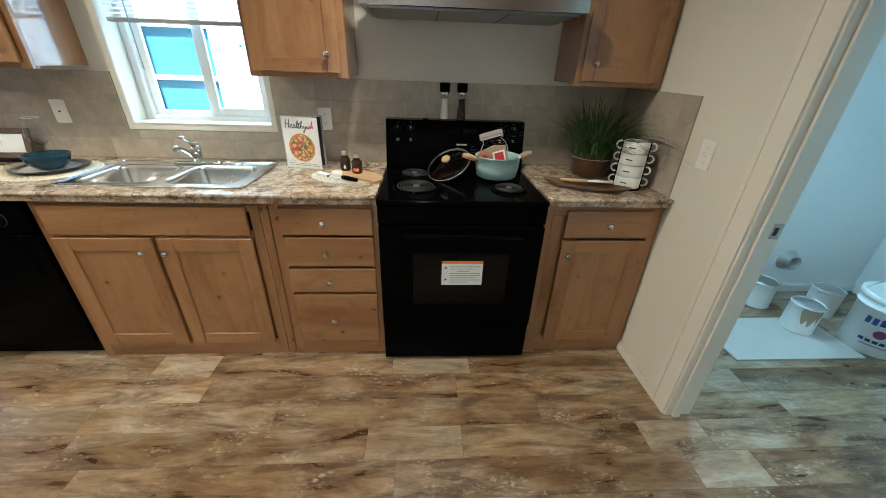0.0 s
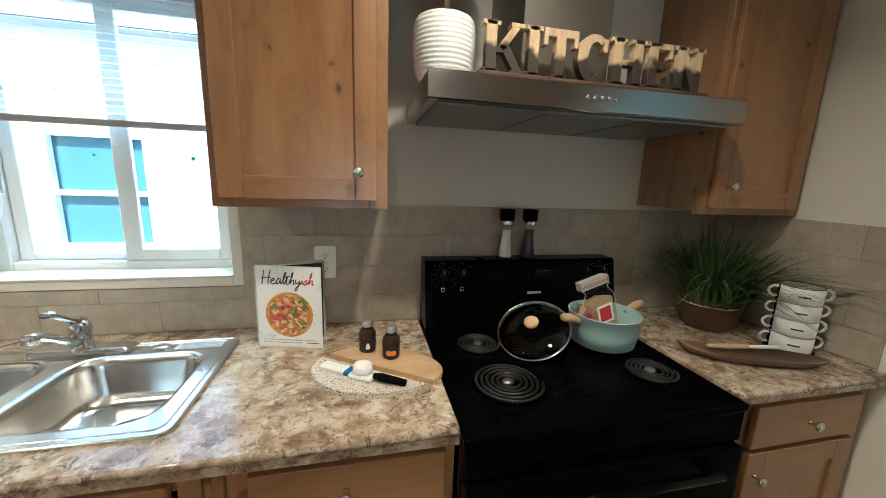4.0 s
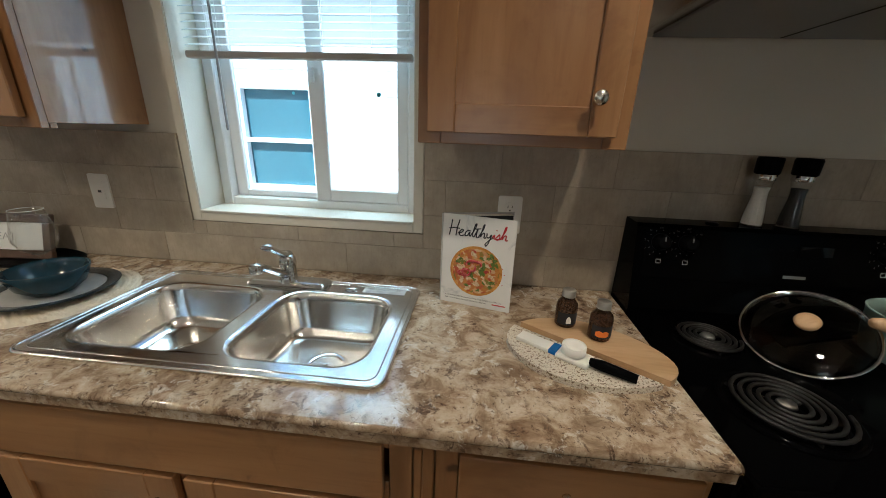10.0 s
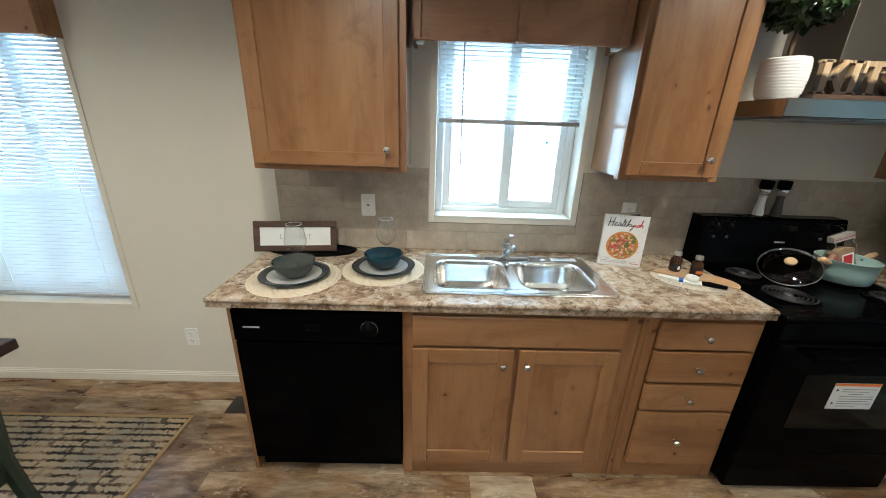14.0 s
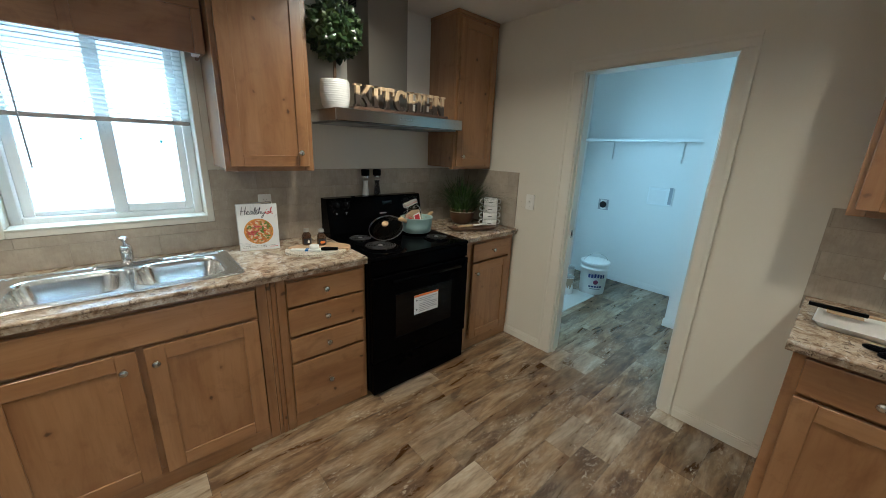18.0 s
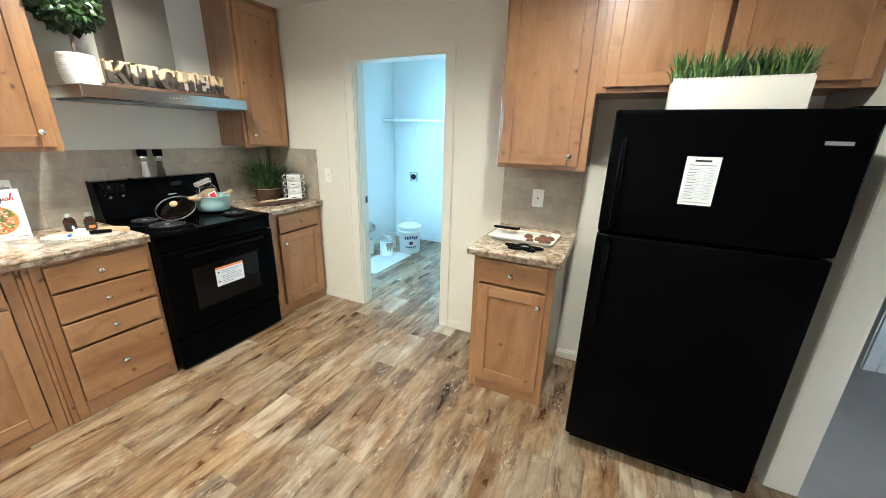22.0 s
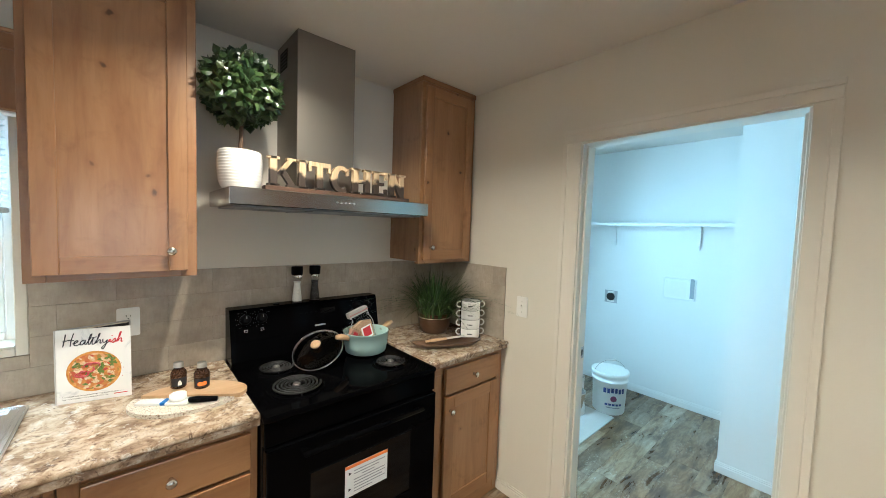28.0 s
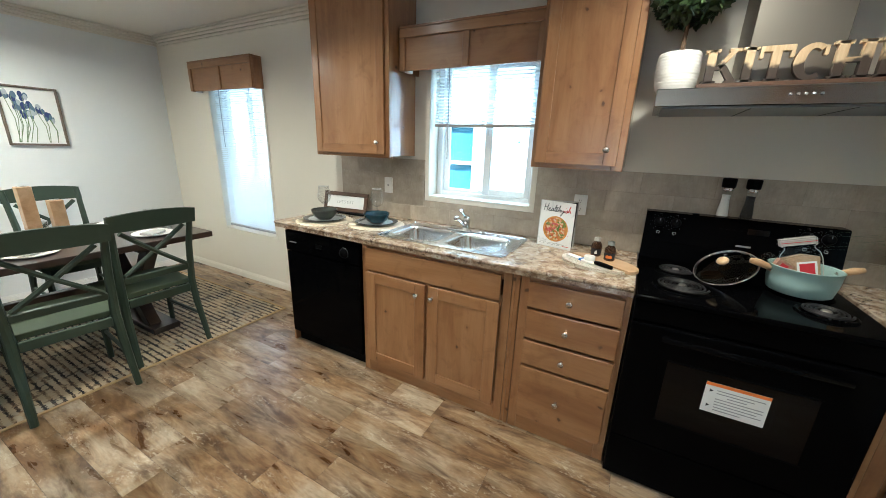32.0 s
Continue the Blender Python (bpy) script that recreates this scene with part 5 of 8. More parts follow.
# ---- lamps, outlets and switches ----
for lx, ly, watts, beam, wide in LAMPS:
    lamp = thing("ceiling_light", "flush round white ceiling light, switched on", "ceiling light", (lx, ly, 2.41), group="ceiling lights")
    part("trim_ring", lathe([(0.090, TOP - 0.0005), (0.090, TOP - 0.008), (0.082, TOP - 0.014), (0.070, TOP - 0.016), (0.068, TOP - 0.010), (0.0, TOP - 0.0095)], (lx, ly, 0), 40), white_trim, lamp, "", True)
    part("diffuser", lathe([(0.0685, TOP - 0.011), (0.055, TOP - 0.018), (0.0, TOP - 0.020)], (lx, ly, 0), 40), glow_m, lamp, "glowing white diffuser", True)



def cover_plate(name, label, category, m, kind):
    """An outlet or switch; m takes x right, y up, z towards the room."""
    o = thing(name, label, category, m.translation)
    part("cover_plate", moved(prism(rounded(0.072, 0.116, 0.006, 3), 0, 0.006), m), plastic_white, o)
    if kind == "outlet":
        for dy in (0.024, -0.024):
            face = part("socket", moved(prism(rounded(0.034, 0.030, 0.012, 4), 0.0061, 0.0078), m @ Matrix.Translation((0, dy, 0))), plastic_white, o)
            for dx, h in ((-0.0065, 0.009), (0.0065, 0.007)):
                part("slot", moved(box(dx - 0.0011, dx + 0.0011, 0.002 - h / 2 + dy, 0.002 + h / 2 + dy, 0.0079, 0.0083), m), slot_dark, face)
            part("slot", moved(prism(rounded(0.005, 0.005, 0.0024, 3), 0.0079, 0.0083), m @ Matrix.Translation((0, dy - 0.009, 0))), slot_dark, face)
        part("screw", moved(prism(rounded(0.006, 0.006, 0.0028, 3), 0.0061, 0.0072), m), plain("screw_metal", (0.6, 0.58, 0.54), 0.35, 0.8), o)
    elif kind == "switch":
        part("toggle_slot", moved(box(-0.006, 0.006, -0.013, 0.013, 0.0061, 0.0068), m), plastic_white, o)
        part("toggle", moved(box(-0.004, 0.004, -0.002, 0.010, 0.0069, 0.018, 0.001), m), plastic_white, o)
        for dy in (0.03, -0.03):
            part("screw", moved(prism(rounded(0.006, 0.006, 0.0028, 3), 0.0061, 0.0072), m @ Matrix.Translation((0, dy, 0))), plain("screw_metal", (0.6, 0.58, 0.54), 0.35, 0.8), o)
    else:
        part("centre_panel", moved(prism(rounded(0.034, 0.068, 0.003, 3), 0.0061, 0.0078), m), plastic_white, o)
        part("button", moved(box(-0.006, 0.006, -0.004, 0.004, 0.0079, 0.0095, 0.0006), m), slot_dark, o)
    return o


cover_plate("outlet", "white duplex outlet on the tiles beside the window", "outlet", at_south(-1.838, 3.6898, 1.162), "gfci")
cover_plate("outlet", "white duplex outlet on the tiles behind the cookbook", "outlet", at_south(-0.456, 3.6898, 1.158), "outlet")
cover_plate("outlet", "white duplex outlet low on the dining wall", "outlet", at_south(-2.925, 3.6998, 0.322), "outlet")
cover_plate("outlet", "white rectangular outlet above the small worktop", "outlet", at_west(EAST - 0.0073, 1.170, 1.125), "gfci")
cover_plate("light_switch", "cream toggle light switch beside the doorway", "light switch", at_west(EAST - 0.0002, 2.970, 1.150), "switch")

# ---- cookbook ----
book = thing("cookbook", "white hardcover cookbook standing ajar on the worktop", "book", (0, 0, 0))
SPINE = Matrix.Translation((-0.644, 3.540, 0.9255)) @ Matrix.Rotation(radians(-14), 4, "Z") @ Matrix.Diagonal((0.945, 1.0, 0.932, 1.0))
BACKC = Matrix.Translation((-0.644, 3.544, 0.9255)) @ Matrix.Rotation(radians(15), 4, "Z") @ Matrix.Diagonal((0.945, 1.0, 0.932, 1.0))
cover_m, cover_nt, cover_b = new_mat("marbled_cover_print", 0.3)
vein = noise_fac(cover_nt, coords(cover_nt, (1, 1, 1), 0), 9, 6, 0.6, 2.0)
cover_nt.links.new(ramp(cover_nt, vein, [(0.30, (0.55, 0.57, 0.60)), (0.42, (0.80, 0.80, 0.80)), (1.0, (0.83, 0.83, 0.82))]), cover_b.inputs["Base Color"])
front = part("front_cover", moved(box(0.0, 0.212, -0.0015, 0.0015, 0.0, 0.281, 0.0008), SPINE), cover_m, book)
part("endpaper", moved(box(0.002, 0.209, 0.0016, 0.0019, 0.002, 0.279), SPINE), print_black, front)
pg = part("page_block", moved(box(0.046, 0.203, -0.020, -0.0032, 0.004, 0.276, 0.001), BACKC), page_edge, book, "cream page block")
part("endpaper", moved(box(0.048, 0.202, -0.0206, -0.0201, 0.005, 0.275), BACKC), print_black, pg)
part("back_cover", moved(box(0.0, 0.212, -0.0030, 0.0, 0.0, 0.281, 0.0008), BACKC), plain("grey_back_cover", (0.42, 0.41, 0.40), 0.4), book)
part("spine", moved(box(-0.004, 0.0, -0.004, 0.006, 0.0, 0.281, 0.0015), SPINE), plain("grey_spine", (0.55, 0.54, 0.53), 0.4), book)
SCRIPT = {
    "H": ([(0.1, 1.3), (0.12, 0.6), (0.1, 0.0)], [(0.7, 1.35), (0.62, 0.6), (0.66, 0.0)], [(0.0, 0.55), (0.4, 0.66), (0.85, 0.62)]),
    "e": ([(0.0, 0.25), (0.3, 0.32), (0.4, 0.5), (0.28, 0.6), (0.1, 0.4), (0.12, 0.12), (0.3, 0.0), (0.55, 0.15)],),
    "a": ([(0.5, 0.5), (0.3, 0.58), (0.08, 0.35), (0.12, 0.06), (0.3, 0.08), (0.48, 0.5), (0.44, 0.1), (0.62, 0.1)],),
    "l": ([(0.0, 0.12), (0.25, 0.7), (0.3, 1.2), (0.18, 1.1), (0.12, 0.4), (0.2, 0.02), (0.36, 0.12)],),
    "t": ([(0.0, 0.1), (0.2, 0.9), (0.12, 0.25), (0.22, 0.0), (0.42, 0.12)], [(0.0, 0.72), (0.42, 0.80)]),
    "h": ([(0.0, 0.1), (0.25, 0.8), (0.28, 1.2), (0.17, 1.1), (0.12, 0.0), (0.25, 0.45), (0.42, 0.5), (0.42, 0.05), (0.6, 0.12)],),
    "y": ([(0.05, 0.5), (0.1, 0.15), (0.3, 0.12), (0.46, 0.52), (0.36, -0.3), (0.2, -0.62), (0.08, -0.4), (0.4, 0.0), (0.62, 0.2)],),
    "i": ([(0.0, 0.2), (0.14, 0.5), (0.14, 0.08), (0.32, 0.14)], [(0.2, 0.78), (0.22, 0.84)]),
    "s": ([(0.0, 0.15), (0.25, 0.58), (0.32, 0.2), (0.18, 0.0), (0.05, 0.1), (0.3, 0.1), (0.42, 0.16)],),
}


def handwriting(words, x, z, size, width, space):
    """Brush letters as thin flat strokes on the front cover."""
    bm = bmesh.new()
    for ch in words:
        for stroke in SCRIPT[ch]:
            pts = []
            for (ax, az), (bx, bz) in zip(stroke, stroke[1:]):
                pts += [(ax + (bx - ax) * u / 6, az + (bz - az) * u / 6) for u in range(6)]
            pts.append(stroke[-1])
            for n in range(5):
                pts = [pts[0]] + [((p[0] + 2 * q[0] + r[0]) / 4, (p[1] + 2 * q[1] + r[1]) / 4) for p, q, r in zip(pts, pts[1:], pts[2:])] + [pts[-1]]
            add_tube(bm, [SPINE @ Vector((x + (px + 0.18 * pz) * size, -0.0016, z + pz * size)) for px, pz in pts], width, 6)
        x += size * (max(p[0] for stroke in SCRIPT[ch] for p in stroke) + space)
    return bm, x


bm, after = handwriting("Healthy", 0.016, 0.218, 0.036, 0.0016, -0.06)
part("title", bm, plain("blue_black_print", (0.012, 0.014, 0.03), 0.5), front, "dark handwritten title")
bm, after = handwriting("ish", after - 0.001, 0.218, 0.036, 0.0017, -0.06)
part("title", bm, print_red, front, "red end of the title")
food_m, food_nt, food_b = new_mat("printed_flatbread", 0.4)
vor = node(food_nt, "ShaderNodeTexVoronoi", Scale=85.0, Randomness=1.0)
food_nt.links.new(mix(food_nt, 0.02, coords(food_nt, (1, 1, 1), 0), noise_color(food_nt, coords(food_nt, (1, 1, 1), 0), 90), "ADD"), vor.inputs["Vector"])
sep = food_nt.nodes.new("ShaderNodeSeparateColor")
food_nt.links.new(vor.outputs["Color"], sep.inputs[0])
food_nt.links.new(ramp(food_nt, sep.outputs[0], [(0.0, (0.60, 0.26, 0.06)), (0.22, (0.52, 0.16, 0.035)), (0.38, (0.72, 0.58, 0.40)), (0.54, (0.62, 0.26, 0.05)), (0.66, (0.45, 0.04, 0.035)), (0.80, (0.56, 0.22, 0.05)), (0.92, (0.12, 0.19, 0.03))]), food_b.inputs["Base Color"])


def blotched(name, a, b_col, scale):
    m, nt, b = new_mat(name, 0.4)
    nt.links.new(ramp(nt, noise_fac(nt, coords(nt, (1, 1, 1), 0), scale, 5, 0.65), [(0.38, a), (0.62, b_col)]), b.inputs["Base Color"])
    return m


part("picture_rim", lathe([(0, 0), (0.078, 0), (0.078, 0.0002), (0, 0.0003)], (0, 0, 0), 40, SPINE @ at_south(0.105, -0.0017, 0.115)), blotched("printed_crust", (0.50, 0.18, 0.03), (0.72, 0.37, 0.085), 70), front, "printed flatbread crust")
part("picture", lathe([(0, 0), (0.070, 0), (0.070, 0.0002), (0, 0.0003)], (0, 0, 0), 40, SPINE @ at_south(0.105, -0.0021, 0.115)), food_m, front, "printed flatbread topping")
rng = random.Random(3)


def print_patch(name, u, w, r, depth, material, jag=0.35, points=11, flat=0.8):
    """A flat ragged patch of the cover's print."""
    edge = [(r * (1 + jag * rng.uniform(-1, 1)) * math.cos(2 * math.pi * n / points), r * flat * (1 + jag * rng.uniform(-1, 1)) * math.sin(2 * math.pi * n / points)) for n in range(points)]
    part(name, prism(edge, 0, 0.0002, SPINE @ at_south(u, depth, w) @ Matrix.Rotation(rng.uniform(0, 6.28), 4, "Z")), material, front)


chicken = blotched("printed_chicken", (0.52, 0.30, 0.14), (0.76, 0.66, 0.50), 130)
pickled = blotched("printed_pickled_onion", (0.42, 0.02, 0.03), (0.66, 0.16, 0.17), 150)
herb = blotched("printed_herb", (0.05, 0.10, 0.02), (0.20, 0.28, 0.06), 160)
for du, dw, r in ((-0.006, 0.050, 0.015), (-0.026, 0.032, 0.012), (0.034, 0.022, 0.011), (-0.040, -0.030, 0.013), (0.000, -0.002, 0.010), (0.004, -0.040, 0.014), (0.046, -0.010, 0.012), (-0.018, -0.052, 0.011), (0.024, 0.046, 0.009), (0.022, -0.016, 0.010), (-0.024, -0.024, 0.009), (0.040, -0.036, 0.010), (-0.050, 0.012, 0.009)):
    print_patch("chicken_print", 0.105 + du, 0.115 + dw, 0.85 * r, -0.0025, chicken, 0.4, 13, 0.55)
for du, dw, r in ((0.012, 0.030, 0.007), (0.030, 0.004, 0.006), (-0.006, -0.020, 0.007), (0.026, -0.050, 0.006), (-0.040, 0.044, 0.006), (0.054, 0.006, 0.006), (-0.030, -0.044, 0.006), (0.014, -0.028, 0.007)):
    print_patch("sauce_print", 0.105 + du, 0.115 + dw, r, -0.0026, food_m, 0.5, 9, 0.7)
for du, dw, r, turn_a, span in ((-0.034, -0.006, 0.017, 200, 230), (-0.030, -0.004, 0.011, 20, 260), (-0.010, 0.018, 0.020, 30, 160), (0.002, 0.022, 0.014, 330, 200), (-0.042, -0.010, 0.010, 90, 220), (-0.016, 0.010, 0.015, 250, 150)):
    pts = [SPINE @ at_south(0.105 + du, -0.0028, 0.115 + dw) @ Vector((r * math.cos(radians(turn_a + span * n / 12)), 0.7 * r * math.sin(radians(turn_a + span * n / 12)), 0)) for n in range(13)]
    part("onion_print", tube(pts, [0.0016 + 0.0022 * math.sin(math.pi * n / 12) for n in range(13)], 5), pickled, front)
for du, dw, r in ((0.044, 0.050, 0.009), (0.052, 0.040, 0.008), (0.036, 0.046, 0.006), (0.020, 0.010, 0.009), (0.012, 0.006, 0.006), (0.050, 0.018, 0.007), (0.042, -0.030, 0.008), (0.052, -0.028, 0.008), (0.046, -0.044, 0.007), (-0.054, 0.024, 0.008), (-0.048, 0.034, 0.006), (-0.026, -0.046, 0.006), (-0.010, -0.018, 0.007), (-0.002, -0.026, 0.005), (-0.020, 0.020, 0.005), (0.010, -0.058, 0.006)):
    print_patch("leaf_print", 0.105 + du, 0.115 + dw, r, -0.0030, herb, 0.55, 11, 0.7)
for du, dw in ((0.078, 0.020), (0.084, 0.002), (0.080, -0.030)):
    print_patch("crumb_print", 0.105 + du, 0.115 + dw, 0.0018, -0.0018, print_red, 0.3, 6)
for k, words in enumerate(("A Cookbook with Seriously Satisfying, Truly Simple, Good-for-You", "(but not too Good-for-You) Recipes for Real Life")):
    part("wording", text_bm(words, 0.0064, SPINE @ at_south(0.014, -0.0017, 0.024 - 0.009 * k), 0.0001), print_black, front)
part("line", moved(box(0.160, 0.200, -0.0021, -0.0016, 0.0155, 0.0188), SPINE), print_red, front)
book.location = (0, 0, 0)


# ---- board, bottles, scraper ----
board = thing("cutting_board", "teardrop terrazzo and wood cutting board on the worktop", "cutting board", (-0.287, 3.325, 0.9255))
out = []
for k in range(40):
    a = 2 * math.pi * k / 40
    out.append((-0.287 + 0.172 * math.cos(a) * (1 + 0.05 * math.cos(2 * a)), 3.325 + 0.128 * math.sin(a) * (1 - 0.10 * math.cos(a))))
turn = Matrix.Translation((-0.287, 3.325, 0)) @ Matrix.Rotation(radians(-14), 4, "Z") @ Matrix.Translation((0.287, -3.325, 0))
wood_half = [(x, y) for x, y in out if y - 3.325 > -0.35 * (x + 0.287) - 0.002] 
stone_half = [(x, y) for x, y in out if y - 3.325 <= -0.35 * (x + 0.287) - 0.002]


def ordered(pts):
    cx, cy = sum(p[0] for p in pts) / len(pts), sum(p[1] for p in pts) / len(pts)
    return sorted(pts, key=lambda p: math.atan2(p[1] - cy, p[0] - cx))


part("wood_half", moved(prism(ordered(wood_half), 0.9255, 0.9395), turn), wood_light, board, "pale wooden half")
part("stone_half", moved(prism(ordered(stone_half), 0.9255, 0.9395), turn), terrazzo_m, board, "speckled stone half")


spice_m, spice_nt, spice_b = new_mat("coarse_spice", 0.8)
spice_nt.links.new(ramp(spice_nt, noise_fac(spice_nt, coords(spice_nt), 330, 2), [(0.36, (0.02, 0.012, 0.009)), (0.5, (0.10, 0.055, 0.034)), (0.66, (0.34, 0.22, 0.15))]), spice_b.inputs["Base Color"])


def bottle(x, y, label, print_mat, ghost):
    b = thing("spice_bottle", label, "bottle", (x, y, 0.9400), group="spice bottles")
    jar = part("jar", lathe([(0, 0), (0.022, 0), (0.026, 0.004), (0.026, 0.052), (0.024, 0.062), (0.016, 0.072), (0.0135, 0.078), (0.0135, 0.084), (0, 0.084)], (x, y, 0.9400), 28), amber_glass, b, "brown glass jar", True)
    part("contents", lathe([(0, 0.003), (0.0235, 0.003), (0.0245, 0.008), (0.0245, 0.052), (0.021, 0.062), (0.014, 0.069), (0, 0.070)], (x, y, 0.9400), 24), spice_m, jar, "coarse brown spice", True)
    part("cap", lathe([(0.0165, 0.079), (0.0168, 0.082), (0.0160, 0.084), (0.0160, 0.095), (0.0145, 0.097), (0, 0.097)], (x, y, 0.9400), 28), cap_metal, b, "silver screw cap", True)
    lb = []
    for k in range(13):
        a = radians(-150 + 120 * k / 12)
        lb.append((0.0265 * math.cos(a), 0.0265 * math.sin(a)))
    bm = bmesh.new()
    low = [bm.verts.new((x + px, y + py, 0.9500)) for px, py in lb]
    high = [bm.verts.new((x + px, y + py, 0.9820)) for px, py in lb]
    for k in range(12):
        bm.faces.new((low[k], low[k + 1], high[k + 1], high[k]))
    lab = part("label", bm, print_black, b, "black wrap label", True)
    mark = [(0.0270 * math.cos(radians(-128 + 66 * k / 4)), 0.0270 * math.sin(radians(-128 + 66 * k / 4))) for k in range(5)] if not ghost else [(0.0270 * math.cos(radians(-100 + 26 * k / 4)), 0.0270 * math.sin(radians(-100 + 26 * k / 4))) for k in range(5)]
    heights = [(0.9570, 0.9660), (0.9540, 0.9710), (0.9550, 0.9680), (0.9540, 0.9710), (0.9570, 0.9660)] if not ghost else [(0.9550, 0.9650), (0.9540, 0.9720), (0.9550, 0.9740), (0.9540, 0.9710), (0.9560, 0.9630)]
    bm = bmesh.new()
    low = [bm.verts.new((x + p[0], y + p[1], h[0])) for p, h in zip(mark, heights)]
    high = [bm.verts.new((x + p[0], y + p[1], h[1])) for p, h in zip(mark, heights)]
    for k in range(4):
        bm.faces.new((low[k], low[k + 1], high[k + 1], high[k]))
    part("label_mark", bm, print_mat, lab)


bottle(-0.314, 3.432, "small brown glass bottle with a white mark on its label", plastic_white, True)
bottle(-0.246, 3.380, "small brown glass bottle with an orange mark on its label", print_orange, False)
knife = thing("spreader_knife", "white and blue slicer with a black handle on the board", "kitchen knife", (-0.35, 3.28, 0.9400))
KM = Matrix.Translation((-0.340, 3.290, 0.9400)) @ Matrix.Rotation(radians(-34), 4, "Z")
blade = part("blade", moved(box(-0.115, -0.035, -0.018, 0.018, 0.0, 0.009, 0.003, 2), KM), plastic_white, knife, "white plastic sleeve")
part("band", moved(box(-0.036, -0.018, -0.0185, 0.0185, 0.0, 0.0105, 0.002), KM), blue_tape, knife, "blue band")
part("guard", moved(box(-0.018, 0.052, -0.024, 0.024, 0.0, 0.012, 0.006, 3), KM), plastic_white, knife)
part("handle", moved(tube([(0.05, 0, 0.010), (0.075, 0.0, 0.012), (0.14, 0.004, 0.011)], [0.009, 0.0115, 0.009], 12), KM), black_satin, knife, "black handle", True)
part("cup_ring", moved(lathe([(0.024, 0.012), (0.026, 0.014), (0.025, 0.032), (0.021, 0.032), (0.019, 0.016), (0.0, 0.014)], (0.012, 0.004, 0), 28), KM), ceramic, knife, "round white cap", True)


# ---- place settings at the worktop's end ----
def placemat(x, y, r):
    bm = bmesh.new()
    steps = 136
    rows = [r * (0.12 + 0.88 * k / 22) for k in range(23)]
    rings = []
    for n, rr in enumerate(rows):
        ring = []
        for k in range(steps):
            a = 2 * math.pi * k / steps
            edge = 1 + (0.022 * (0.5 + 0.5 * math.cos(34 * a)) if n > 19 else 0)
            braid = 0.0022 * math.cos(34 * a + math.pi * (n // 2)) + (0.0016 if n % 2 else -0.0012)
            ring.append(bm.verts.new((x + rr * edge * math.cos(a), y + rr * edge * math.sin(a), 0.9255 + (0.0045 + braid if n < 22 else 0.0))))
        rings.append(ring)
    for a, b in zip(rings, rings[1:]):
        for k in range(steps):
            bm.faces.new((a[k], a[(k + 1) % steps], b[(k + 1) % steps], b[k]))
    bm.faces.new(rings[0])
    return solid("placemat", bm, woven_cream, "round woven cream placemat with a scalloped edge", "placemat", (x, y, 0.9255), group="place settings")


def setting(x, y, r, glaze, gx, gy, words):
    placemat(x, y, r)
    plate = thing("plate", "pale grey stoneware plate with a dark rim on the placemat", "plate", (x, y, 0.9335), group="place settings")
    part("dish", lathe([(0.0, 0.004), (0.085, 0.004), (0.105, 0.008), (0.128, 0.013), (0.128, 0.010), (0.10, 0.003), (0.08, 0.0), (0, 0.0)], (x, y, 0.9335), 48), plate_glaze, plate, "", True)
    part("rim", lathe([(0.112, 0.0112), (0.128, 0.0142), (0.144, 0.0165), (0.1455, 0.0155), (0.128, 0.0105), (0.112, 0.0102)], (x, y, 0.9335), 48), rim_glaze, plate, "dark glazed rim", True)
    bowl_t = thing("bowl", words + " stoneware bowl on the plate", "bowl", (x, y, 0.9380), group="place settings")
    part("shell", lathe([(0.0, 0.003), (0.04, 0.003), (0.046, 0.0), (0.05, 0.004), (0.072, 0.022), (0.086, 0.055), (0.089, 0.068), (0.0865, 0.069), (0.083, 0.056), (0.068, 0.027), (0.045, 0.011), (0, 0.009)], (x, y, 0.9380), 48), glaze, bowl_t, "", True)
    z = 0.9475
    g = thing("wine_glass", "clear stemmed wine glass standing in the bowl", "wine glass", (gx, gy, z), group="place settings")
    part("foot", lathe([(0, 0), (0.034, 0), (0.034, 0.0015), (0.012, 0.004), (0.0045, 0.010), (0.004, 0.094), (0.008, 0.102), (0.0, 0.102)], (gx, gy, z), 32), clear_glass, g, "", True)
    part("cup", lathe([(0.0, 0.102), (0.014, 0.105), (0.034, 0.121), (0.0445, 0.144), (0.0445, 0.158), (0.039, 0.188), (0.0325, 0.224), (0.0314, 0.224), (0.0378, 0.188), (0.0431, 0.158), (0.0428, 0.145), (0.033, 0.123), (0.014, 0.1075), (0.0, 0.1060)], (gx, gy, z), 40), clear_glass, g, "", True)
    # the glint on the clear rim is put in as an opaque pale ring
    part("rim", tube([(gx + 0.0319 * math.cos(k * math.pi / 20), gy + 0.0319 * math.sin(k * math.pi / 20), z + 0.224) for k in range(40)], 0.0009, 6, True), plain("painted_rim_glint", (0.72, 0.74, 0.75), 0.1), g, "thin pale ring painted as the rim's glint", True)


setting(-2.085, 3.268, 0.192, stone_glaze, -2.060, 3.250, "grey-green")
setting(-1.718, 3.388, 0.188, teal_glaze, -1.702, 3.376, "teal")
sign = thing("framed_sign", "brown wooden framed sign leaning on the tiles", "sign", (-2.205, 3.59, 0.9255))
SM = Matrix.Translation((-2.200, 3.585, 0.9300)) @ Matrix.Rotation(radians(6), 4, "Z") @ Matrix.Rotation(radians(-13), 4, "X")
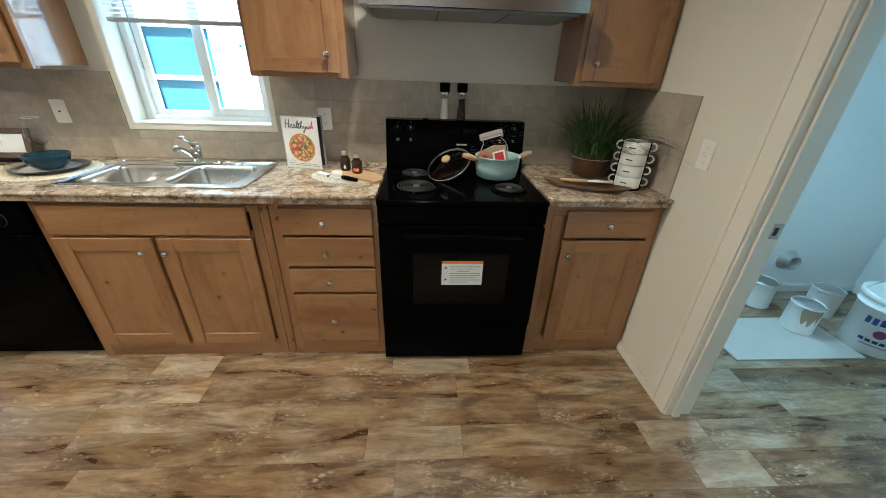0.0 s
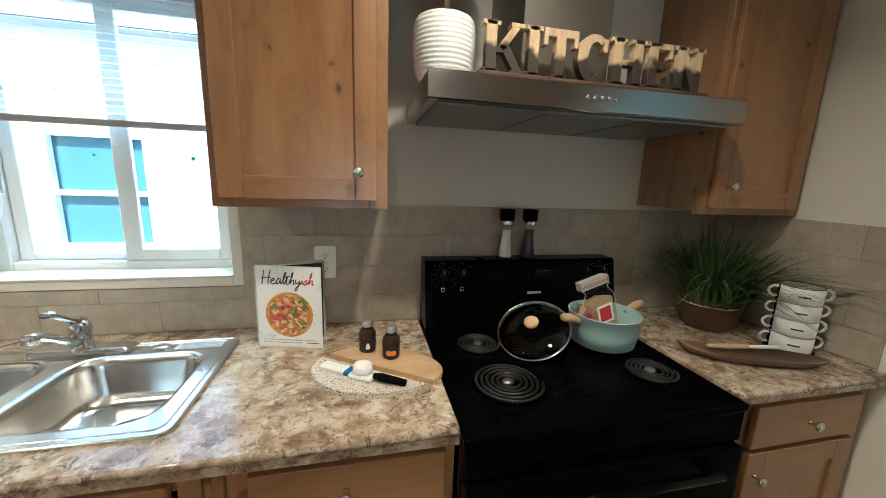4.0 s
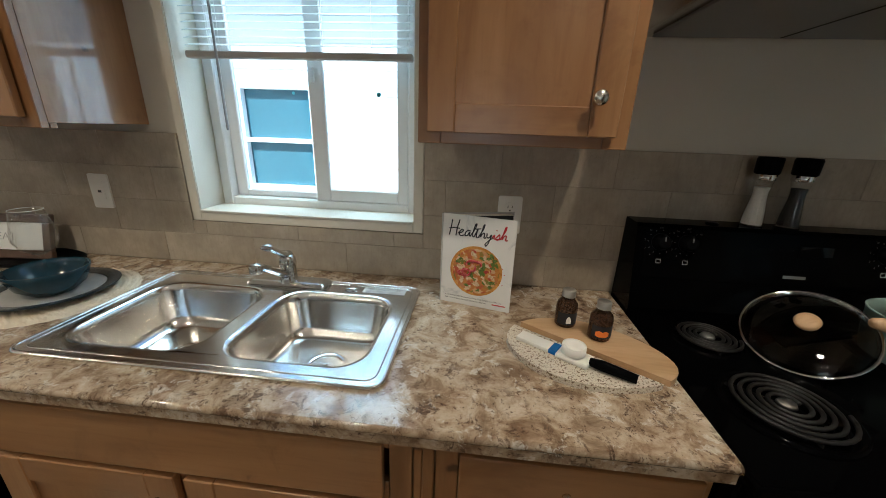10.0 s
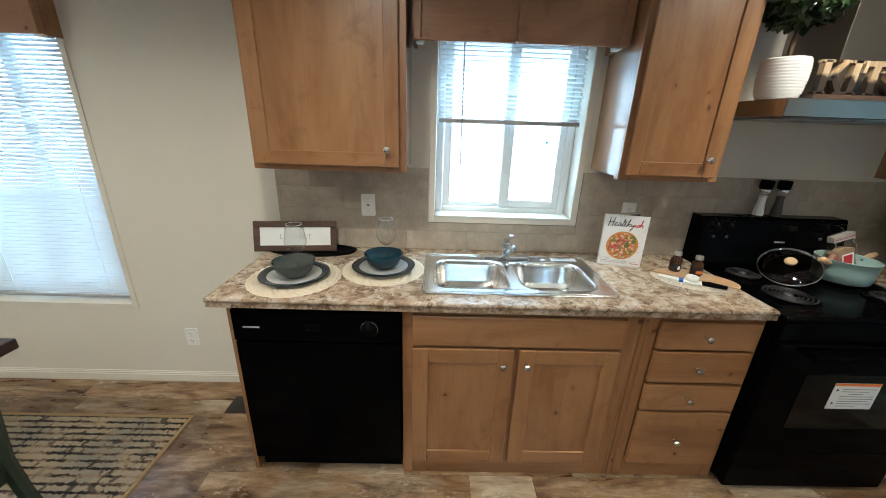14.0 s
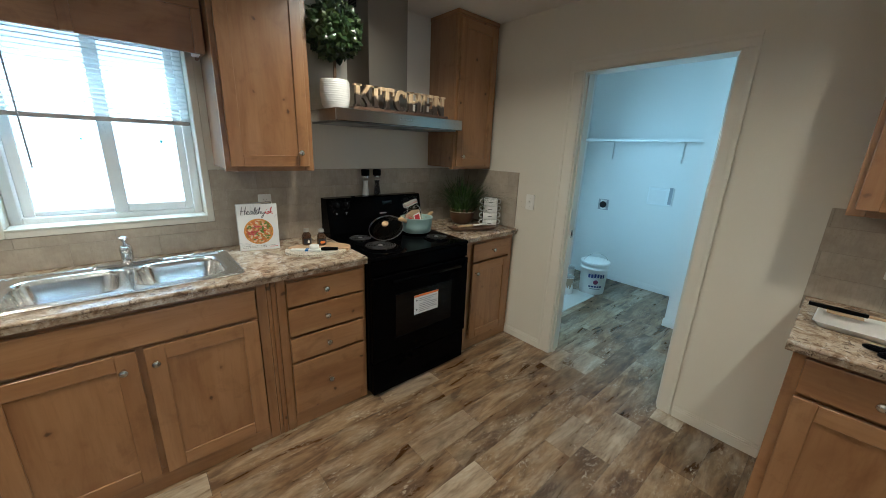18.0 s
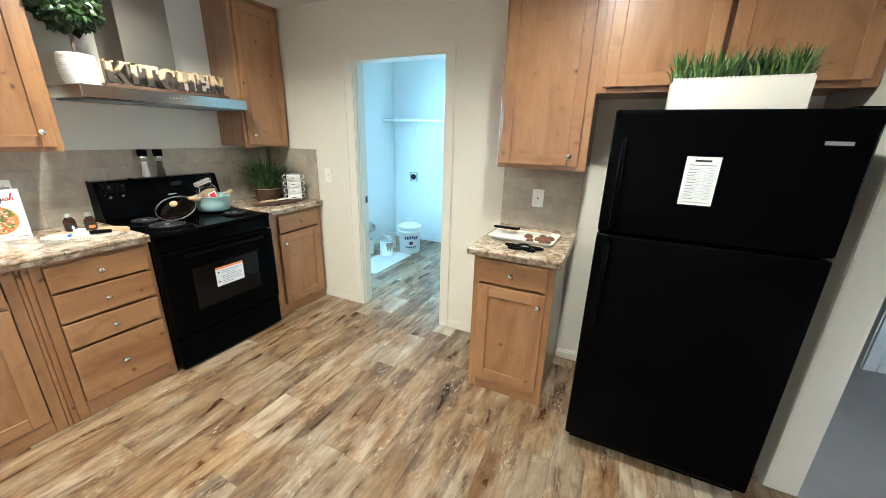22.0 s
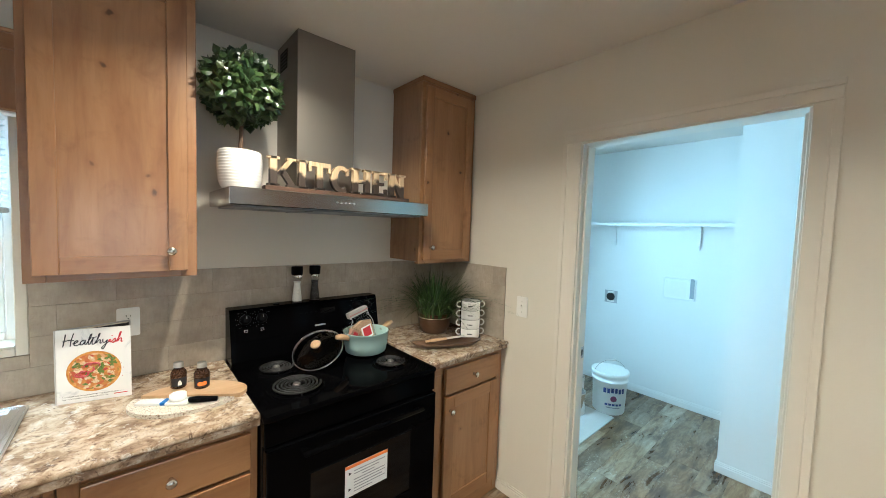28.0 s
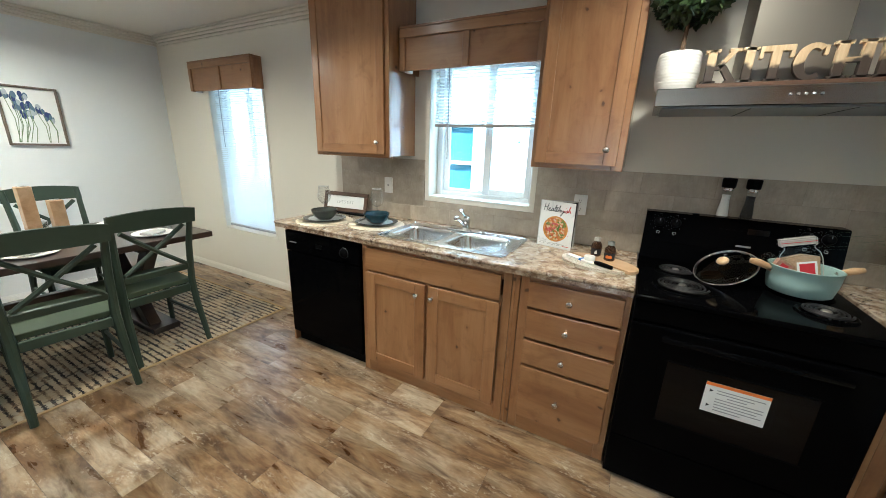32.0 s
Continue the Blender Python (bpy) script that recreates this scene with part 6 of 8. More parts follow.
for b in ((-0.205, 0.205, -0.008, 0.010, 0.0, 0.030), (-0.205, 0.205, -0.008, 0.010, 0.125, 0.155), (-0.205, -0.175, -0.008, 0.010, 0.0302, 0.1248), (0.175, 0.205, -0.008, 0.010, 0.0302, 0.1248)):
    part("frame_bar", moved(box(*b, 0.003), SM), wood_frame, sign)
pl = part("panel", moved(box(-0.1748, 0.1748, 0.0, 0.006, 0.0302, 0.1248), SM), paper, sign, "white panel with letters")
part("wording", text_bm("LET'S EAT", 0.037, SM @ at_south(0.0, -0.0006, 0.064), 0.0004, 0, -0.0008, "CENTER"), print_grey, pl, "thin grey letters")
solid("serving_tray", moved(lathe([(0, 0.004), (0.155, 0.004), (0.168, 0.014), (0.172, 0.014), (0.160, 0.0), (0, 0.0)], (0, 0, 0), 40), Matrix.Translation((-2.120, 3.605, 0.9253)) @ Matrix.Diagonal((1.35, 0.52, 1, 1))), black_satin, "long black serving dish under the framed sign", "dish", (-2.120, 3.605, 0.9253), smooth=True)

# ---- on the stove ----
pot = thing("saucepan", "mint green saucepan with wooden side handles on the stove", "saucepan", (0.470, 3.393, 0.934))
part("body", lathe([(0, 0.0), (0.092, 0.0), (0.102, 0.006), (0.110, 0.05), (0.114, 0.105), (0.1165, 0.107), (0.113, 0.109), (0.110, 0.105), (0.106, 0.05), (0.098, 0.010), (0.088, 0.006), (0, 0.006)], (0.470, 3.393, 0.934), 48), mint, pot, "", True)
for s, a in ((1, 14), (-1, 194)):
    ca, sa = math.cos(radians(a)), math.sin(radians(a))
    h = part("handle", tube([(0.470 + ca * 0.112, 3.393 + sa * 0.112, 1.022), (0.470 + ca * 0.130, 3.393 + sa * 0.130, 1.030), (0.470 + ca * 0.162, 3.393 + sa * 0.162, 1.042), (0.470 + ca * 0.190, 3.393 + sa * 0.190, 1.048)], [0.007, 0.013, 0.015, 0.011], 12), wood_light, pot, "pale wooden handle", True)
    part("ferrule", tube([(0.470 + ca * 0.108, 3.393 + sa * 0.108, 1.020), (0.470 + ca * 0.118, 3.393 + sa * 0.118, 1.025)], 0.009, 10), nickel, h)
LM = Matrix.Translation((0.219, 3.407, 0.986)) @ Matrix.Rotation(radians(41), 4, "Z") @ Matrix.Rotation(radians(-34), 4, "Y") @ Matrix.Scale(1.08, 4)
lid = thing("pot_lid", "glass pot lid with a wooden knob leaning on the saucepan", "pot lid", (0.219, 3.407, 0.92))
part("glass_disc", moved(lathe([(0, 0.018), (0.05, 0.015), (0.085, 0.008), (0.106, 0.0), (0.106, -0.003), (0.085, 0.005), (0.05, 0.012), (0, 0.015)], (0, 0, 0), 48), LM), smoked_glass, lid, "", True)
part("rim", moved(tube([(0.108 * math.cos(k * math.pi / 24), 0.108 * math.sin(k * math.pi / 24), -0.001) for k in range(48)], 0.0035, 8, True), LM), chrome, lid, "polished steel rim", True)
part("knob", moved(lathe([(0.008, 0.017), (0.009, 0.024), (0.020, 0.029), (0.022, 0.036), (0.018, 0.042), (0, 0.043)], (0, 0, 0), 24), LM), wood_light, lid, "round wooden knob", True)
bag_m = thin_glass("clear_plastic_bag", (0.93, 0.92, 0.90), 0.16, 0.4)
seam_m = plain("milky_seam", (0.55, 0.53, 0.50), 0.3)
tea_m = plain("brown_dry_mix", (0.46, 0.32, 0.20), 0.9, 0, 0.4, 120)
JM = Matrix.Translation((0.480, 3.405, 0.948)) @ Matrix.Rotation(radians(8), 4, "Z") @ Matrix.Rotation(radians(-8), 4, "X") @ Matrix.Rotation(radians(-14), 4, "Y") @ Matrix.Diagonal((1.35, 1.0, 1.28, 1.0))
jar = thing("jar_bag", "clear jar-shaped bag of dry mix standing in the saucepan", "food bag", (0.46, 3.42, 0.941))


def jar_shape(shrink):
    out2 = []
    for w, z in ((0.044, 0.0), (0.050, 0.012), (0.052, 0.095), (0.047, 0.115), (0.036, 0.128), (0.036, 0.136), (0.043, 0.140), (0.043, 0.160), (0.036, 0.166)):
        out2.append((w - shrink, z))
    return [(w, z) for w, z in out2] + [(-w, z) for w, z in reversed(out2)]


part("bag", moved(prism(jar_shape(0.0), -0.017, 0.017), JM @ FACE_SOUTH), bag_m, jar)
part("contents", moved(prism([(-0.044, 0.006), (0.044, 0.006), (0.048, 0.098), (0.01, 0.110), (-0.048, 0.100)], -0.012, 0.012), JM @ FACE_SOUTH), tea_m, jar, "brown dry mix")
tag = part("label", moved(box(-0.010, 0.038, 0.036, 0.086, 0.0175, 0.0182), JM @ FACE_SOUTH), paper, jar, "white label with a red square")
part("label_mark", moved(box(-0.004, 0.032, 0.042, 0.080, 0.0183, 0.0187), JM @ FACE_SOUTH), print_red, tag)
part("zip_band", moved(prism([(-0.041, 0.1405), (0.041, 0.1405), (0.041, 0.1625), (-0.041, 0.1625)], -0.013, 0.0155), JM @ FACE_SOUTH), plain("frosted_film", (0.52, 0.50, 0.47), 0.35, 0, 0.25, 60), jar, "frosted screw-top band")
for z in (0.142, 0.150, 0.158):
    part("thread_line", moved(tube([(-0.043, z, 0.018), (0.043, z, 0.018)], 0.0011, 5), JM @ FACE_SOUTH), seam_m if z != 0.150 else print_red, jar)
part("seam", moved(tube([(w, z, 0.0172) for w, z in jar_shape(0.0)], 0.0010, 6, True), JM @ FACE_SOUTH), seam_m, jar, "milky welded seam")
JM2 = Matrix.Translation((0.425, 3.40, 1.005)) @ Matrix.Rotation(radians(22), 4, "Z") @ Matrix.Rotation(radians(-62), 4, "Y")
bag2 = thing("jar_bag", "pinkish jar-shaped bag lying over the saucepan rim", "food bag", (0.41, 3.40, 0.945))
part("bag", moved(prism([(w * 0.7, z * 0.75) for w, z in jar_shape(0.0)], -0.012, 0.012), JM2 @ FACE_SOUTH), bag_m, bag2)
part("contents", moved(prism([(-0.028, 0.004), (0.028, 0.004), (0.030, 0.07), (-0.030, 0.072)], -0.009, 0.009), JM2 @ FACE_SOUTH), plain("pink_dry_mix", (0.5, 0.27, 0.2), 0.9, 0, 0.4, 120), bag2, "pinkish dry mix")
part("label", moved(box(-0.016, 0.020, 0.024, 0.056, 0.0125, 0.0131), JM2 @ FACE_SOUTH), print_red, bag2, "red label")


def shaker_mill(x, label, glass_in):
    m = thing("pepper_mill", label, "pepper mill", (x, 3.645, 1.177), group="salt and pepper mills")
    body = part("body", lathe([(0, 0), (0.026, 0), (0.027, 0.006), (0.025, 0.03), (0.0185, 0.075), (0.018, 0.095), (0.021, 0.118), (0.0225, 0.128), (0, 0.128)], (x, 3.645, 1.177), 32), clear_glass, m, "", True)
    part("contents", lathe([(0, 0.004), (0.0235, 0.004), (0.022, 0.032), (0.0165, 0.075), (0.016, 0.094), (0.018, 0.105), (0, 0.106)], (x, 3.645, 1.177), 24), glass_in, body)
    part("collar", lathe([(0.0235, 0.124), (0.0245, 0.126), (0.0245, 0.139), (0.023, 0.141)], (x, 3.645, 1.177), 32), chrome, m, "shiny steel collar", True)
    part("cap", lathe([(0.026, 0.140), (0.028, 0.143), (0.029, 0.178), (0.027, 0.184), (0, 0.185)], (x, 3.645, 1.177), 32), black_satin, m, "black grinder cap", True)


shaker_mill(0.203, "tall salt mill with black cap on the stove's back panel", plain("white_salt", (0.8, 0.78, 0.75), 0.8, 0, 0.1, 300))
shaker_mill(0.296, "tall pepper mill with black cap on the stove's back panel", plain("black_pepper", (0.025, 0.02, 0.018), 0.8, 0, 0.5, 300))

# ---- on the hood ----
hz = 1.7125
top_pot = thing("topiary", "round boxwood topiary in a ribbed white pot on the hood", "topiary", (-0.112, 3.40, hz))
bm = bmesh.new()
steps, rings = 88, []
prof = [(0.060, 0.0), (0.066, 0.004), (0.074, 0.03), (0.0785, 0.07), (0.0785, 0.11), (0.075, 0.146), (0.072, 0.150), (0.069, 0.147), (0.069, 0.135), (0.0, 0.135)]
fine_prof = []
for (r0, z0), (r1, z1) in zip(prof[1:5], prof[2:6]):
    rows = max(1, round((z1 - z0) / 0.0028))
    for k in range(rows):
        fine_prof.append((r0 + (r1 - r0) * k / rows, z0 + (z1 - z0) * k / rows))
for r, z in [prof[0]] + fine_prof + prof[5:9]:
    ring = []
    for k in range(steps):
        bulge = 0.0042 * (0.5 + 0.5 * math.cos(math.pi * k)) * (0.5 + 0.5 * math.cos(z / 0.0028 * math.pi / 2)) * (1 if 0.01 < z < 0.145 else 0)
        ring.append(bm.verts.new((-0.112 + (r + bulge) * math.cos(2 * math.pi * k / steps), 3.40 + (r + bulge) * math.sin(2 * math.pi * k / steps), hz + z)))
    rings.append(ring)
for a, b in zip(rings, rings[1:]):
    for k in range(steps):
        bm.faces.new((a[k], a[(k + 1) % steps], b[(k + 1) % steps], b[k]))
bm.faces.new(list(reversed(rings[0])))
part("planter", bm, ceramic, top_pot, "white planter with a knobbed woven relief", True)
part("soil", lathe([(0, 0.136), (0.0685, 0.134)], (-0.112, 3.40, hz), 24), soil, top_pot)
part("stem", tube([(-0.112, 3.40, hz + 0.13), (-0.109, 3.402, hz + 0.19), (-0.106, 3.40, hz + 0.27)], [0.009, 0.008, 0.007], 8), bark_brown, top_pot)
part("stem", tube([(-0.104, 3.405, hz + 0.13), (-0.107, 3.398, hz + 0.2), (-0.103, 3.403, hz + 0.27)], [0.006, 0.006, 0.005], 8), bark_brown, top_pot)


def leaf_ball(center, radius, count, size, rng):
    bm = bmesh.new()
    c = Vector(center)
    for k in range(count):
        zz = 1 - 2 * (k + 0.5) / count
        a = k * 2.399963
        way = Vector((math.sqrt(1 - zz * zz) * math.cos(a), math.sqrt(1 - zz * zz) * math.sin(a), zz))
        way = (way + Vector((rng.gauss(0, 0.12), rng.gauss(0, 0.12), rng.gauss(0, 0.12)))).normalized()
        p = c + way * radius * rng.uniform(0.80, 1.0)
        side = way.orthogonal().normalized()
        side.rotate(Matrix.Rotation(rng.uniform(0, 6.28), 3, way))
        up = (way * rng.uniform(0.3, 1.0) + way.cross(side) * rng.uniform(0.5, 1.0)).normalized()
        s = size * rng.uniform(0.7, 1.2)
        nrm = up.cross(side).normalized()
        v = [p - up * s * 0.1, p + side * s * 0.42 + up * s * 0.45 + nrm * s * 0.12, p + up * s * 1.0 + nrm * s * 0.05, p - side * s * 0.42 + up * s * 0.45 + nrm * s * 0.12, p + up * s * 0.5 - nrm * s * 0.05]
        v = [bm.verts.new(q) for q in v]
        bm.faces.new((v[0], v[1], v[4]))
        bm.faces.new((v[1], v[2], v[4]))
        bm.faces.new((v[2], v[3], v[4]))
        bm.faces.new((v[3], v[0], v[4]))
    return bm


leaf_m, leaf_nt, leaf_b = new_mat("boxwood_leaf", 0.28)
geo = leaf_nt.nodes.new("ShaderNodeNewGeometry")
leaf_nt.links.new(ramp(leaf_nt, geo.outputs["Random Per Island"], [(0.0, (0.012, 0.026, 0.008)), (0.5, (0.028, 0.058, 0.018)), (0.85, (0.062, 0.102, 0.036)), (1.0, (0.12, 0.16, 0.07))]), leaf_b.inputs["Base Color"])
rng = random.Random(11)
crown_p = part("crown", leaf_ball((-0.104, 3.40, 2.108), 0.140, 760, 0.037, rng), leaf_m, top_pot, "dense ball of small green leaves")
part("crown_core", lathe([(0.118 * math.sin(math.pi * k / 14), -0.118 * math.cos(math.pi * k / 14)) for k in range(15)], (-0.104, 3.40, 2.108), 24), leaf_green, crown_p)

# lettered sign: slab letters, tan above and dark below a ragged line
dip_m, dip_nt, dip_b = new_mat("two_tone_letter_wood", 0.55)
tc = dip_nt.nodes.new("ShaderNodeTexCoord")
sx = dip_nt.nodes.new("ShaderNodeSeparateXYZ")
dip_nt.links.new(tc.outputs["Object"], sx.inputs[0])
wob = noise_fac(dip_nt, coords(dip_nt, (1, 1, 1), 0), 14, 3)
addm = dip_nt.nodes.new("ShaderNodeMath")
addm.operation = "MULTIPLY_ADD"
addm.inputs[1].default_value = 0.10
dip_nt.links.new(wob, addm.inputs[0])
dip_nt.links.new(sx.outputs[2], addm.inputs[2])
gr = noise_fac(dip_nt, coords(dip_nt, (60, 60, 6), 0), 1.0, 4)
tan_col = ramp(dip_nt, gr, [(0.3, (0.42, 0.28, 0.15)), (0.7, (0.66, 0.50, 0.32))])
dip_nt.links.new(mix(dip_nt, ramp(dip_nt, addm.outputs[0], [(0.126, (1, 1, 1)), (0.14, (0, 0, 0))]), tan_col, (0.045, 0.030, 0.022)), dip_b.inputs["Base Color"])
letters = thing("letter_sign", "wooden letter sign with a darker lower half on the hood", "sign", (0.315, 3.345, hz))
part("base", box(-0.040, 0.668, 3.318, 3.372, hz, hz + 0.020, 0.002), wood_frame, letters, "dark wooden base")
LH, LT = 0.122, 0.024
LZ = hz + 0.0201


def letter(ch, x, w):
    st = 0.028
    bm = bmesh.new()
    y0, y1 = 3.345 - LT / 2, 3.345 + LT / 2

    def bar(a, b, z0, z1):
        add_box(bm, x + a, x + b, y0, y1, LZ + z0, LZ + z1, 0.0012)

    def slant(xa, za, xb, zb, t):
        add_prism(bm, [(xa, za), (xa + t, za), (xb + t, zb), (xb, zb)], -LT / 2 + 0.0004, LT / 2 - 0.0004, Matrix.Translation((x, 3.345, LZ)) @ FACE_SOUTH)

    def serif(a, b):
        bar(a - 0.010, b + 0.010, 0, 0.011)
        bar(a - 0.010, b + 0.010, LH - 0.011, LH)
    if ch in "KIHEN":
        bar(0.010, 0.010 + st, 0.0, LH)
        serif(0.010, 0.010 + st)
    if ch == "K":
        slant(0.034, 0.050, w - 0.030, LH - 0.002, 0.022)
        slant(0.046, 0.066, w - 0.026, 0.002, 0.026)
        bar(w - 0.040, w + 0.002, 0, 0.011)
        bar(w - 0.040, w - 0.002, LH - 0.011, LH)
    elif ch == "T":
        bar(w / 2 - st / 2, w / 2 + st / 2, 0, LH - 0.018)
        bar(0.0, w, LH - 0.020, LH)
        bar(0.0, 0.012, LH - 0.042, LH - 0.019)
        bar(w - 0.012, w, LH - 0.042, LH - 0.019)
        bar(w / 2 - st / 2 - 0.010, w / 2 + st / 2 + 0.010, 0, 0.011)
    elif ch == "C":
        out3, inn = [], []
        for k in range(19):
            a = radians(52 + 256 * k / 18)
            out3.append((w / 2 + w / 2 * math.cos(a), LH / 2 + LH / 2 * math.sin(a)))
            inn.append((w / 2 + 0.004 + (w / 2 - 0.026) * math.cos(a), LH / 2 + (LH / 2 - 0.018) * math.sin(a)))
        add_prism(bm, out3 + list(reversed(inn)), -LT / 2, LT / 2, Matrix.Translation((x, 3.345, LZ)) @ FACE_SOUTH)
        bar(w - 0.022, w - 0.010, LH - 0.042, LH - 0.010)
    elif ch == "H":
        bar(w - 0.010 - st, w - 0.010, 0, LH)
        serif(w - 0.010 - st, w - 0.010)
        bar(0.036, w - 0.036, LH / 2 - 0.008, LH / 2 + 0.008)
    elif ch == "E":
        bar(0.036, w - 0.004, 0, 0.016)
        bar(0.036, w - 0.004, LH - 0.016, LH)
        bar(0.036, w - 0.022, LH / 2 - 0.008, LH / 2 + 0.008)
        bar(w - 0.014, w - 0.003, 0.012, 0.038)
        bar(w - 0.014, w - 0.003, LH - 0.038, LH - 0.012)
    elif ch == "N":
        bar(w - 0.030, w - 0.010, 0, LH)
        bar(w - 0.040, w, LH - 0.011, LH)
        slant(0.012, LH - 0.001, w - 0.034, 0.001, 0.026)
    bmesh.ops.recalc_face_normals(bm, faces=bm.faces)
    part("letter", bm, dip_m, letters, "letter " + ch)


lx = -0.028
for ch, w in (("K", 0.115), ("I", 0.050), ("T", 0.100), ("C", 0.098), ("H", 0.112), ("E", 0.090), ("N", 0.108)):
    letter(ch, lx, w)
    lx += w + 0.0015


# ---- right worktop ----
def blades(center, count, spread, height, width, rng, droop=0.6, reach=(9.0, 9.0)):
    bm = bmesh.new()
    for k in range(count):
        a = rng.uniform(0, 2 * math.pi)
        r0 = rng.uniform(0, spread * 0.25)
        lean = rng.uniform(0.08, 1.0)
        h = height * rng.uniform(0.55, 1.0)
        p0 = Vector(center) + Vector((r0 * math.cos(a), r0 * math.sin(a), 0))
        out4 = Vector((math.cos(a), math.sin(a), 0))
        side = Vector((-math.sin(a), math.cos(a), 0)) * width * rng.uniform(0.6, 1.2)
        last = None
        for s in range(6):
            u = s / 5
            p = p0 + out4 * (spread * lean * u ** 1.6) + Vector((0, 0, h * (u - droop * lean * 0.55 * u ** 2.6)))
            p.x, p.y = min(p.x, reach[0]), min(p.y, reach[1])
            wd = (1 - u) ** 0.7 + 0.05
            pair = (bm.verts.new(p - side * wd), bm.verts.new(p + side * wd))
            if last:
                bm.faces.new((last[0], last[1], pair[1], pair[0]))
            last = pair
    return bm


blade_m, blade_nt, blade_b = new_mat("grass_blade", 0.45)
geo = blade_nt.nodes.new("ShaderNodeNewGeometry")
blade_nt.links.new(ramp(blade_nt, geo.outputs["Random Per Island"], [(0.0, (0.014, 0.040, 0.008)), (0.5, (0.045, 0.105, 0.020)), (0.8, (0.11, 0.19, 0.045)), (1.0, (0.24, 0.30, 0.10))]), blade_b.inputs["Base Color"])
dark_blade_m, dark_nt, dark_b = new_mat("dark_grass_blade", 0.5)
dark_geo = dark_nt.nodes.new("ShaderNodeNewGeometry")
dark_nt.links.new(ramp(dark_nt, dark_geo.outputs["Random Per Island"], [(0.0, (0.012, 0.034, 0.008)), (0.6, (0.032, 0.082, 0.016)), (1.0, (0.085, 0.150, 0.036))]), dark_b.inputs["Base Color"])
pp = thing("potted_grass", "potted artificial grass plant in a brown glazed pot", "potted plant", (1.005, 3.475, 0.9255))
part("pot", lathe([(0, 0), (0.070, 0), (0.079, 0.007), (0.097, 0.046), (0.103, 0.08), (0.100, 0.100), (0.103, 0.107), (0.103, 0.124), (0.094, 0.126), (0.091, 0.110), (0, 0.108)], (1.005, 3.475, 0.9255), 40), copper_pot, pp, "brown glazed pot with a banded rim", True)
part("cord", tube([(1.005 + 0.1025 * math.cos(j * math.pi / 20), 3.475 + 0.1025 * math.sin(j * math.pi / 20), 0.9255 + 0.101) for j in range(40)], 0.0028, 6, True), woven_cream, pp, "cream cord round the pot", True)
part("soil", lathe([(0, 0.114), (0.090, 0.112)], (1.005, 3.475, 0.9255), 24), soil, pp)
rng = random.Random(21)
part("foliage", blades((1.005, 3.470, 1.030), 400, 0.46, 0.36, 0.0042, rng, 1.25, (EAST - 0.012, 3.684)), dark_blade_m, pp, "long thin green blades")
CX, CY = 1.105, 3.255
for k in range(4):
    cup = thing("enamel_mug", "white enamel two-handled mug in a stack of four", "mug", (CX, CY, 0.9325 + 0.0555 * k), group="stacked mugs")
    z = 0.9325 + 0.0555 * k
    part("body", lathe([(0, 0.0), (0.0565, 0.0), (0.0580, 0.003), (0.0585, 0.0530), (0.056, 0.0530), (0.055, 0.006), (0, 0.005)], (CX, CY, z), 40), ceramic, cup, "", True)
    part("rim", tube([(CX + 0.0573 * math.cos(j * math.pi / 20), CY + 0.0573 * math.sin(j * math.pi / 20), z + 0.0537) for j in range(40)], 0.0012, 8, True), black_gloss if k == 3 else plain("grey_mug_rim", (0.30, 0.30, 0.29), 0.3), cup, "thin dark rim", True)
    for s in (1, -1):
        ax = Vector((0.86 * s, -0.51 * s, 0))
        c0 = Vector((CX, CY, z + 0.0265))
        part("handle_strip", tube([c0 + ax * 0.0600 + Vector((0, 0, -0.025)), c0 + ax * 0.0600 + Vector((0, 0, 0.025))], 0.0042, 8), black_satin, cup, "black strip behind the handle")
        part("handle", tube([c0 + ax * 0.062 + Vector((0, 0, 0.019)), c0 + ax * 0.073 + Vector((0, 0, 0.021)), c0 + ax * 0.083 + Vector((0, 0, 0.014)), c0 + ax * 0.087 + Vector((0, 0, 0.003)), c0 + ax * 0.083 + Vector((0, 0, -0.008)), c0 + ax * 0.073 + Vector((0, 0, -0.015)), c0 + ax * 0.062 + Vector((0, 0, -0.013))], 0.0042, 10), ceramic, cup, "white loop handle", True)
    bm = bmesh.new()
    lo, hi = [], []
    for j in range(6):
        a = radians(-152 + 30 * j / 5)
        lo.append(bm.verts.new((CX + 0.0592 * math.cos(a), CY + 0.0592 * math.sin(a), z + 0.0235)))
        hi.append(bm.verts.new((CX + 0.0592 * math.cos(a), CY + 0.0592 * math.sin(a), z + 0.0285)))
    for j in range(5):
        bm.faces.new((lo[j], lo[j + 1], hi[j + 1], hi[j]))
    part("wording", bm, print_black, cup)
coaster = solid("coaster", lathe([(0, 0), (0.066, 0), (0.067, 0.003), (0.066, 0.0065), (0, 0.0065)], (CX, CY, 0.9255), 36), black_satin, "round black coaster under the stacked mugs", "coaster", (CX, CY, 0.9255))
dish = thing("wooden_dish", "long dark carved wooden dish on the worktop", "dish", (0.872, 3.21, 0.9255))
bm = bmesh.new()
rings = []
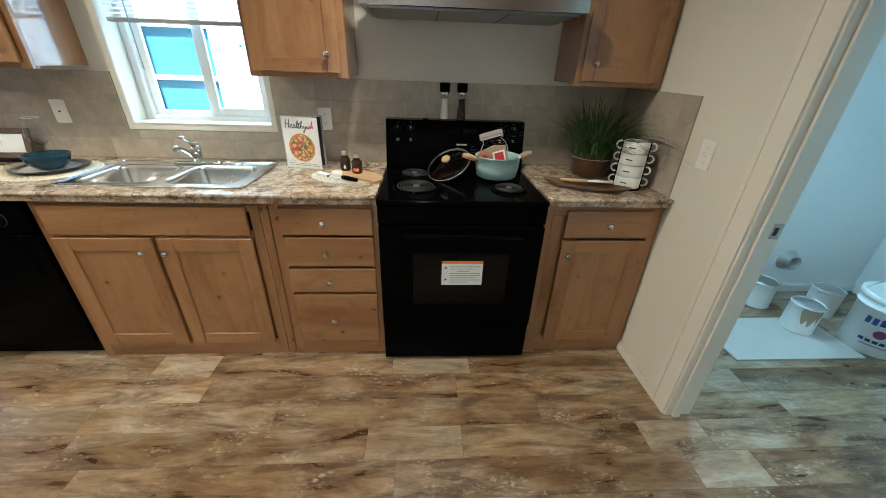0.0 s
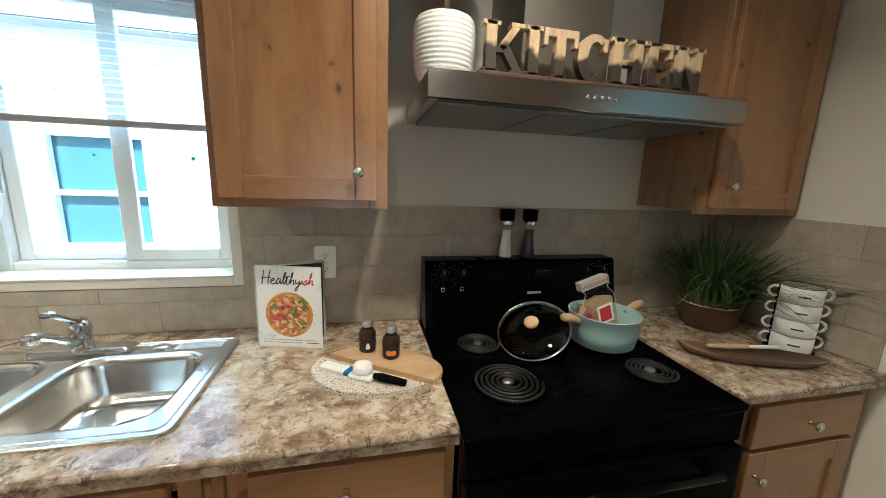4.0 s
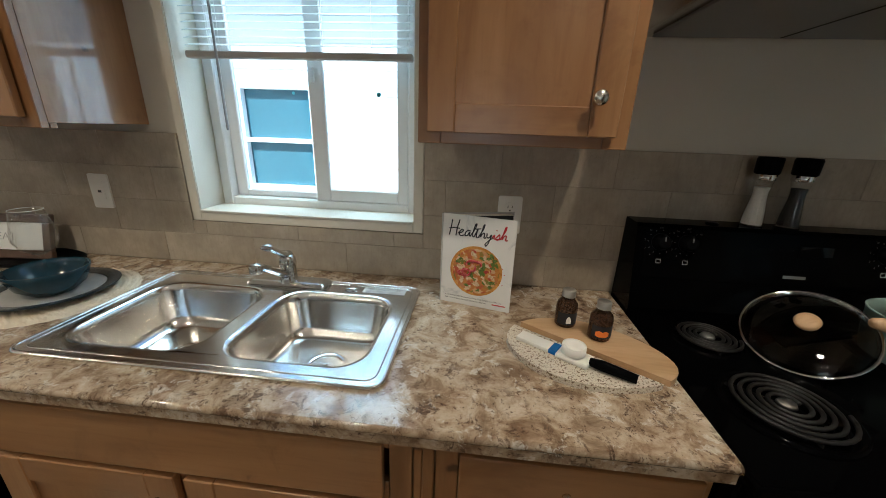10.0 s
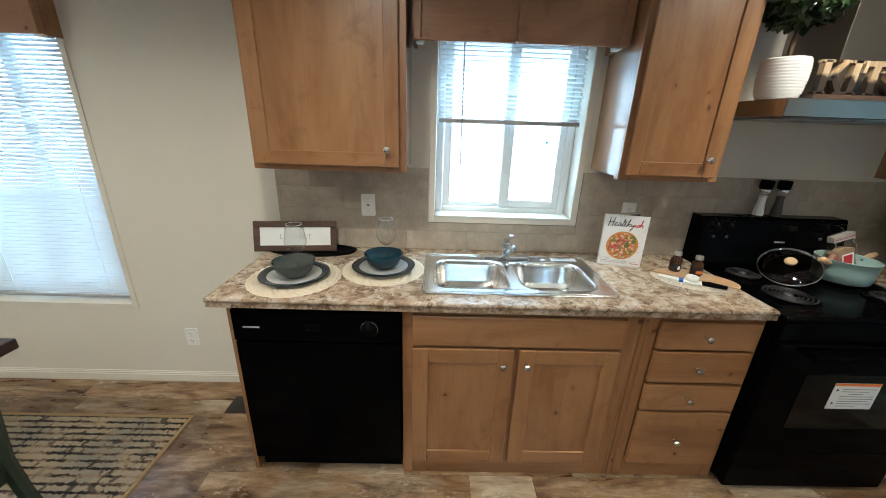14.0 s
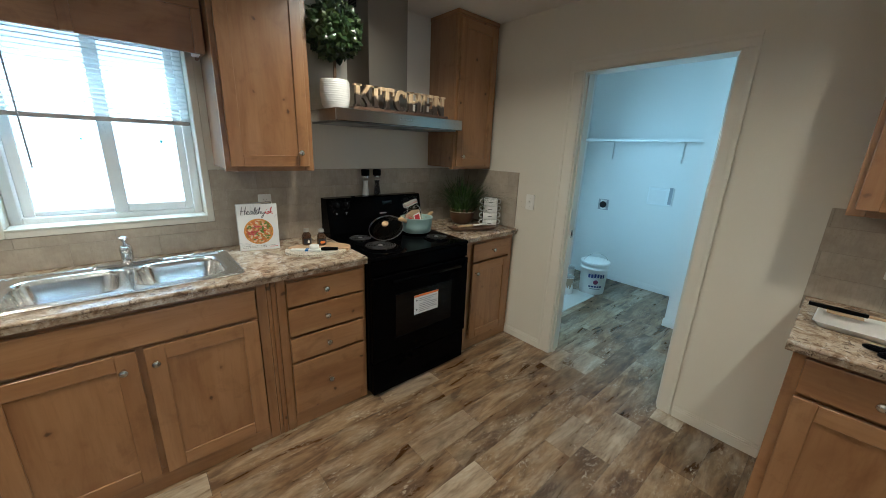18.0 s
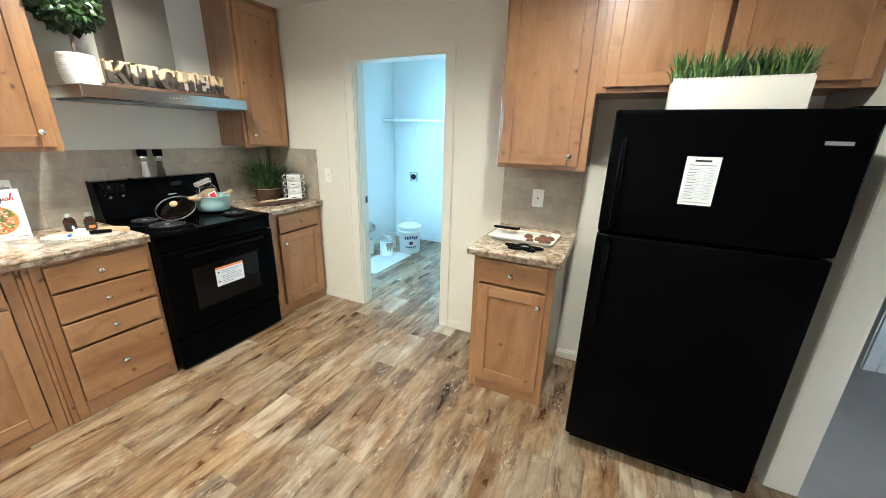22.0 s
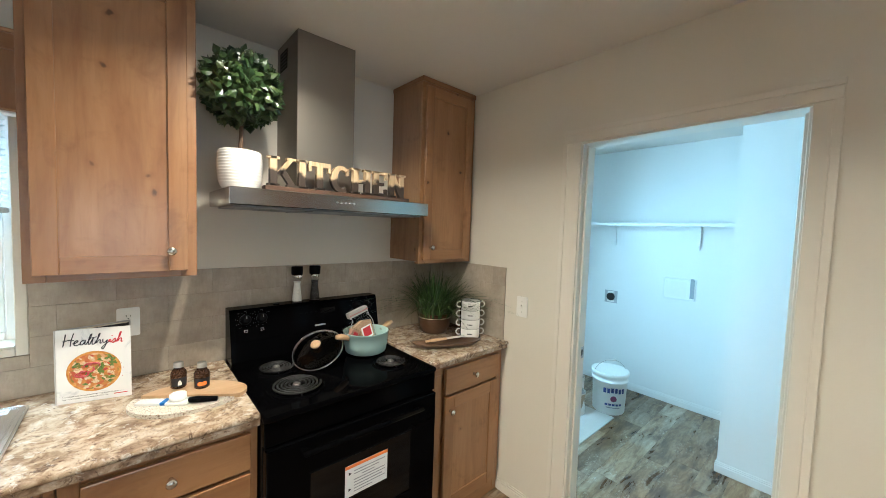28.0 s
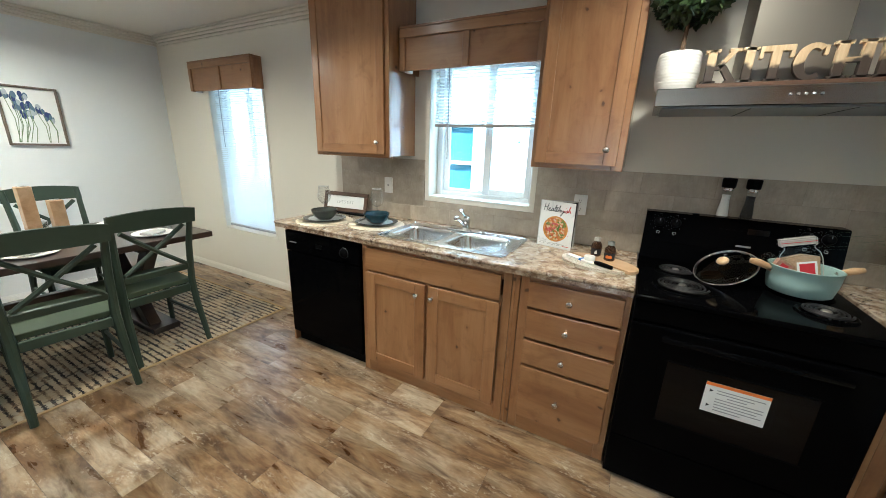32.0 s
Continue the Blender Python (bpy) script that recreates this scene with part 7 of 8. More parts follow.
for sc, z in ((0.55, 0.0), (0.80, 0.004), (0.97, 0.020), (1.0, 0.026), (0.96, 0.025), (0.75, 0.012), (0.4, 0.009)):
    ring = []
    for k in range(36):
        a = 2 * math.pi * k / 36
        ex = 0.205 * math.cos(a) * sc
        wid = 0.058 * math.sin(a) * sc * (1 - 0.35 * (math.cos(a) < 0) * abs(math.cos(a)) ** 3)
        ring.append(bm.verts.new((ex, wid + 0.018 * math.sin(ex * 11), z + (0.010 * abs(ex / 0.2) ** 3 if sc > 0.9 else 0))))
    rings.append(ring)
for a, b in zip(rings, rings[1:]):
    for k in range(36):
        bm.faces.new((a[k], a[(k + 1) % 36], b[(k + 1) % 36], b[k]))
bm.faces.new(list(reversed(rings[0])))
bm.faces.new(rings[-1])
part("bowl", moved(bm, Matrix.Translation((0.872, 3.212, 0.9255)) @ Matrix.Rotation(radians(-33), 4, "Z")), wood_bark, dish, "", True)
sp_k = thing("spreader", "pale wooden spreader with a white handle on the dish", "knife", (0.89, 3.235, 0.950))
part("blade", tube([(0.770, 3.268, 0.9560), (0.83, 3.250, 0.9585), (0.892, 3.233, 0.9600)], [0.006, 0.009, 0.007], 10), wood_light, sp_k, "pale wooden blade", True)
part("handle", tube([(0.890, 3.2335, 0.9600), (0.95, 3.217, 0.9620), (1.005, 3.202, 0.9630)], [0.005, 0.0065, 0.0055], 10), ceramic, sp_k, "white handle", True)

# ---- small worktop beside the refrigerator ----
by = thing("baking_tray", "white rectangular baking tray on the small worktop", "tray", (0.92, 1.17, 0.9255))
TRM = Matrix.Translation((0.922, 1.168, 0.9255)) @ Matrix.Rotation(radians(-2), 4, "Z")
bm = bmesh.new()
rings = []
for w, d2, z in ((0.22, 0.345, 0.0), (0.245, 0.370, 0.018), (0.255, 0.380, 0.020), (0.255, 0.380, 0.022), (0.242, 0.367, 0.021), (0.222, 0.347, 0.0035)):
    rings.append([bm.verts.new((px, py, z)) for px, py in rounded(w, d2, 0.022, 5)])
for a, b in zip(rings, rings[1:]):
    for k in range(len(a)):
        bm.faces.new((a[k], a[(k + 1) % len(a)], b[(k + 1) % len(a)], b[k]))
bm.faces.new(list(reversed(rings[0])))
bm.faces.new(rings[-1])
part("pan", moved(bm, TRM), ceramic, by, "", True)
rng = random.Random(5)
for px, py, r in ((-0.03, -0.135, 0.030), (0.035, -0.145, 0.026), (-0.01, -0.09, 0.028), (0.045, -0.10, 0.024), (-0.055, -0.045, 0.022), (0.02, -0.02, 0.027), (-0.05, -0.115, 0.020)):
    ck = solid("cookie", moved(lathe([(0, 0), (r * 0.95, 0), (r, 0.006), (r * 0.85, 0.013), (r * 0.4, 0.016 + rng.uniform(0, 0.004)), (0, 0.015)], (px, py, 0.0037), 18), TRM), cookie, "rough brown cookie on the baking tray", "cookie", (TRM @ Vector((px, py, 0.0037)))[:], group="cookies", smooth=True)
cut = thing("cookie_cutter", "black open cookie cutter on the small worktop", "cookie cutter", (0.712, 1.125, 0.9255))
pts = []
for k in range(48):
    a = 2 * math.pi * k / 48
    r = 0.055 + 0.018 * math.cos(5 * a)
    pts.append((0.712 + 0.8 * r * math.cos(a), 1.125 + 1.45 * r * math.sin(a), 0.9325))
part("wall_band", tube(pts, 0.0068, 8, True), black_satin, cut, "", True)
part("bridge", box(0.707, 0.717, 1.06, 1.19, 0.9256, 0.9355, 0.002), black_satin, cut)
spat = thing("spatula", "spatula with wooden shaft and black grip across the tray", "spatula", (1.005, 1.22, 0.948))
part("shaft", tube([(1.020, 1.03, 0.954), (1.010, 1.22, 0.955)], 0.0055, 10), wood_light, spat, "", True)
part("grip", tube([(1.010, 1.22, 0.955), (1.005, 1.30, 0.956), (1.000, 1.385, 0.957)], [0.008, 0.010, 0.008], 10), black_satin, spat, "black grip", True)
part("blade", box(0.955, 0.995, 1.23, 1.33, 0.9478, 0.9500, 0.001), wood_light, spat)

# ---- planter on the refrigerator ----
pl2 = thing("grass_planter", "cream wooden planter box of artificial grass on the refrigerator", "planter", (0.60, 0.385, 1.613))
part("box_front", box(0.545, 0.560, 0.182, 0.588, 1.613, 1.722, 0.002), trim_paint, pl2)
part("box_back", box(0.665, 0.680, 0.182, 0.588, 1.613, 1.722, 0.002), trim_paint, pl2)
part("box_side", box(0.5605, 0.6645, 0.182, 0.196, 1.613, 1.722, 0.002), trim_paint, pl2)
part("box_side", box(0.5605, 0.6645, 0.574, 0.588, 1.613, 1.722, 0.002), trim_paint, pl2)
part("soil", box(0.5605, 0.6645, 0.1965, 0.5735, 1.613, 1.700), soil, pl2)
bm = bmesh.new()
for k in range(34):
    y = 0.186 + 0.012 * k
    add_box(bm, 0.5435, 0.5615, y, y + 0.008, 1.7222, 1.7272, 0.001)
part("beaded_edge", bm, trim_paint, pl2, "small beaded top edge")
rng = random.Random(8)
bm = bmesh.new()
for k in range(620):
    p0 = Vector((rng.uniform(0.563, 0.662), rng.uniform(0.19, 0.58), 1.699))
    a = rng.uniform(0, 6.28)
    tip = p0 + Vector((0.075 * math.cos(a) * rng.uniform(0.3, 1), 0.075 * math.sin(a) * rng.uniform(0.3, 1), rng.uniform(0.055, 0.140)))
    side = Vector((-math.sin(a), math.cos(a), 0)) * rng.uniform(0.003, 0.0062)
    mid = p0.lerp(tip, 0.5) + Vector((0, 0, 0.016))
    v = [bm.verts.new(q) for q in (p0 - side, p0 + side, mid + side * 0.8, mid - side * 0.8, tip)]
    bm.faces.new((v[0], v[1], v[2], v[3]))
    bm.faces.new((v[3], v[2], v[4]))
part("foliage", bm, blade_m, pl2, "dense short green blades")


# ---- laundry room ----
shelf = thing("laundry_shelf", "white wall shelf with brackets in the laundry room", "shelf", (3.22, 3.0, 1.66))
part("board", box(3.075, 3.378, 2.30, 3.692, 1.678, 1.696, 0.002), white_trim, shelf)
part("front_edge", box(3.066, 3.0745, 2.30, 3.692, 1.668, 1.697, 0.002), white_trim, shelf)
for y in (2.62, 3.35):
    part("bracket", prism([(3.377, 1.6775), (3.12, 1.6775), (3.12, 1.668), (3.355, 1.668), (3.355, 1.50), (3.377, 1.46)], y, y + 0.012, Matrix(((1, 0, 0, 0), (0, 0, 1, 0), (0, 1, 0, 0), (0, 0, 0, 1)))), white_trim, shelf)
dry = cover_plate("dryer_outlet", "large grey dryer outlet with a black socket", "outlet", at_west(3.3798, 3.375, 0.925), "gfci")
part("socket_ring", lathe([(0, 0.0), (0.040, 0.0), (0.040, 0.012), (0.034, 0.013), (0.0, 0.012)], (0, 0, 0), 28, at_west(3.3718, 3.375, 0.925)), rubber, dry, "round black socket")
part("back_plate", box(3.3765, 3.3785, 3.31, 3.44, 0.86, 0.99, 0.002), plain("grey_plate", (0.42, 0.42, 0.42), 0.5), dry, "grey square plate")
wp = thing("washer_box", "white recessed washer valve box on the laundry wall", "valve box", (3.37, 2.76, 1.0))
part("frame", box(3.366, 3.3795, 2.63, 2.885, 1.0, 1.19, 0.004), vinyl, wp)
part("recess", box(3.3645, 3.3658, 2.70, 2.87, 1.02, 1.165), paper, wp)
part("paper_slip", box(3.3638, 3.3644, 2.64, 2.672, 1.02, 1.20), plain("grey_slip", (0.3, 0.33, 0.36), 0.6), wp)
solid("door_mat", box(1.87, 2.66, 2.985, 3.36, 0.0005, 0.011, 0.004, 2), mat_rug, "beige short-pile mat on the laundry floor", "mat", (2.26, 3.17, 0))


def paint_can(x, y, r, h, label, z=0.0005, drip=False):
    c = thing("paint_can", label, "paint can", (x, y, z), group="paint cans")
    body = part("body", lathe([(0, 0), (r, 0), (r + 0.002, 0.004), (r, 0.008), (r, h - 0.012), (r + 0.003, h - 0.008), (r + 0.003, h), (r - 0.006, h), (r - 0.008, h - 0.006), (0, h - 0.006)], (x, y, z), 36), ceramic, c, "white label can", True)
    part("lid_ring", tube([(x + (r - 0.002) * math.cos(k * math.pi / 16), y + (r - 0.002) * math.sin(k * math.pi / 16), z + h) for k in range(32)], 0.004, 6, True), plain("dull_can_metal", (0.45, 0.43, 0.40), 0.35, 0.9), c, "dull metal ring", True)
    part("lid", lathe([(0, h - 0.001), (r - 0.014, h - 0.001), (r - 0.012, h - 0.004), (r - 0.006, h - 0.004)], (x, y, z), 28), plain("dull_can_metal", (0.45, 0.43, 0.40), 0.35, 0.9), c, "pressed metal lid", True)
    if drip:
        bm = bmesh.new()
        tops, lows = [], []
        for k in range(9):
            a = radians(-150 + 70 * k / 8)
            drop = (0.03, 0.09, 0.11, 0.07, 0.12, 0.10, 0.05, 0.10, 0.03)[k]
            tops.append(bm.verts.new((x + (r + 0.0015) * math.cos(a), y + (r + 0.0015) * math.sin(a), z + h - 0.012)))
            lows.append(bm.verts.new((x + (r + 0.0015) * math.cos(a), y + (r + 0.0015) * math.sin(a), z + h - 0.012 - drop)))
        for k in range(8):
            bm.faces.new((tops[k], lows[k], lows[k + 1], tops[k + 1]))
        part("paint_run", bm, plain("brown_paint_run", (0.35, 0.26, 0.17), 0.4), body, "dried brown paint runs")
    part("bail_handle", tube([(x + (r + 0.004) * math.cos(a), y + (r + 0.004) * math.sin(a) - 0.0, z + h - 0.03 + 0.035 * math.sin(b)) for a, b in [(radians(180 + 18 * k), radians(18 * k)) for k in range(11)]], 0.0018, 6), plain("dull_can_metal", (0.45, 0.43, 0.40), 0.35, 0.9), c, "wire handle")


paint_can(2.46, 3.545, 0.083, 0.19, "white gallon paint can near the laundry wall")
paint_can(2.49, 3.26, 0.083, 0.19, "open white paint can with brown runs on the mat", 0.0115, True)
paint_can(2.83, 3.44, 0.083, 0.19, "white gallon paint can behind the bucket")
bk = thing("paint_bucket", "five gallon white plastic bucket with navy print", "bucket", (2.80, 3.10, 0.0005))
bod = part("body", lathe([(0, 0), (0.128, 0), (0.132, 0.006), (0.143, 0.28), (0.150, 0.283), (0.150, 0.295), (0.144, 0.298), (0.145, 0.328), (0.152, 0.331), (0.152, 0.345), (0.147, 0.348)], (2.80, 3.10, 0.0005), 48), plastic_white, bk, "", True)
part("lid", lathe([(0.154, 0.338), (0.156, 0.343), (0.156, 0.362), (0.150, 0.366), (0.138, 0.360), (0, 0.360)], (2.80, 3.10, 0.0005), 48), plastic_white, bk, "white snap lid", True)
hp = []
for k in range(13):
    b = math.pi * k / 12
    hp.append((2.80 - 0.155 * math.cos(b) * 0.8, 3.10 + 0.155 * math.cos(b) * 0.6, 0.315 + 0.135 * math.sin(b)))
part("bail_handle", tube(hp, 0.0022, 6), plain("dull_can_metal", (0.45, 0.43, 0.40), 0.35, 0.9), bk, "thin wire bail")
part("grip", tube([(2.765, 3.126, 0.448), (2.835, 3.074, 0.448)], 0.009, 10), plastic_white, bk, "white plastic grip", True)


def curved_mark(parent, x, y, r, a0, a1, z0, z1, material, name="print_bar"):
    bm = bmesh.new()
    lo, hi = [], []
    for k in range(5):
        a = radians(a0 + (a1 - a0) * k / 4)
        lo.append(bm.verts.new((x + r * math.cos(a), y + r * math.sin(a), z0)))
        hi.append(bm.verts.new((x + r * math.cos(a), y + r * math.sin(a), z1)))
    for k in range(4):
        bm.faces.new((lo[k], lo[k + 1], hi[k + 1], hi[k]))
    part(name, bm, material, parent)


for k in range(6):
    curved_mark(bod, 2.80, 3.10, 0.1442, -176 + 12.5 * k, -167.5 + 12.5 * k, 0.198 + (0.006 if k in (2, 3) else 0), 0.240 + (0.006 if k in (2, 3) else 0), print_navy)
part("round_mark", lathe([(0, 0.0), (0.026, 0.0), (0.026, 0.0006), (0, 0.0008)], (0, 0, 0), 24, Matrix.Translation((2.80 + 0.1412 * math.cos(radians(-142)), 3.10 + 0.1412 * math.sin(radians(-142)), 0.150)) @ Matrix.Rotation(radians(-142), 4, "Z") @ Matrix.Rotation(radians(90), 4, "Y")), plain("plum_print", (0.16, 0.03, 0.08), 0.5), bod)
for k in range(5):
    curved_mark(bod, 2.80, 3.10, 0.1405, -170 + 12 * k, -161 + 12 * k, 0.088, 0.106, print_navy)
curved_mark(bod, 2.80, 3.10, 0.1392, -165, -118, 0.066, 0.074, print_grey)
vent = thing("dryer_vent", "round white dryer vent hose end at the laundry wall", "vent pipe", (2.72, 3.66, 0.2))
part("flange", lathe([(0.075, 0.0), (0.075, 0.004), (0.055, 0.006), (0.052, 0.06), (0.047, 0.06), (0.047, 0.0)], (2.72, 3.693, 0.27), 32, TO_SOUTH), plain("galvanised", (0.5, 0.49, 0.46), 0.4, 0.7), vent, "", True)

# ---- dining end ----
rug = thing("dining_rug", "dark patterned rug with a tan border under the table", "rug", (-3.75, 2.2, 0.0005))
rug_m, rug_nt, rug_b = new_mat("patterned_rug_weave", 0.95)
rv = coords(rug_nt, (1, 1, 1), 0)
# ragged woven rows, with dark gaps that thin out here and there
row = node(rug_nt, "ShaderNodeTexWave", Scale=8.2, Distortion=3.0, Detail=4.0, Detail_Scale=9.0, Detail_Roughness=0.7)
row.wave_type, row.bands_direction = "BANDS", "Y"
rug_nt.links.new(rv, row.inputs["Vector"])
gap_col = ramp(rug_nt, noise_fac(rug_nt, coords(rug_nt, (7, 15, 7), 0), 1.0, 4, 0.65), [(0.40, (0.012, 0.011, 0.012)), (0.49, (0.05, 0.036, 0.028)), (0.55, (0.18, 0.115, 0.07)), (0.63, (0.38, 0.285, 0.18))])
yarn_col = ramp(rug_nt, noise_fac(rug_nt, rv, 3.5, 4), [(0.38, (0.36, 0.315, 0.245)), (0.5, (0.48, 0.385, 0.262)), (0.64, (0.55, 0.43, 0.28))])
weft = ramp(rug_nt, noise_fac(rug_nt, coords(rug_nt, (30, 16, 30), 0), 1.0, 3, 0.6), [(0.56, (0, 0, 0)), (0.62, (0.8, 0.8, 0.8))])
rcol = mix(rug_nt, ramp(rug_nt, row.outputs["Fac"], [(0.22, (0, 0, 0)), (0.36, (1, 1, 1))]), gap_col, mix(rug_nt, weft, yarn_col, gap_col))
rug_nt.links.new(rcol, rug_b.inputs["Base Color"])
bump(rug_nt, rug_b, noise_fac(rug_nt, rv, 260, 3), 0.8, 0.004)
RG = (-4.72, -2.79, 0.95, 3.41)
part("field", box(RG[0] + 0.02, RG[1] - 0.02, RG[2] + 0.02, RG[3] - 0.02, 0.0008, 0.010, 0.002), rug_m, rug)
border = carpet_material("tan_rug_border", (0.40, 0.27, 0.13), (0.48, 0.34, 0.18))
for b in ((RG[0], RG[1], RG[2], RG[2] + 0.0195), (RG[0], RG[1], RG[3] - 0.0195, RG[3]), (RG[0], RG[0] + 0.0195, RG[2] + 0.02, RG[3] - 0.02), (RG[1] - 0.0195, RG[1], RG[2] + 0.02, RG[3] - 0.02)):
    part("border", box(*b, 0.0008, 0.0095, 0.003), border, rug, "tan border")

TB = (-4.06, -3.06, 1.15, 3.02)
table = thing("dining_table", "dark wood trestle dining table on the rug", "dining table", ((TB[0] + TB[1]) / 2, (TB[2] + TB[3]) / 2, 0.0105))
part("tabletop", box(*TB, 0.715, 0.758, 0.006, 2), wood_dark, table)
for y in (1.55, 2.62):
    for s in (1, -1):
        xm = (TB[0] + TB[1]) / 2
        leg = box(-0.045, 0.045, -0.04, 0.04, -0.41, 0.41, 0.004)
        part("leg", moved(leg, Matrix.Translation((xm, y + 0.041 * (1 + s), 0.362)) @ Matrix.Rotation(radians(38 * s), 4, "Y")), wood_dark, table)
    part("foot", box(xm - 0.36, xm + 0.36, y - 0.05, y + 0.13, 0.0105, 0.055, 0.004), wood_dark, table)
    part("cleat", box(xm - 0.38, xm + 0.38, y - 0.05, y + 0.13, 0.665, 0.7148, 0.004), wood_dark, table)
part("stretcher", box(xm - 0.03, xm + 0.03, 1.641, 2.569, 0.32, 0.41, 0.004), wood_dark, table)


def dining_chair():
    """An X-back chair at the origin: seat towards +y, back at y = 0."""
    c = thing("dining_chair", "dark green painted wooden X-back dining chair", "chair", (0, 0, 0), group="dining chairs")
    seat = [(-0.205, 0.02), (0.205, 0.02), (0.235, 0.43), (0.10, 0.455), (-0.10, 0.455), (-0.235, 0.43)]
    bm = prism(seat, 0.440, 0.474)
    bmesh.ops.bevel(bm, geom=list(bm.edges), offset=0.008, segments=2, profile=0.6, affect="EDGES")
    part("seat", bm, plain("green_seat_cushion", (0.05, 0.072, 0.04), 0.7, 0, 0.25, 90), c, "moss green padded seat")
    for s in (1, -1):
        part("back_leg", tube([(0.215 * s, -0.075, 0.0), (0.205 * s, -0.01, 0.30), (0.200 * s, 0.0, 0.46), (0.205 * s, -0.03, 0.72), (0.215 * s, -0.095, 0.99)], [0.017, 0.022, 0.023, 0.021, 0.018], 8), green_chair, c, "", False)
        part("front_leg", tube([(0.205 * s, 0.41, 0.0), (0.205 * s, 0.40, 0.44)], [0.016, 0.022], 8), green_chair, c)
        part("side_stretcher", tube([(0.208 * s, -0.03, 0.20), (0.205 * s, 0.405, 0.20)], 0.011, 8), green_chair, c)
        part("seat_rail", box(0.185 * s - 0.012, 0.185 * s + 0.012, 0.01, 0.41, 0.385, 0.4395, 0.003), green_chair, c)
        x_bar = [(0.170 * s, -0.022, 0.60), (0.0, -0.043, 0.735), (-0.175 * s, -0.068, 0.885)]
        part("cross_bar", tube([(a, b - 0.007 * s, z) for a, b, z in x_bar], 0.0145, 6), green_chair, c)
    part("front_rail", box(-0.19, 0.19, 0.395, 0.42, 0.385, 0.4395, 0.003), green_chair, c)
    part("back_rail", box(-0.18, 0.18, -0.012, 0.012, 0.385, 0.4395, 0.003), green_chair, c)
    part("lower_back_rail", moved(box(-0.185, 0.185, -0.012, 0.012, -0.022, 0.022, 0.004), Matrix.Translation((0, -0.017, 0.575)) @ Matrix.Rotation(radians(9), 4, "X")), green_chair, c)
    bm = bmesh.new()
    rows2 = []
    for k in range(11):
        x = -0.235 + 0.047 * k
        lift = 0.020 * (1 - (x / 0.235) ** 2)
        bow = -0.020 * (1 - (x / 0.235) ** 2)
        rows2.append([bm.verts.new(p) for p in ((x, -0.078 + bow, 0.900), (x, -0.100 + bow, 0.995 + lift), (x, -0.124 + bow, 0.995 + lift), (x, -0.100 + bow, 0.900))])
    for a, b in zip(rows2, rows2[1:]):
        for k in range(4):
            bm.faces.new((a[k], a[(k + 1) % 4], b[(k + 1) % 4], b[k]))
    bm.faces.new(list(reversed(rows2[0])))
    bm.faces.new(rows2[-1])
    bmesh.ops.recalc_face_normals(bm, faces=bm.faces)
    part("top_rail", bm, green_chair, c)
    return c


chair = dining_chair()
chair.matrix_basis = pose(-2.90, 2.545, 0.0112, 0, 0, 90)
copy_thing(chair, pose(-2.74, 2.04, 0.0112, 0, 0, 84))
copy_thing(chair, pose(-2.86, 1.42, 0.0112, 0, 0, 92))
copy_thing(chair, pose(-4.42, 2.50, 0.0112, 0, 0, -90))
copy_thing(chair, pose(-4.30, 1.75, 0.0112, 0, 0, -88))
for px, py, h in ((-3.66, 2.22, 0.36), (-3.58, 2.33, 0.27)):
    cv = thing("wooden_candlestick", "tall square wooden candle block on the table", "candle holder", (px, py, 0.7585), group="table centrepiece")
    part("block", box(px - 0.035, px + 0.035, py - 0.035, py + 0.035, 0.7585, 0.7585 + h, 0.003), wood_light, cv)
    part("cup", lathe([(0, h), (0.024, h), (0.024, h + 0.004), (0, h + 0.004)], (px, py, 0.7585), 20), nickel, cv)
for px, py in ((-3.28, 2.72), (-3.28, 2.10), (-3.85, 2.72), (-3.85, 2.10)):
    p = thing("plate", "white stoneware plate on the dining table", "plate", (px, py, 0.7585), group="table settings")
    part("dish", lathe([(0, 0.004), (0.085, 0.004), (0.125, 0.016), (0.127, 0.014), (0.09, 0.0), (0, 0)], (px, py, 0.7585), 36), ceramic, p, "", True)
    nk = thing("folded_napkin", "grey patterned napkin folded on the plate", "napkin", (px, py, 0.763), group="table settings")
    part("cloth", moved(box(-0.045, 0.045, -0.07, 0.07, 0.0, 0.02, 0.008, 2), Matrix.Translation((px, py, 0.7631)) @ Matrix.Rotation(0.5, 4, "Z")), plain("grey_cloth", (0.45, 0.44, 0.43), 0.9, 0, 0.3, 40), nk)
    gx, gy = px + (0.17 if px < -3.5 else -0.15), py + 0.16
    g = thing("tumbler", "clear water glass on the dining table", "glass", (gx, gy, 0.7585), group="table settings")
    part("cup", lathe([(0, 0), (0.030, 0), (0.034, 0.12), (0.0325, 0.12), (0.0285, 0.008), (0, 0.008)], (gx, gy, 0.7585), 28), clear_glass, g, "", True)

# picture on the end wall
pic = thing("framed_picture", "framed blue and green flower print on the dining wall", "picture", (WEST + 0.01, 2.65, 1.34))
PY = (2.475, 2.840, 1.345, 1.825)
for b in ((PY[0], PY[1], PY[2], PY[2] + 0.016), (PY[0], PY[1], PY[3] - 0.016, PY[3]), (PY[0], PY[0] + 0.016, PY[2] + 0.0162, PY[3] - 0.0162), (PY[1] - 0.016, PY[1], PY[2] + 0.0162, PY[3] - 0.0162)):
    part("frame_bar", box(WEST + 0.0005, WEST + 0.024, *b, 0.002), plain("grey_brown_frame", (0.16, 0.125, 0.095), 0.5, 0.2), pic)
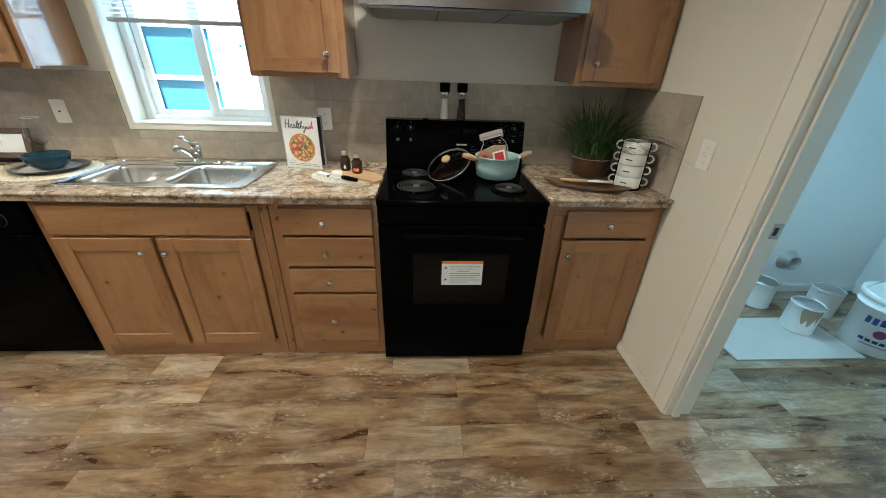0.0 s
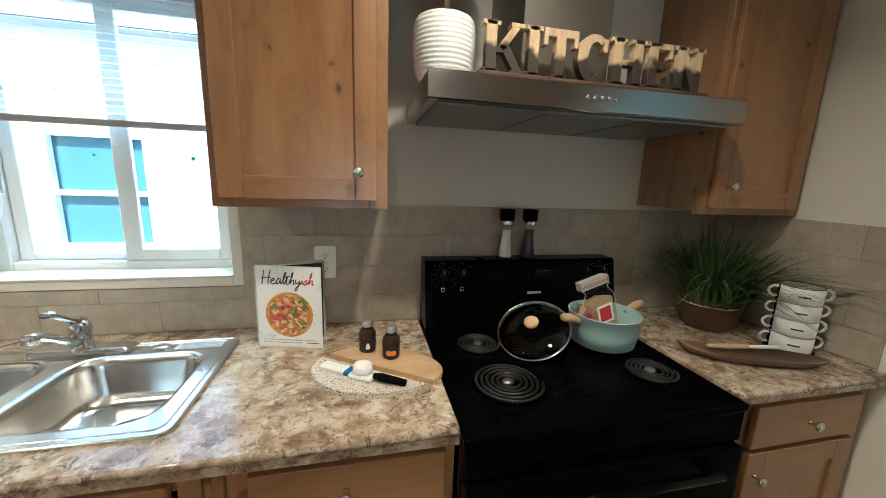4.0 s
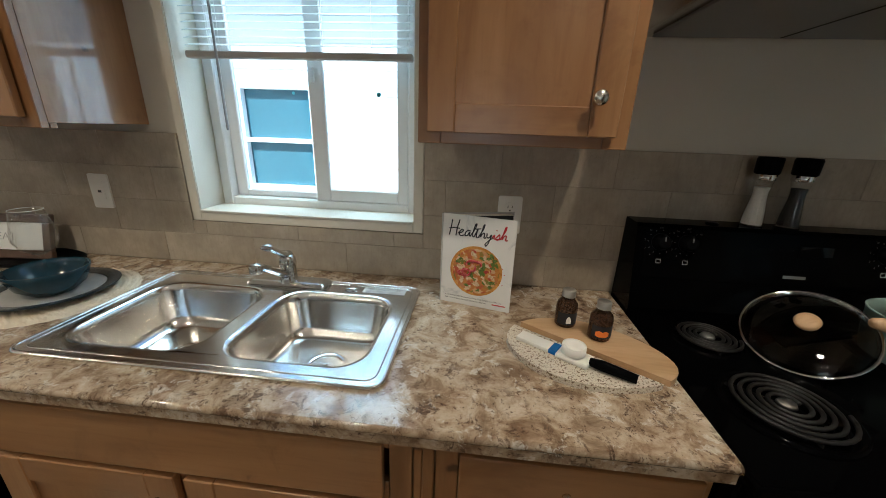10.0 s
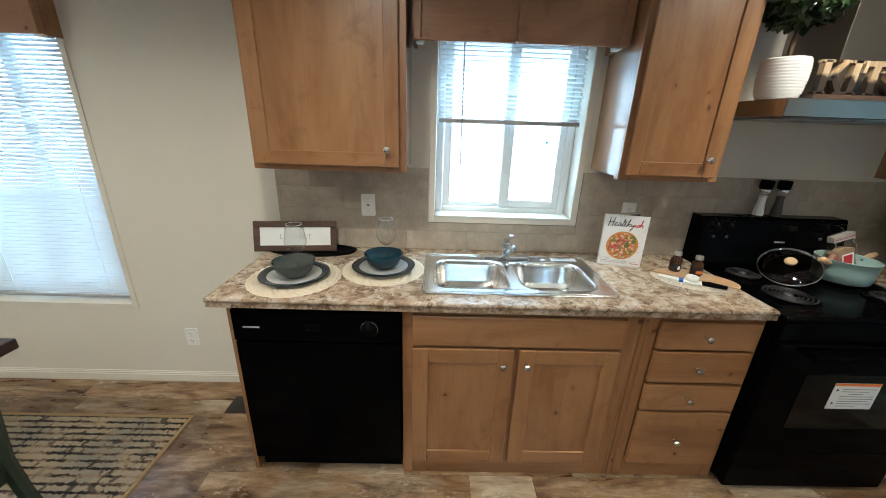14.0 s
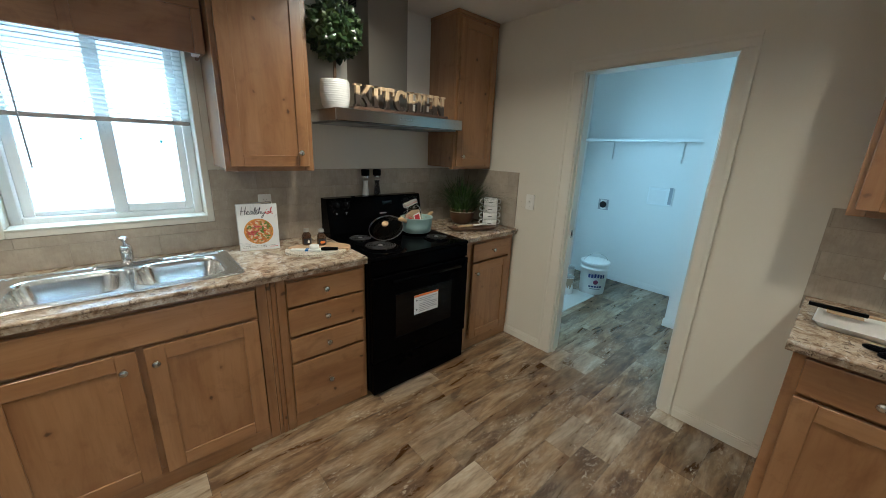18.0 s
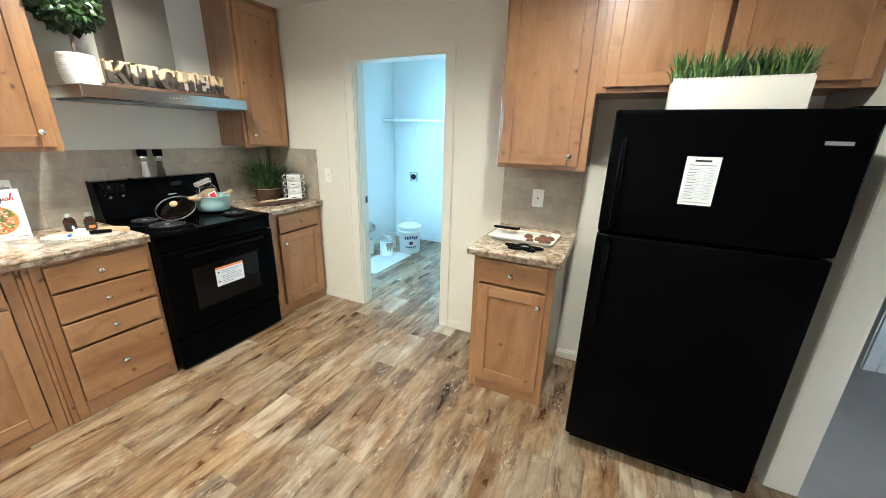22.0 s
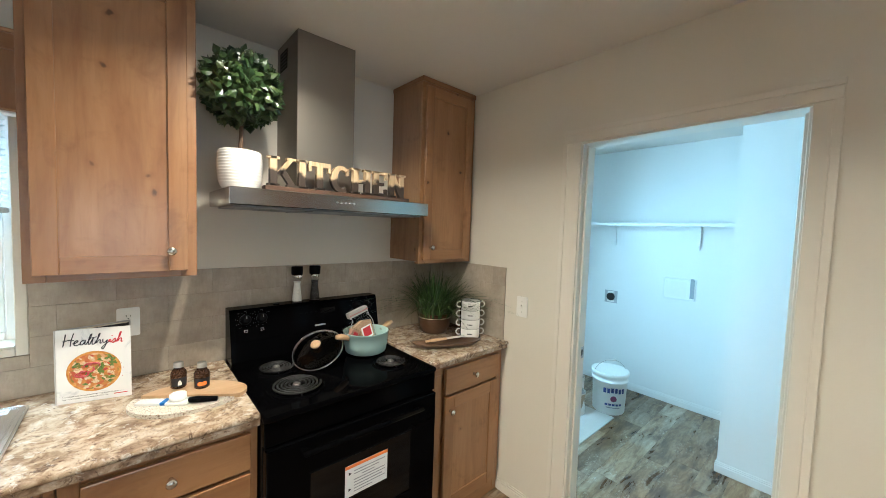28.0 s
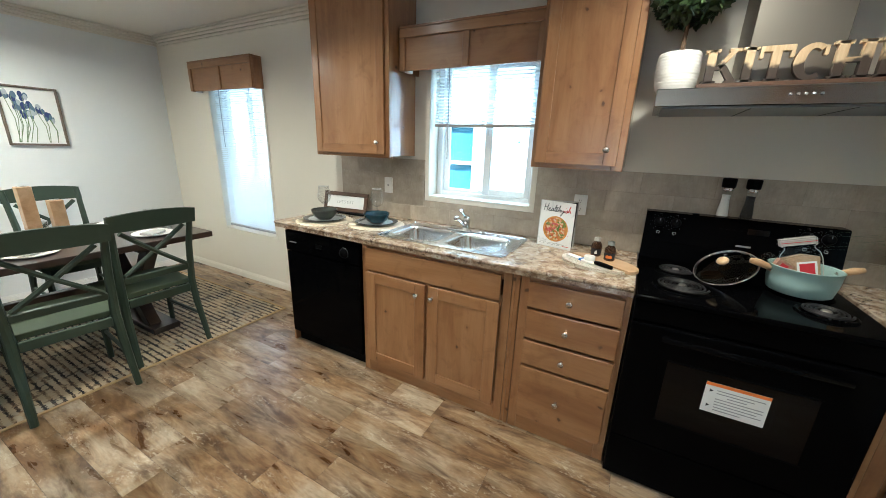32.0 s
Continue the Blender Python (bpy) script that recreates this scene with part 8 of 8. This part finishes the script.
canvas = part("canvas", box(WEST + 0.0008, WEST + 0.008, PY[0] + 0.0165, PY[1] - 0.0165, PY[2] + 0.0165, PY[3] - 0.0165), paper, pic, "pale canvas with painted flowers")
rng = random.Random(14)
stem_c = plain("painted_stem", (0.18, 0.24, 0.14), 0.6)
for k in range(13):
    y0s, z0s = rng.uniform(2.52, 2.79), 1.37
    y1s, z1s = y0s + rng.uniform(-0.05, 0.05), rng.uniform(1.50, 1.76)
    part("stem_stroke", tube([(WEST + 0.0085, y0s, z0s), (WEST + 0.0085, (y0s + y1s) / 2 + 0.02, (z0s + z1s) / 2), (WEST + 0.0085, y1s, z1s)], 0.0025, 5), stem_c, canvas)
    for j in range(5):
        a = rng.uniform(0, 6.28)
        r = rng.uniform(0.016, 0.034)
        part("petal_stroke", lathe([(0, 0), (r, 0), (0, 0.0006)], (0, 0, 0), 9, Matrix.Translation((WEST + 0.0088 + 0.0003 * j, y1s + 0.018 * math.cos(a), z1s + 0.018 * math.sin(a))) @ Matrix.Rotation(radians(90), 4, "Y") @ Matrix.Diagonal((1, 0.55, 1, 1))), (print_navy, plain("slate_blue", (0.10, 0.16, 0.24), 0.6), plain("pale_grey_blue", (0.42, 0.46, 0.50), 0.6))[(k + j) % 3], canvas)


# ---- living room ----
def moon_mirror(y, z, r, iy, iz, ir, x, label):
    m = thing("wall_mirror", label, "mirror", (x, y, z - r), group="round wall mirrors")
    steps = 64
    bm = bmesh.new()
    rows3 = []
    for cy, cz, rr, xx in ((y, z, r, x - 0.0005), (y, z, r, x - 0.035), (y, z, r - 0.012, x - 0.042), (iy, iz, ir + 0.004, x - 0.030), (iy, iz, ir, x - 0.016)):
        rows3.append([bm.verts.new((xx, cy + rr * math.cos(2 * math.pi * k / steps), cz + rr * math.sin(2 * math.pi * k / steps))) for k in range(steps)])
    for a, b in zip(rows3, rows3[1:]):
        for k in range(steps):
            bm.faces.new((a[k], a[(k + 1) % steps], b[(k + 1) % steps], b[k]))
    bmesh.ops.recalc_face_normals(bm, faces=bm.faces)
    part("frame", bm, plain("charcoal_frame", (0.05, 0.05, 0.053), 0.6, 0, 0.2, 50), m, "charcoal off-centre ring frame")
    bm = lathe([(0, 0), (ir + 0.001, 0), (ir + 0.001, 0.003), (0, 0.003)], (0, 0, 0), 48, Matrix.Translation((x - 0.0155, iy, iz)) @ Matrix.Rotation(radians(90), 4, "Y"))
    part("glass", bm, mirror, m, "mirror glass")


moon_mirror(-1.995, 1.685, 0.390, -1.915, 1.685, 0.252, LIV, "large round wall mirror in a charcoal moon-shaped frame")
moon_mirror(-1.466, 1.252, 0.160, -1.427, 1.259, 0.098, LIV, "small round wall mirror in a charcoal moon-shaped frame")
moon_mirror(-2.42, 1.02, 0.30, -2.36, 1.02, 0.19, LIV, "middle-sized round wall mirror in a charcoal moon-shaped frame")
moon_mirror(-0.441, 1.672, 0.195, -0.405, 1.672, 0.12, EAST, "round mirror in a charcoal frame on the stub wall")
fv = thing("floor_register", "brown metal floor register in the carpet", "floor vent", (1.95, -1.98, 0.0105))
part("frame", box(1.90, 2.01, -2.15, -1.83, 0.0102, 0.0135, 0.001), plain("brown_metal", (0.05, 0.035, 0.025), 0.5, 0.3), fv)
for k in range(12):
    part("louvre", box(1.912, 1.998, -2.135 + 0.025 * k, -2.125 + 0.025 * k, 0.0136, 0.0150), slot_dark, fv)
bedr = thing("bench", "brown wooden bench with white bedding in the next room", "bench", (3.6, -0.7, 0.0105))
part("base", box(3.2, 4.6, -1.2, -0.1, 0.0105, 0.42, 0.01), wood_frame, bedr)
part("bedding", box(3.22, 4.58, -1.18, -0.12, 0.4205, 0.66, 0.07, 4), paper, bedr, "white bedding")
kv = thing("floor_register", "brown metal floor register beside the dishwasher", "floor vent", (-2.51, 3.50, 0.0005))
part("frame", box(-2.645, -2.375, 3.435, 3.565, 0.0004, 0.0035, 0.001), plain("brown_metal", (0.05, 0.035, 0.025), 0.5, 0.3), kv)
for k in range(15):
    part("louvre", box(-2.632 + 0.0168 * k, -2.624 + 0.0168 * k, 3.447, 3.553, 0.0036, 0.0048), slot_dark, kv)
# the wide window that lights the living room
lw = thing("window_3", "wide white living room window", "window", (-0.6, SOUTH - 0.07, SW[2]), kind="structure")
for b in ((SW[0] + 0.001, SW[0] + 0.05, SW[2] + 0.001, SW[3] - 0.001), (SW[1] - 0.05, SW[1] - 0.001, SW[2] + 0.001, SW[3] - 0.001), (-0.63, -0.57, SW[2] + 0.001, SW[3] - 0.001)):
    part("window_frame", box(b[0], b[1], SOUTH - 0.12, SOUTH - 0.07, b[2], b[3], 0.003), vinyl, lw)
for z in (SW[2] + 0.001, SW[3] - 0.05):
    for a, b in ((SW[0] + 0.0505, -0.6305), (-0.5695, SW[1] - 0.0505)):
        part("window_frame", box(a, b, SOUTH - 0.12, SOUTH - 0.07, z, z + 0.049, 0.003), vinyl, lw)
# unseen slab, added only to block the sun from the living room window
porch = solid("porch_roof", box(-5.2, 3.6, SOUTH - 2.1, SOUTH - 0.16, 2.46, 2.58, 0.01), vinyl, "unseen white slab added to keep the sun off the living room window", "porch roof", (-0.6, SOUTH - 1.2, 2.46), kind="structure")
lv = thing("valance", "brown wooden box valance over the living room window", "valance", (-0.6, SOUTH, 1.88))
part("front_board", box(SW[0] - 0.1, SW[1] + 0.1, SOUTH + 0.10, SOUTH + 0.118, 1.88, 2.12, 0.003), wood_h, lv)
part("top_board", box(SW[0] - 0.1, SW[1] + 0.1, SOUTH + 0.0005, SOUTH + 0.118, 2.1205, 2.135, 0.003), wood_h, lv)
for x in (SW[0] - 0.1, SW[1] + 0.086):
    part("side_board", box(x, x + 0.014, SOUTH + 0.0005, SOUTH + 0.0995, 1.88, 2.12, 0.003), wood_v, lv)
# the glazed back door of the laundry
back = thing("door_1", "white back door with a glazed upper half", "door", (1.80, 3.67, 0), kind="structure")
for b in ((1.38, 1.51, 0.01, 2.03), (2.09, 2.22, 0.01, 2.03), (1.5105, 2.0895, 0.01, 1.0), (1.5105, 2.0895, 1.99, 2.03)):
    part("door_panel", box(b[0], b[1], 3.655, 3.692, b[2], b[3], 0.003), white_trim, back)
part("pane", box(1.5105, 2.0895, 3.672, 3.676, 1.0005, 1.9895), pane_glass, back, "clear door pane")
part("door_knob", lathe(KNOB, (2.155, 3.655, 0.96), 18, TO_SOUTH @ Matrix.Scale(1.7, 4)), nickel, back, "satin nickel door knob", True)

# ---- next house ----
NB = 6.62
siding = paint("white_siding_paint", (0.82, 0.83, 0.84), 0.6, 60, 0.1, 0.04)
nb = thing("neighbour_house", "white sided house close outside the kitchen window", "house", (-1.5, NB, -0.6))
NW = (-3.28, -2.40, 0.66, 1.80)
wl_part = part("wall", wall_boxes((-14, NW[0], NB, NB + 0.2, -0.6, 2.75), (NW[1], 10, NB, NB + 0.2, -0.6, 2.75), (NW[0], NW[1], NB, NB + 0.2, -0.6, NW[2]), (NW[0], NW[1], NB, NB + 0.2, NW[3], 2.75)), siding, nb)
for k in range(13):
    z = -0.55 + 0.25 * k
    for a, b in (((-14, NW[0] - 0.09), (NW[1] + 0.09, 10)) if NW[2] - 0.1 < z < NW[3] + 0.1 else ((-14, 10),)):
        part("siding_board", box(a, b, NB - 0.012, NB - 0.0005, z, z + 0.244, 0.004), siding, wl_part)
nwin = part("window", box(NW[0] + 0.05, NW[1] - 0.05, NB + 0.04, NB + 0.05, NW[2] + 0.05, NW[3] - 0.05), plain("dark_blue_pane", (0.05, 0.13, 0.16), 0.08, 0, 0.1, 4), nb, "blue reflecting window panes")
for b in ((NW[0] - 0.08, NW[0] + 0.0495, NW[2] - 0.08, NW[3] + 0.08), (NW[1] - 0.0495, NW[1] + 0.08, NW[2] - 0.08, NW[3] + 0.08), (NW[0] + 0.05, NW[1] - 0.05, NW[2] - 0.08, NW[2] + 0.05), (NW[0] + 0.05, NW[1] - 0.05, NW[3] - 0.05, NW[3] + 0.08), (NW[0] + 0.05, NW[1] - 0.05, 1.19, 1.24)):
    part("frame", box(b[0], b[1], NB - 0.035, NB + 0.039, b[2], b[3], 0.004), vinyl, nwin)
part("roof", prism([(NB - 0.35, 2.70), (NB + 6, 4.6), (NB + 6, 4.75), (NB - 0.35, 2.85)], -14.2, 10.2, Matrix(((0, 0, 1, 0), (1, 0, 0, 0), (0, 1, 0, 0), (0, 0, 0, 1)))), plain("grey_shingles", (0.16, 0.16, 0.165), 0.9, 0, 0.3, 40), nb)
part("eave", box(-14.2, 10.2, NB - 0.36, NB - 0.345, 2.66, 2.85, 0.004), vinyl, nb)


# ---- floor planks ----
def planks():
    rng = random.Random(4)
    wide, long = 0.152, 1.22
    shared = {}

    def plank(x0, x1, y0, material):
        key = (round(x1 - x0, 2), material.name)
        if key not in shared:
            w = x1 - x0
            shared[key] = finish(box(0.0005, w - 0.0005, 0.0005, wide - 0.0005, -0.0021, 0.0, 0.0006), "plank", material)
        ob = new("plank", shared[key])
        ob.location = (x0, y0, 0)
        ob.parent = floor

    y = 3.69 - wide * 30
    while y < NORTH - 0.02:
        x_end = 3.38 if y > 0.8 else 1.22
        x = WEST - rng.uniform(0, long)
        while x < x_end:
            cut = rng.choice((0.0, 0.0, 0.0, 0.30, 0.41))
            for lo, hi, material in ((x, x + cut, pale_plank_mat), (x + cut, x + long, plank_mat)):
                a, b = max(lo, WEST), min(hi, x_end)
                if b - a > 0.05 and y > -0.9:
                    plank(round(a, 2), round(b, 2), y, material)
            x += long
        y += wide


planks()


# ---- backsplash tiles ----
def tiles():
    back = thing("backsplash", "taupe linen-look ceramic tile backsplash behind the worktops", "backsplash", (-0.5, 3.695, 0.9), kind="structure")
    rows = [(0.9255, 1.030), (1.030, 1.141), (1.141, 1.252), (1.252, 1.362)]
    wide, gap = 0.328, 0.0012
    shared = {}

    def tile(a, b, z0, z1, side):
        key = (round(b - a, 3), round(z1 - z0, 3), side)
        if key not in shared:
            w, h = b - a, z1 - z0
            if side == "n":
                bm = box(gap / 2, w - gap / 2, 0, 0.0066, gap / 2, h - gap / 2, 0.0014, 2)
            else:
                bm = box(0, 0.0066, gap / 2, w - gap / 2, gap / 2, h - gap / 2, 0.0014, 2)
            shared[key] = finish(bm, "tile", tile_mat)
        ob = new("tile", shared[key])
        where = (a, 3.690, z0) if side == "n" else ((EAST - 0.0072, a, z0) if side == "e" else (EAST - 0.0072, a, z0))
        ob.parent = back
        ob.location = Vector(where) - Vector(back.location)

    def run(lo, hi, z0, z1, first, side):
        k = math.floor((lo - first) / wide)
        x = first + k * wide
        while x < hi - 1e-4:
            a, b = max(x, lo), min(x + wide, hi)
            if b - a > 0.004:
                tile(a, b, z0, z1, side)
            x += wide
    wl, wr, wb = WIN[0] - 0.0335, WIN[1] + 0.0335, WIN[2] - 0.031
    for n, (z0, z1) in enumerate(rows):
        first = -0.163 if n % 2 else -0.327
        if z1 <= wb:
            run(-2.31, EAST - 0.009, z0, z1, first, "n")
        elif z0 < wb:
            run(-2.31, wl, z0, z1, first, "n")
            run(wl, wr, z0, wb, first, "n")
            run(wr, EAST - 0.009, z0, z1, first, "n")
        else:
            run(-2.31, wl, z0, z1, first, "n")
            run(wr, EAST - 0.009, z0, z1, first, "n")
        run(3.095, 3.689, z0, z1, 3.095 + (0.1 if n % 2 else 0.26), "e")
    for n, (z0, z1) in enumerate(((0.9255, 1.030), (1.030, 1.141), (1.141, 1.252), (1.252, 1.334))):
        run(0.905, 1.412, z0, z1, 0.905 - (0.16 if n % 2 else 0.05), "e")
    bm = bmesh.new()
    for b in ((-2.309, wl, 3.6917, 3.6998, 0.8605, 1.3615), (wl, wr, 3.6917, 3.6998, 0.8605, wb), (wr, EAST - 0.008, 3.6917, 3.6998, 0.8605, 1.3615), (EAST - 0.0055, EAST - 0.0002, 3.0955, 3.695, 0.8605, 1.3615), (EAST - 0.0055, EAST - 0.0002, 0.9055, 1.4115, 0.8605, 1.3335)):
        add_box(bm, *b)
    part("grout", bm, grout, back)


tiles()
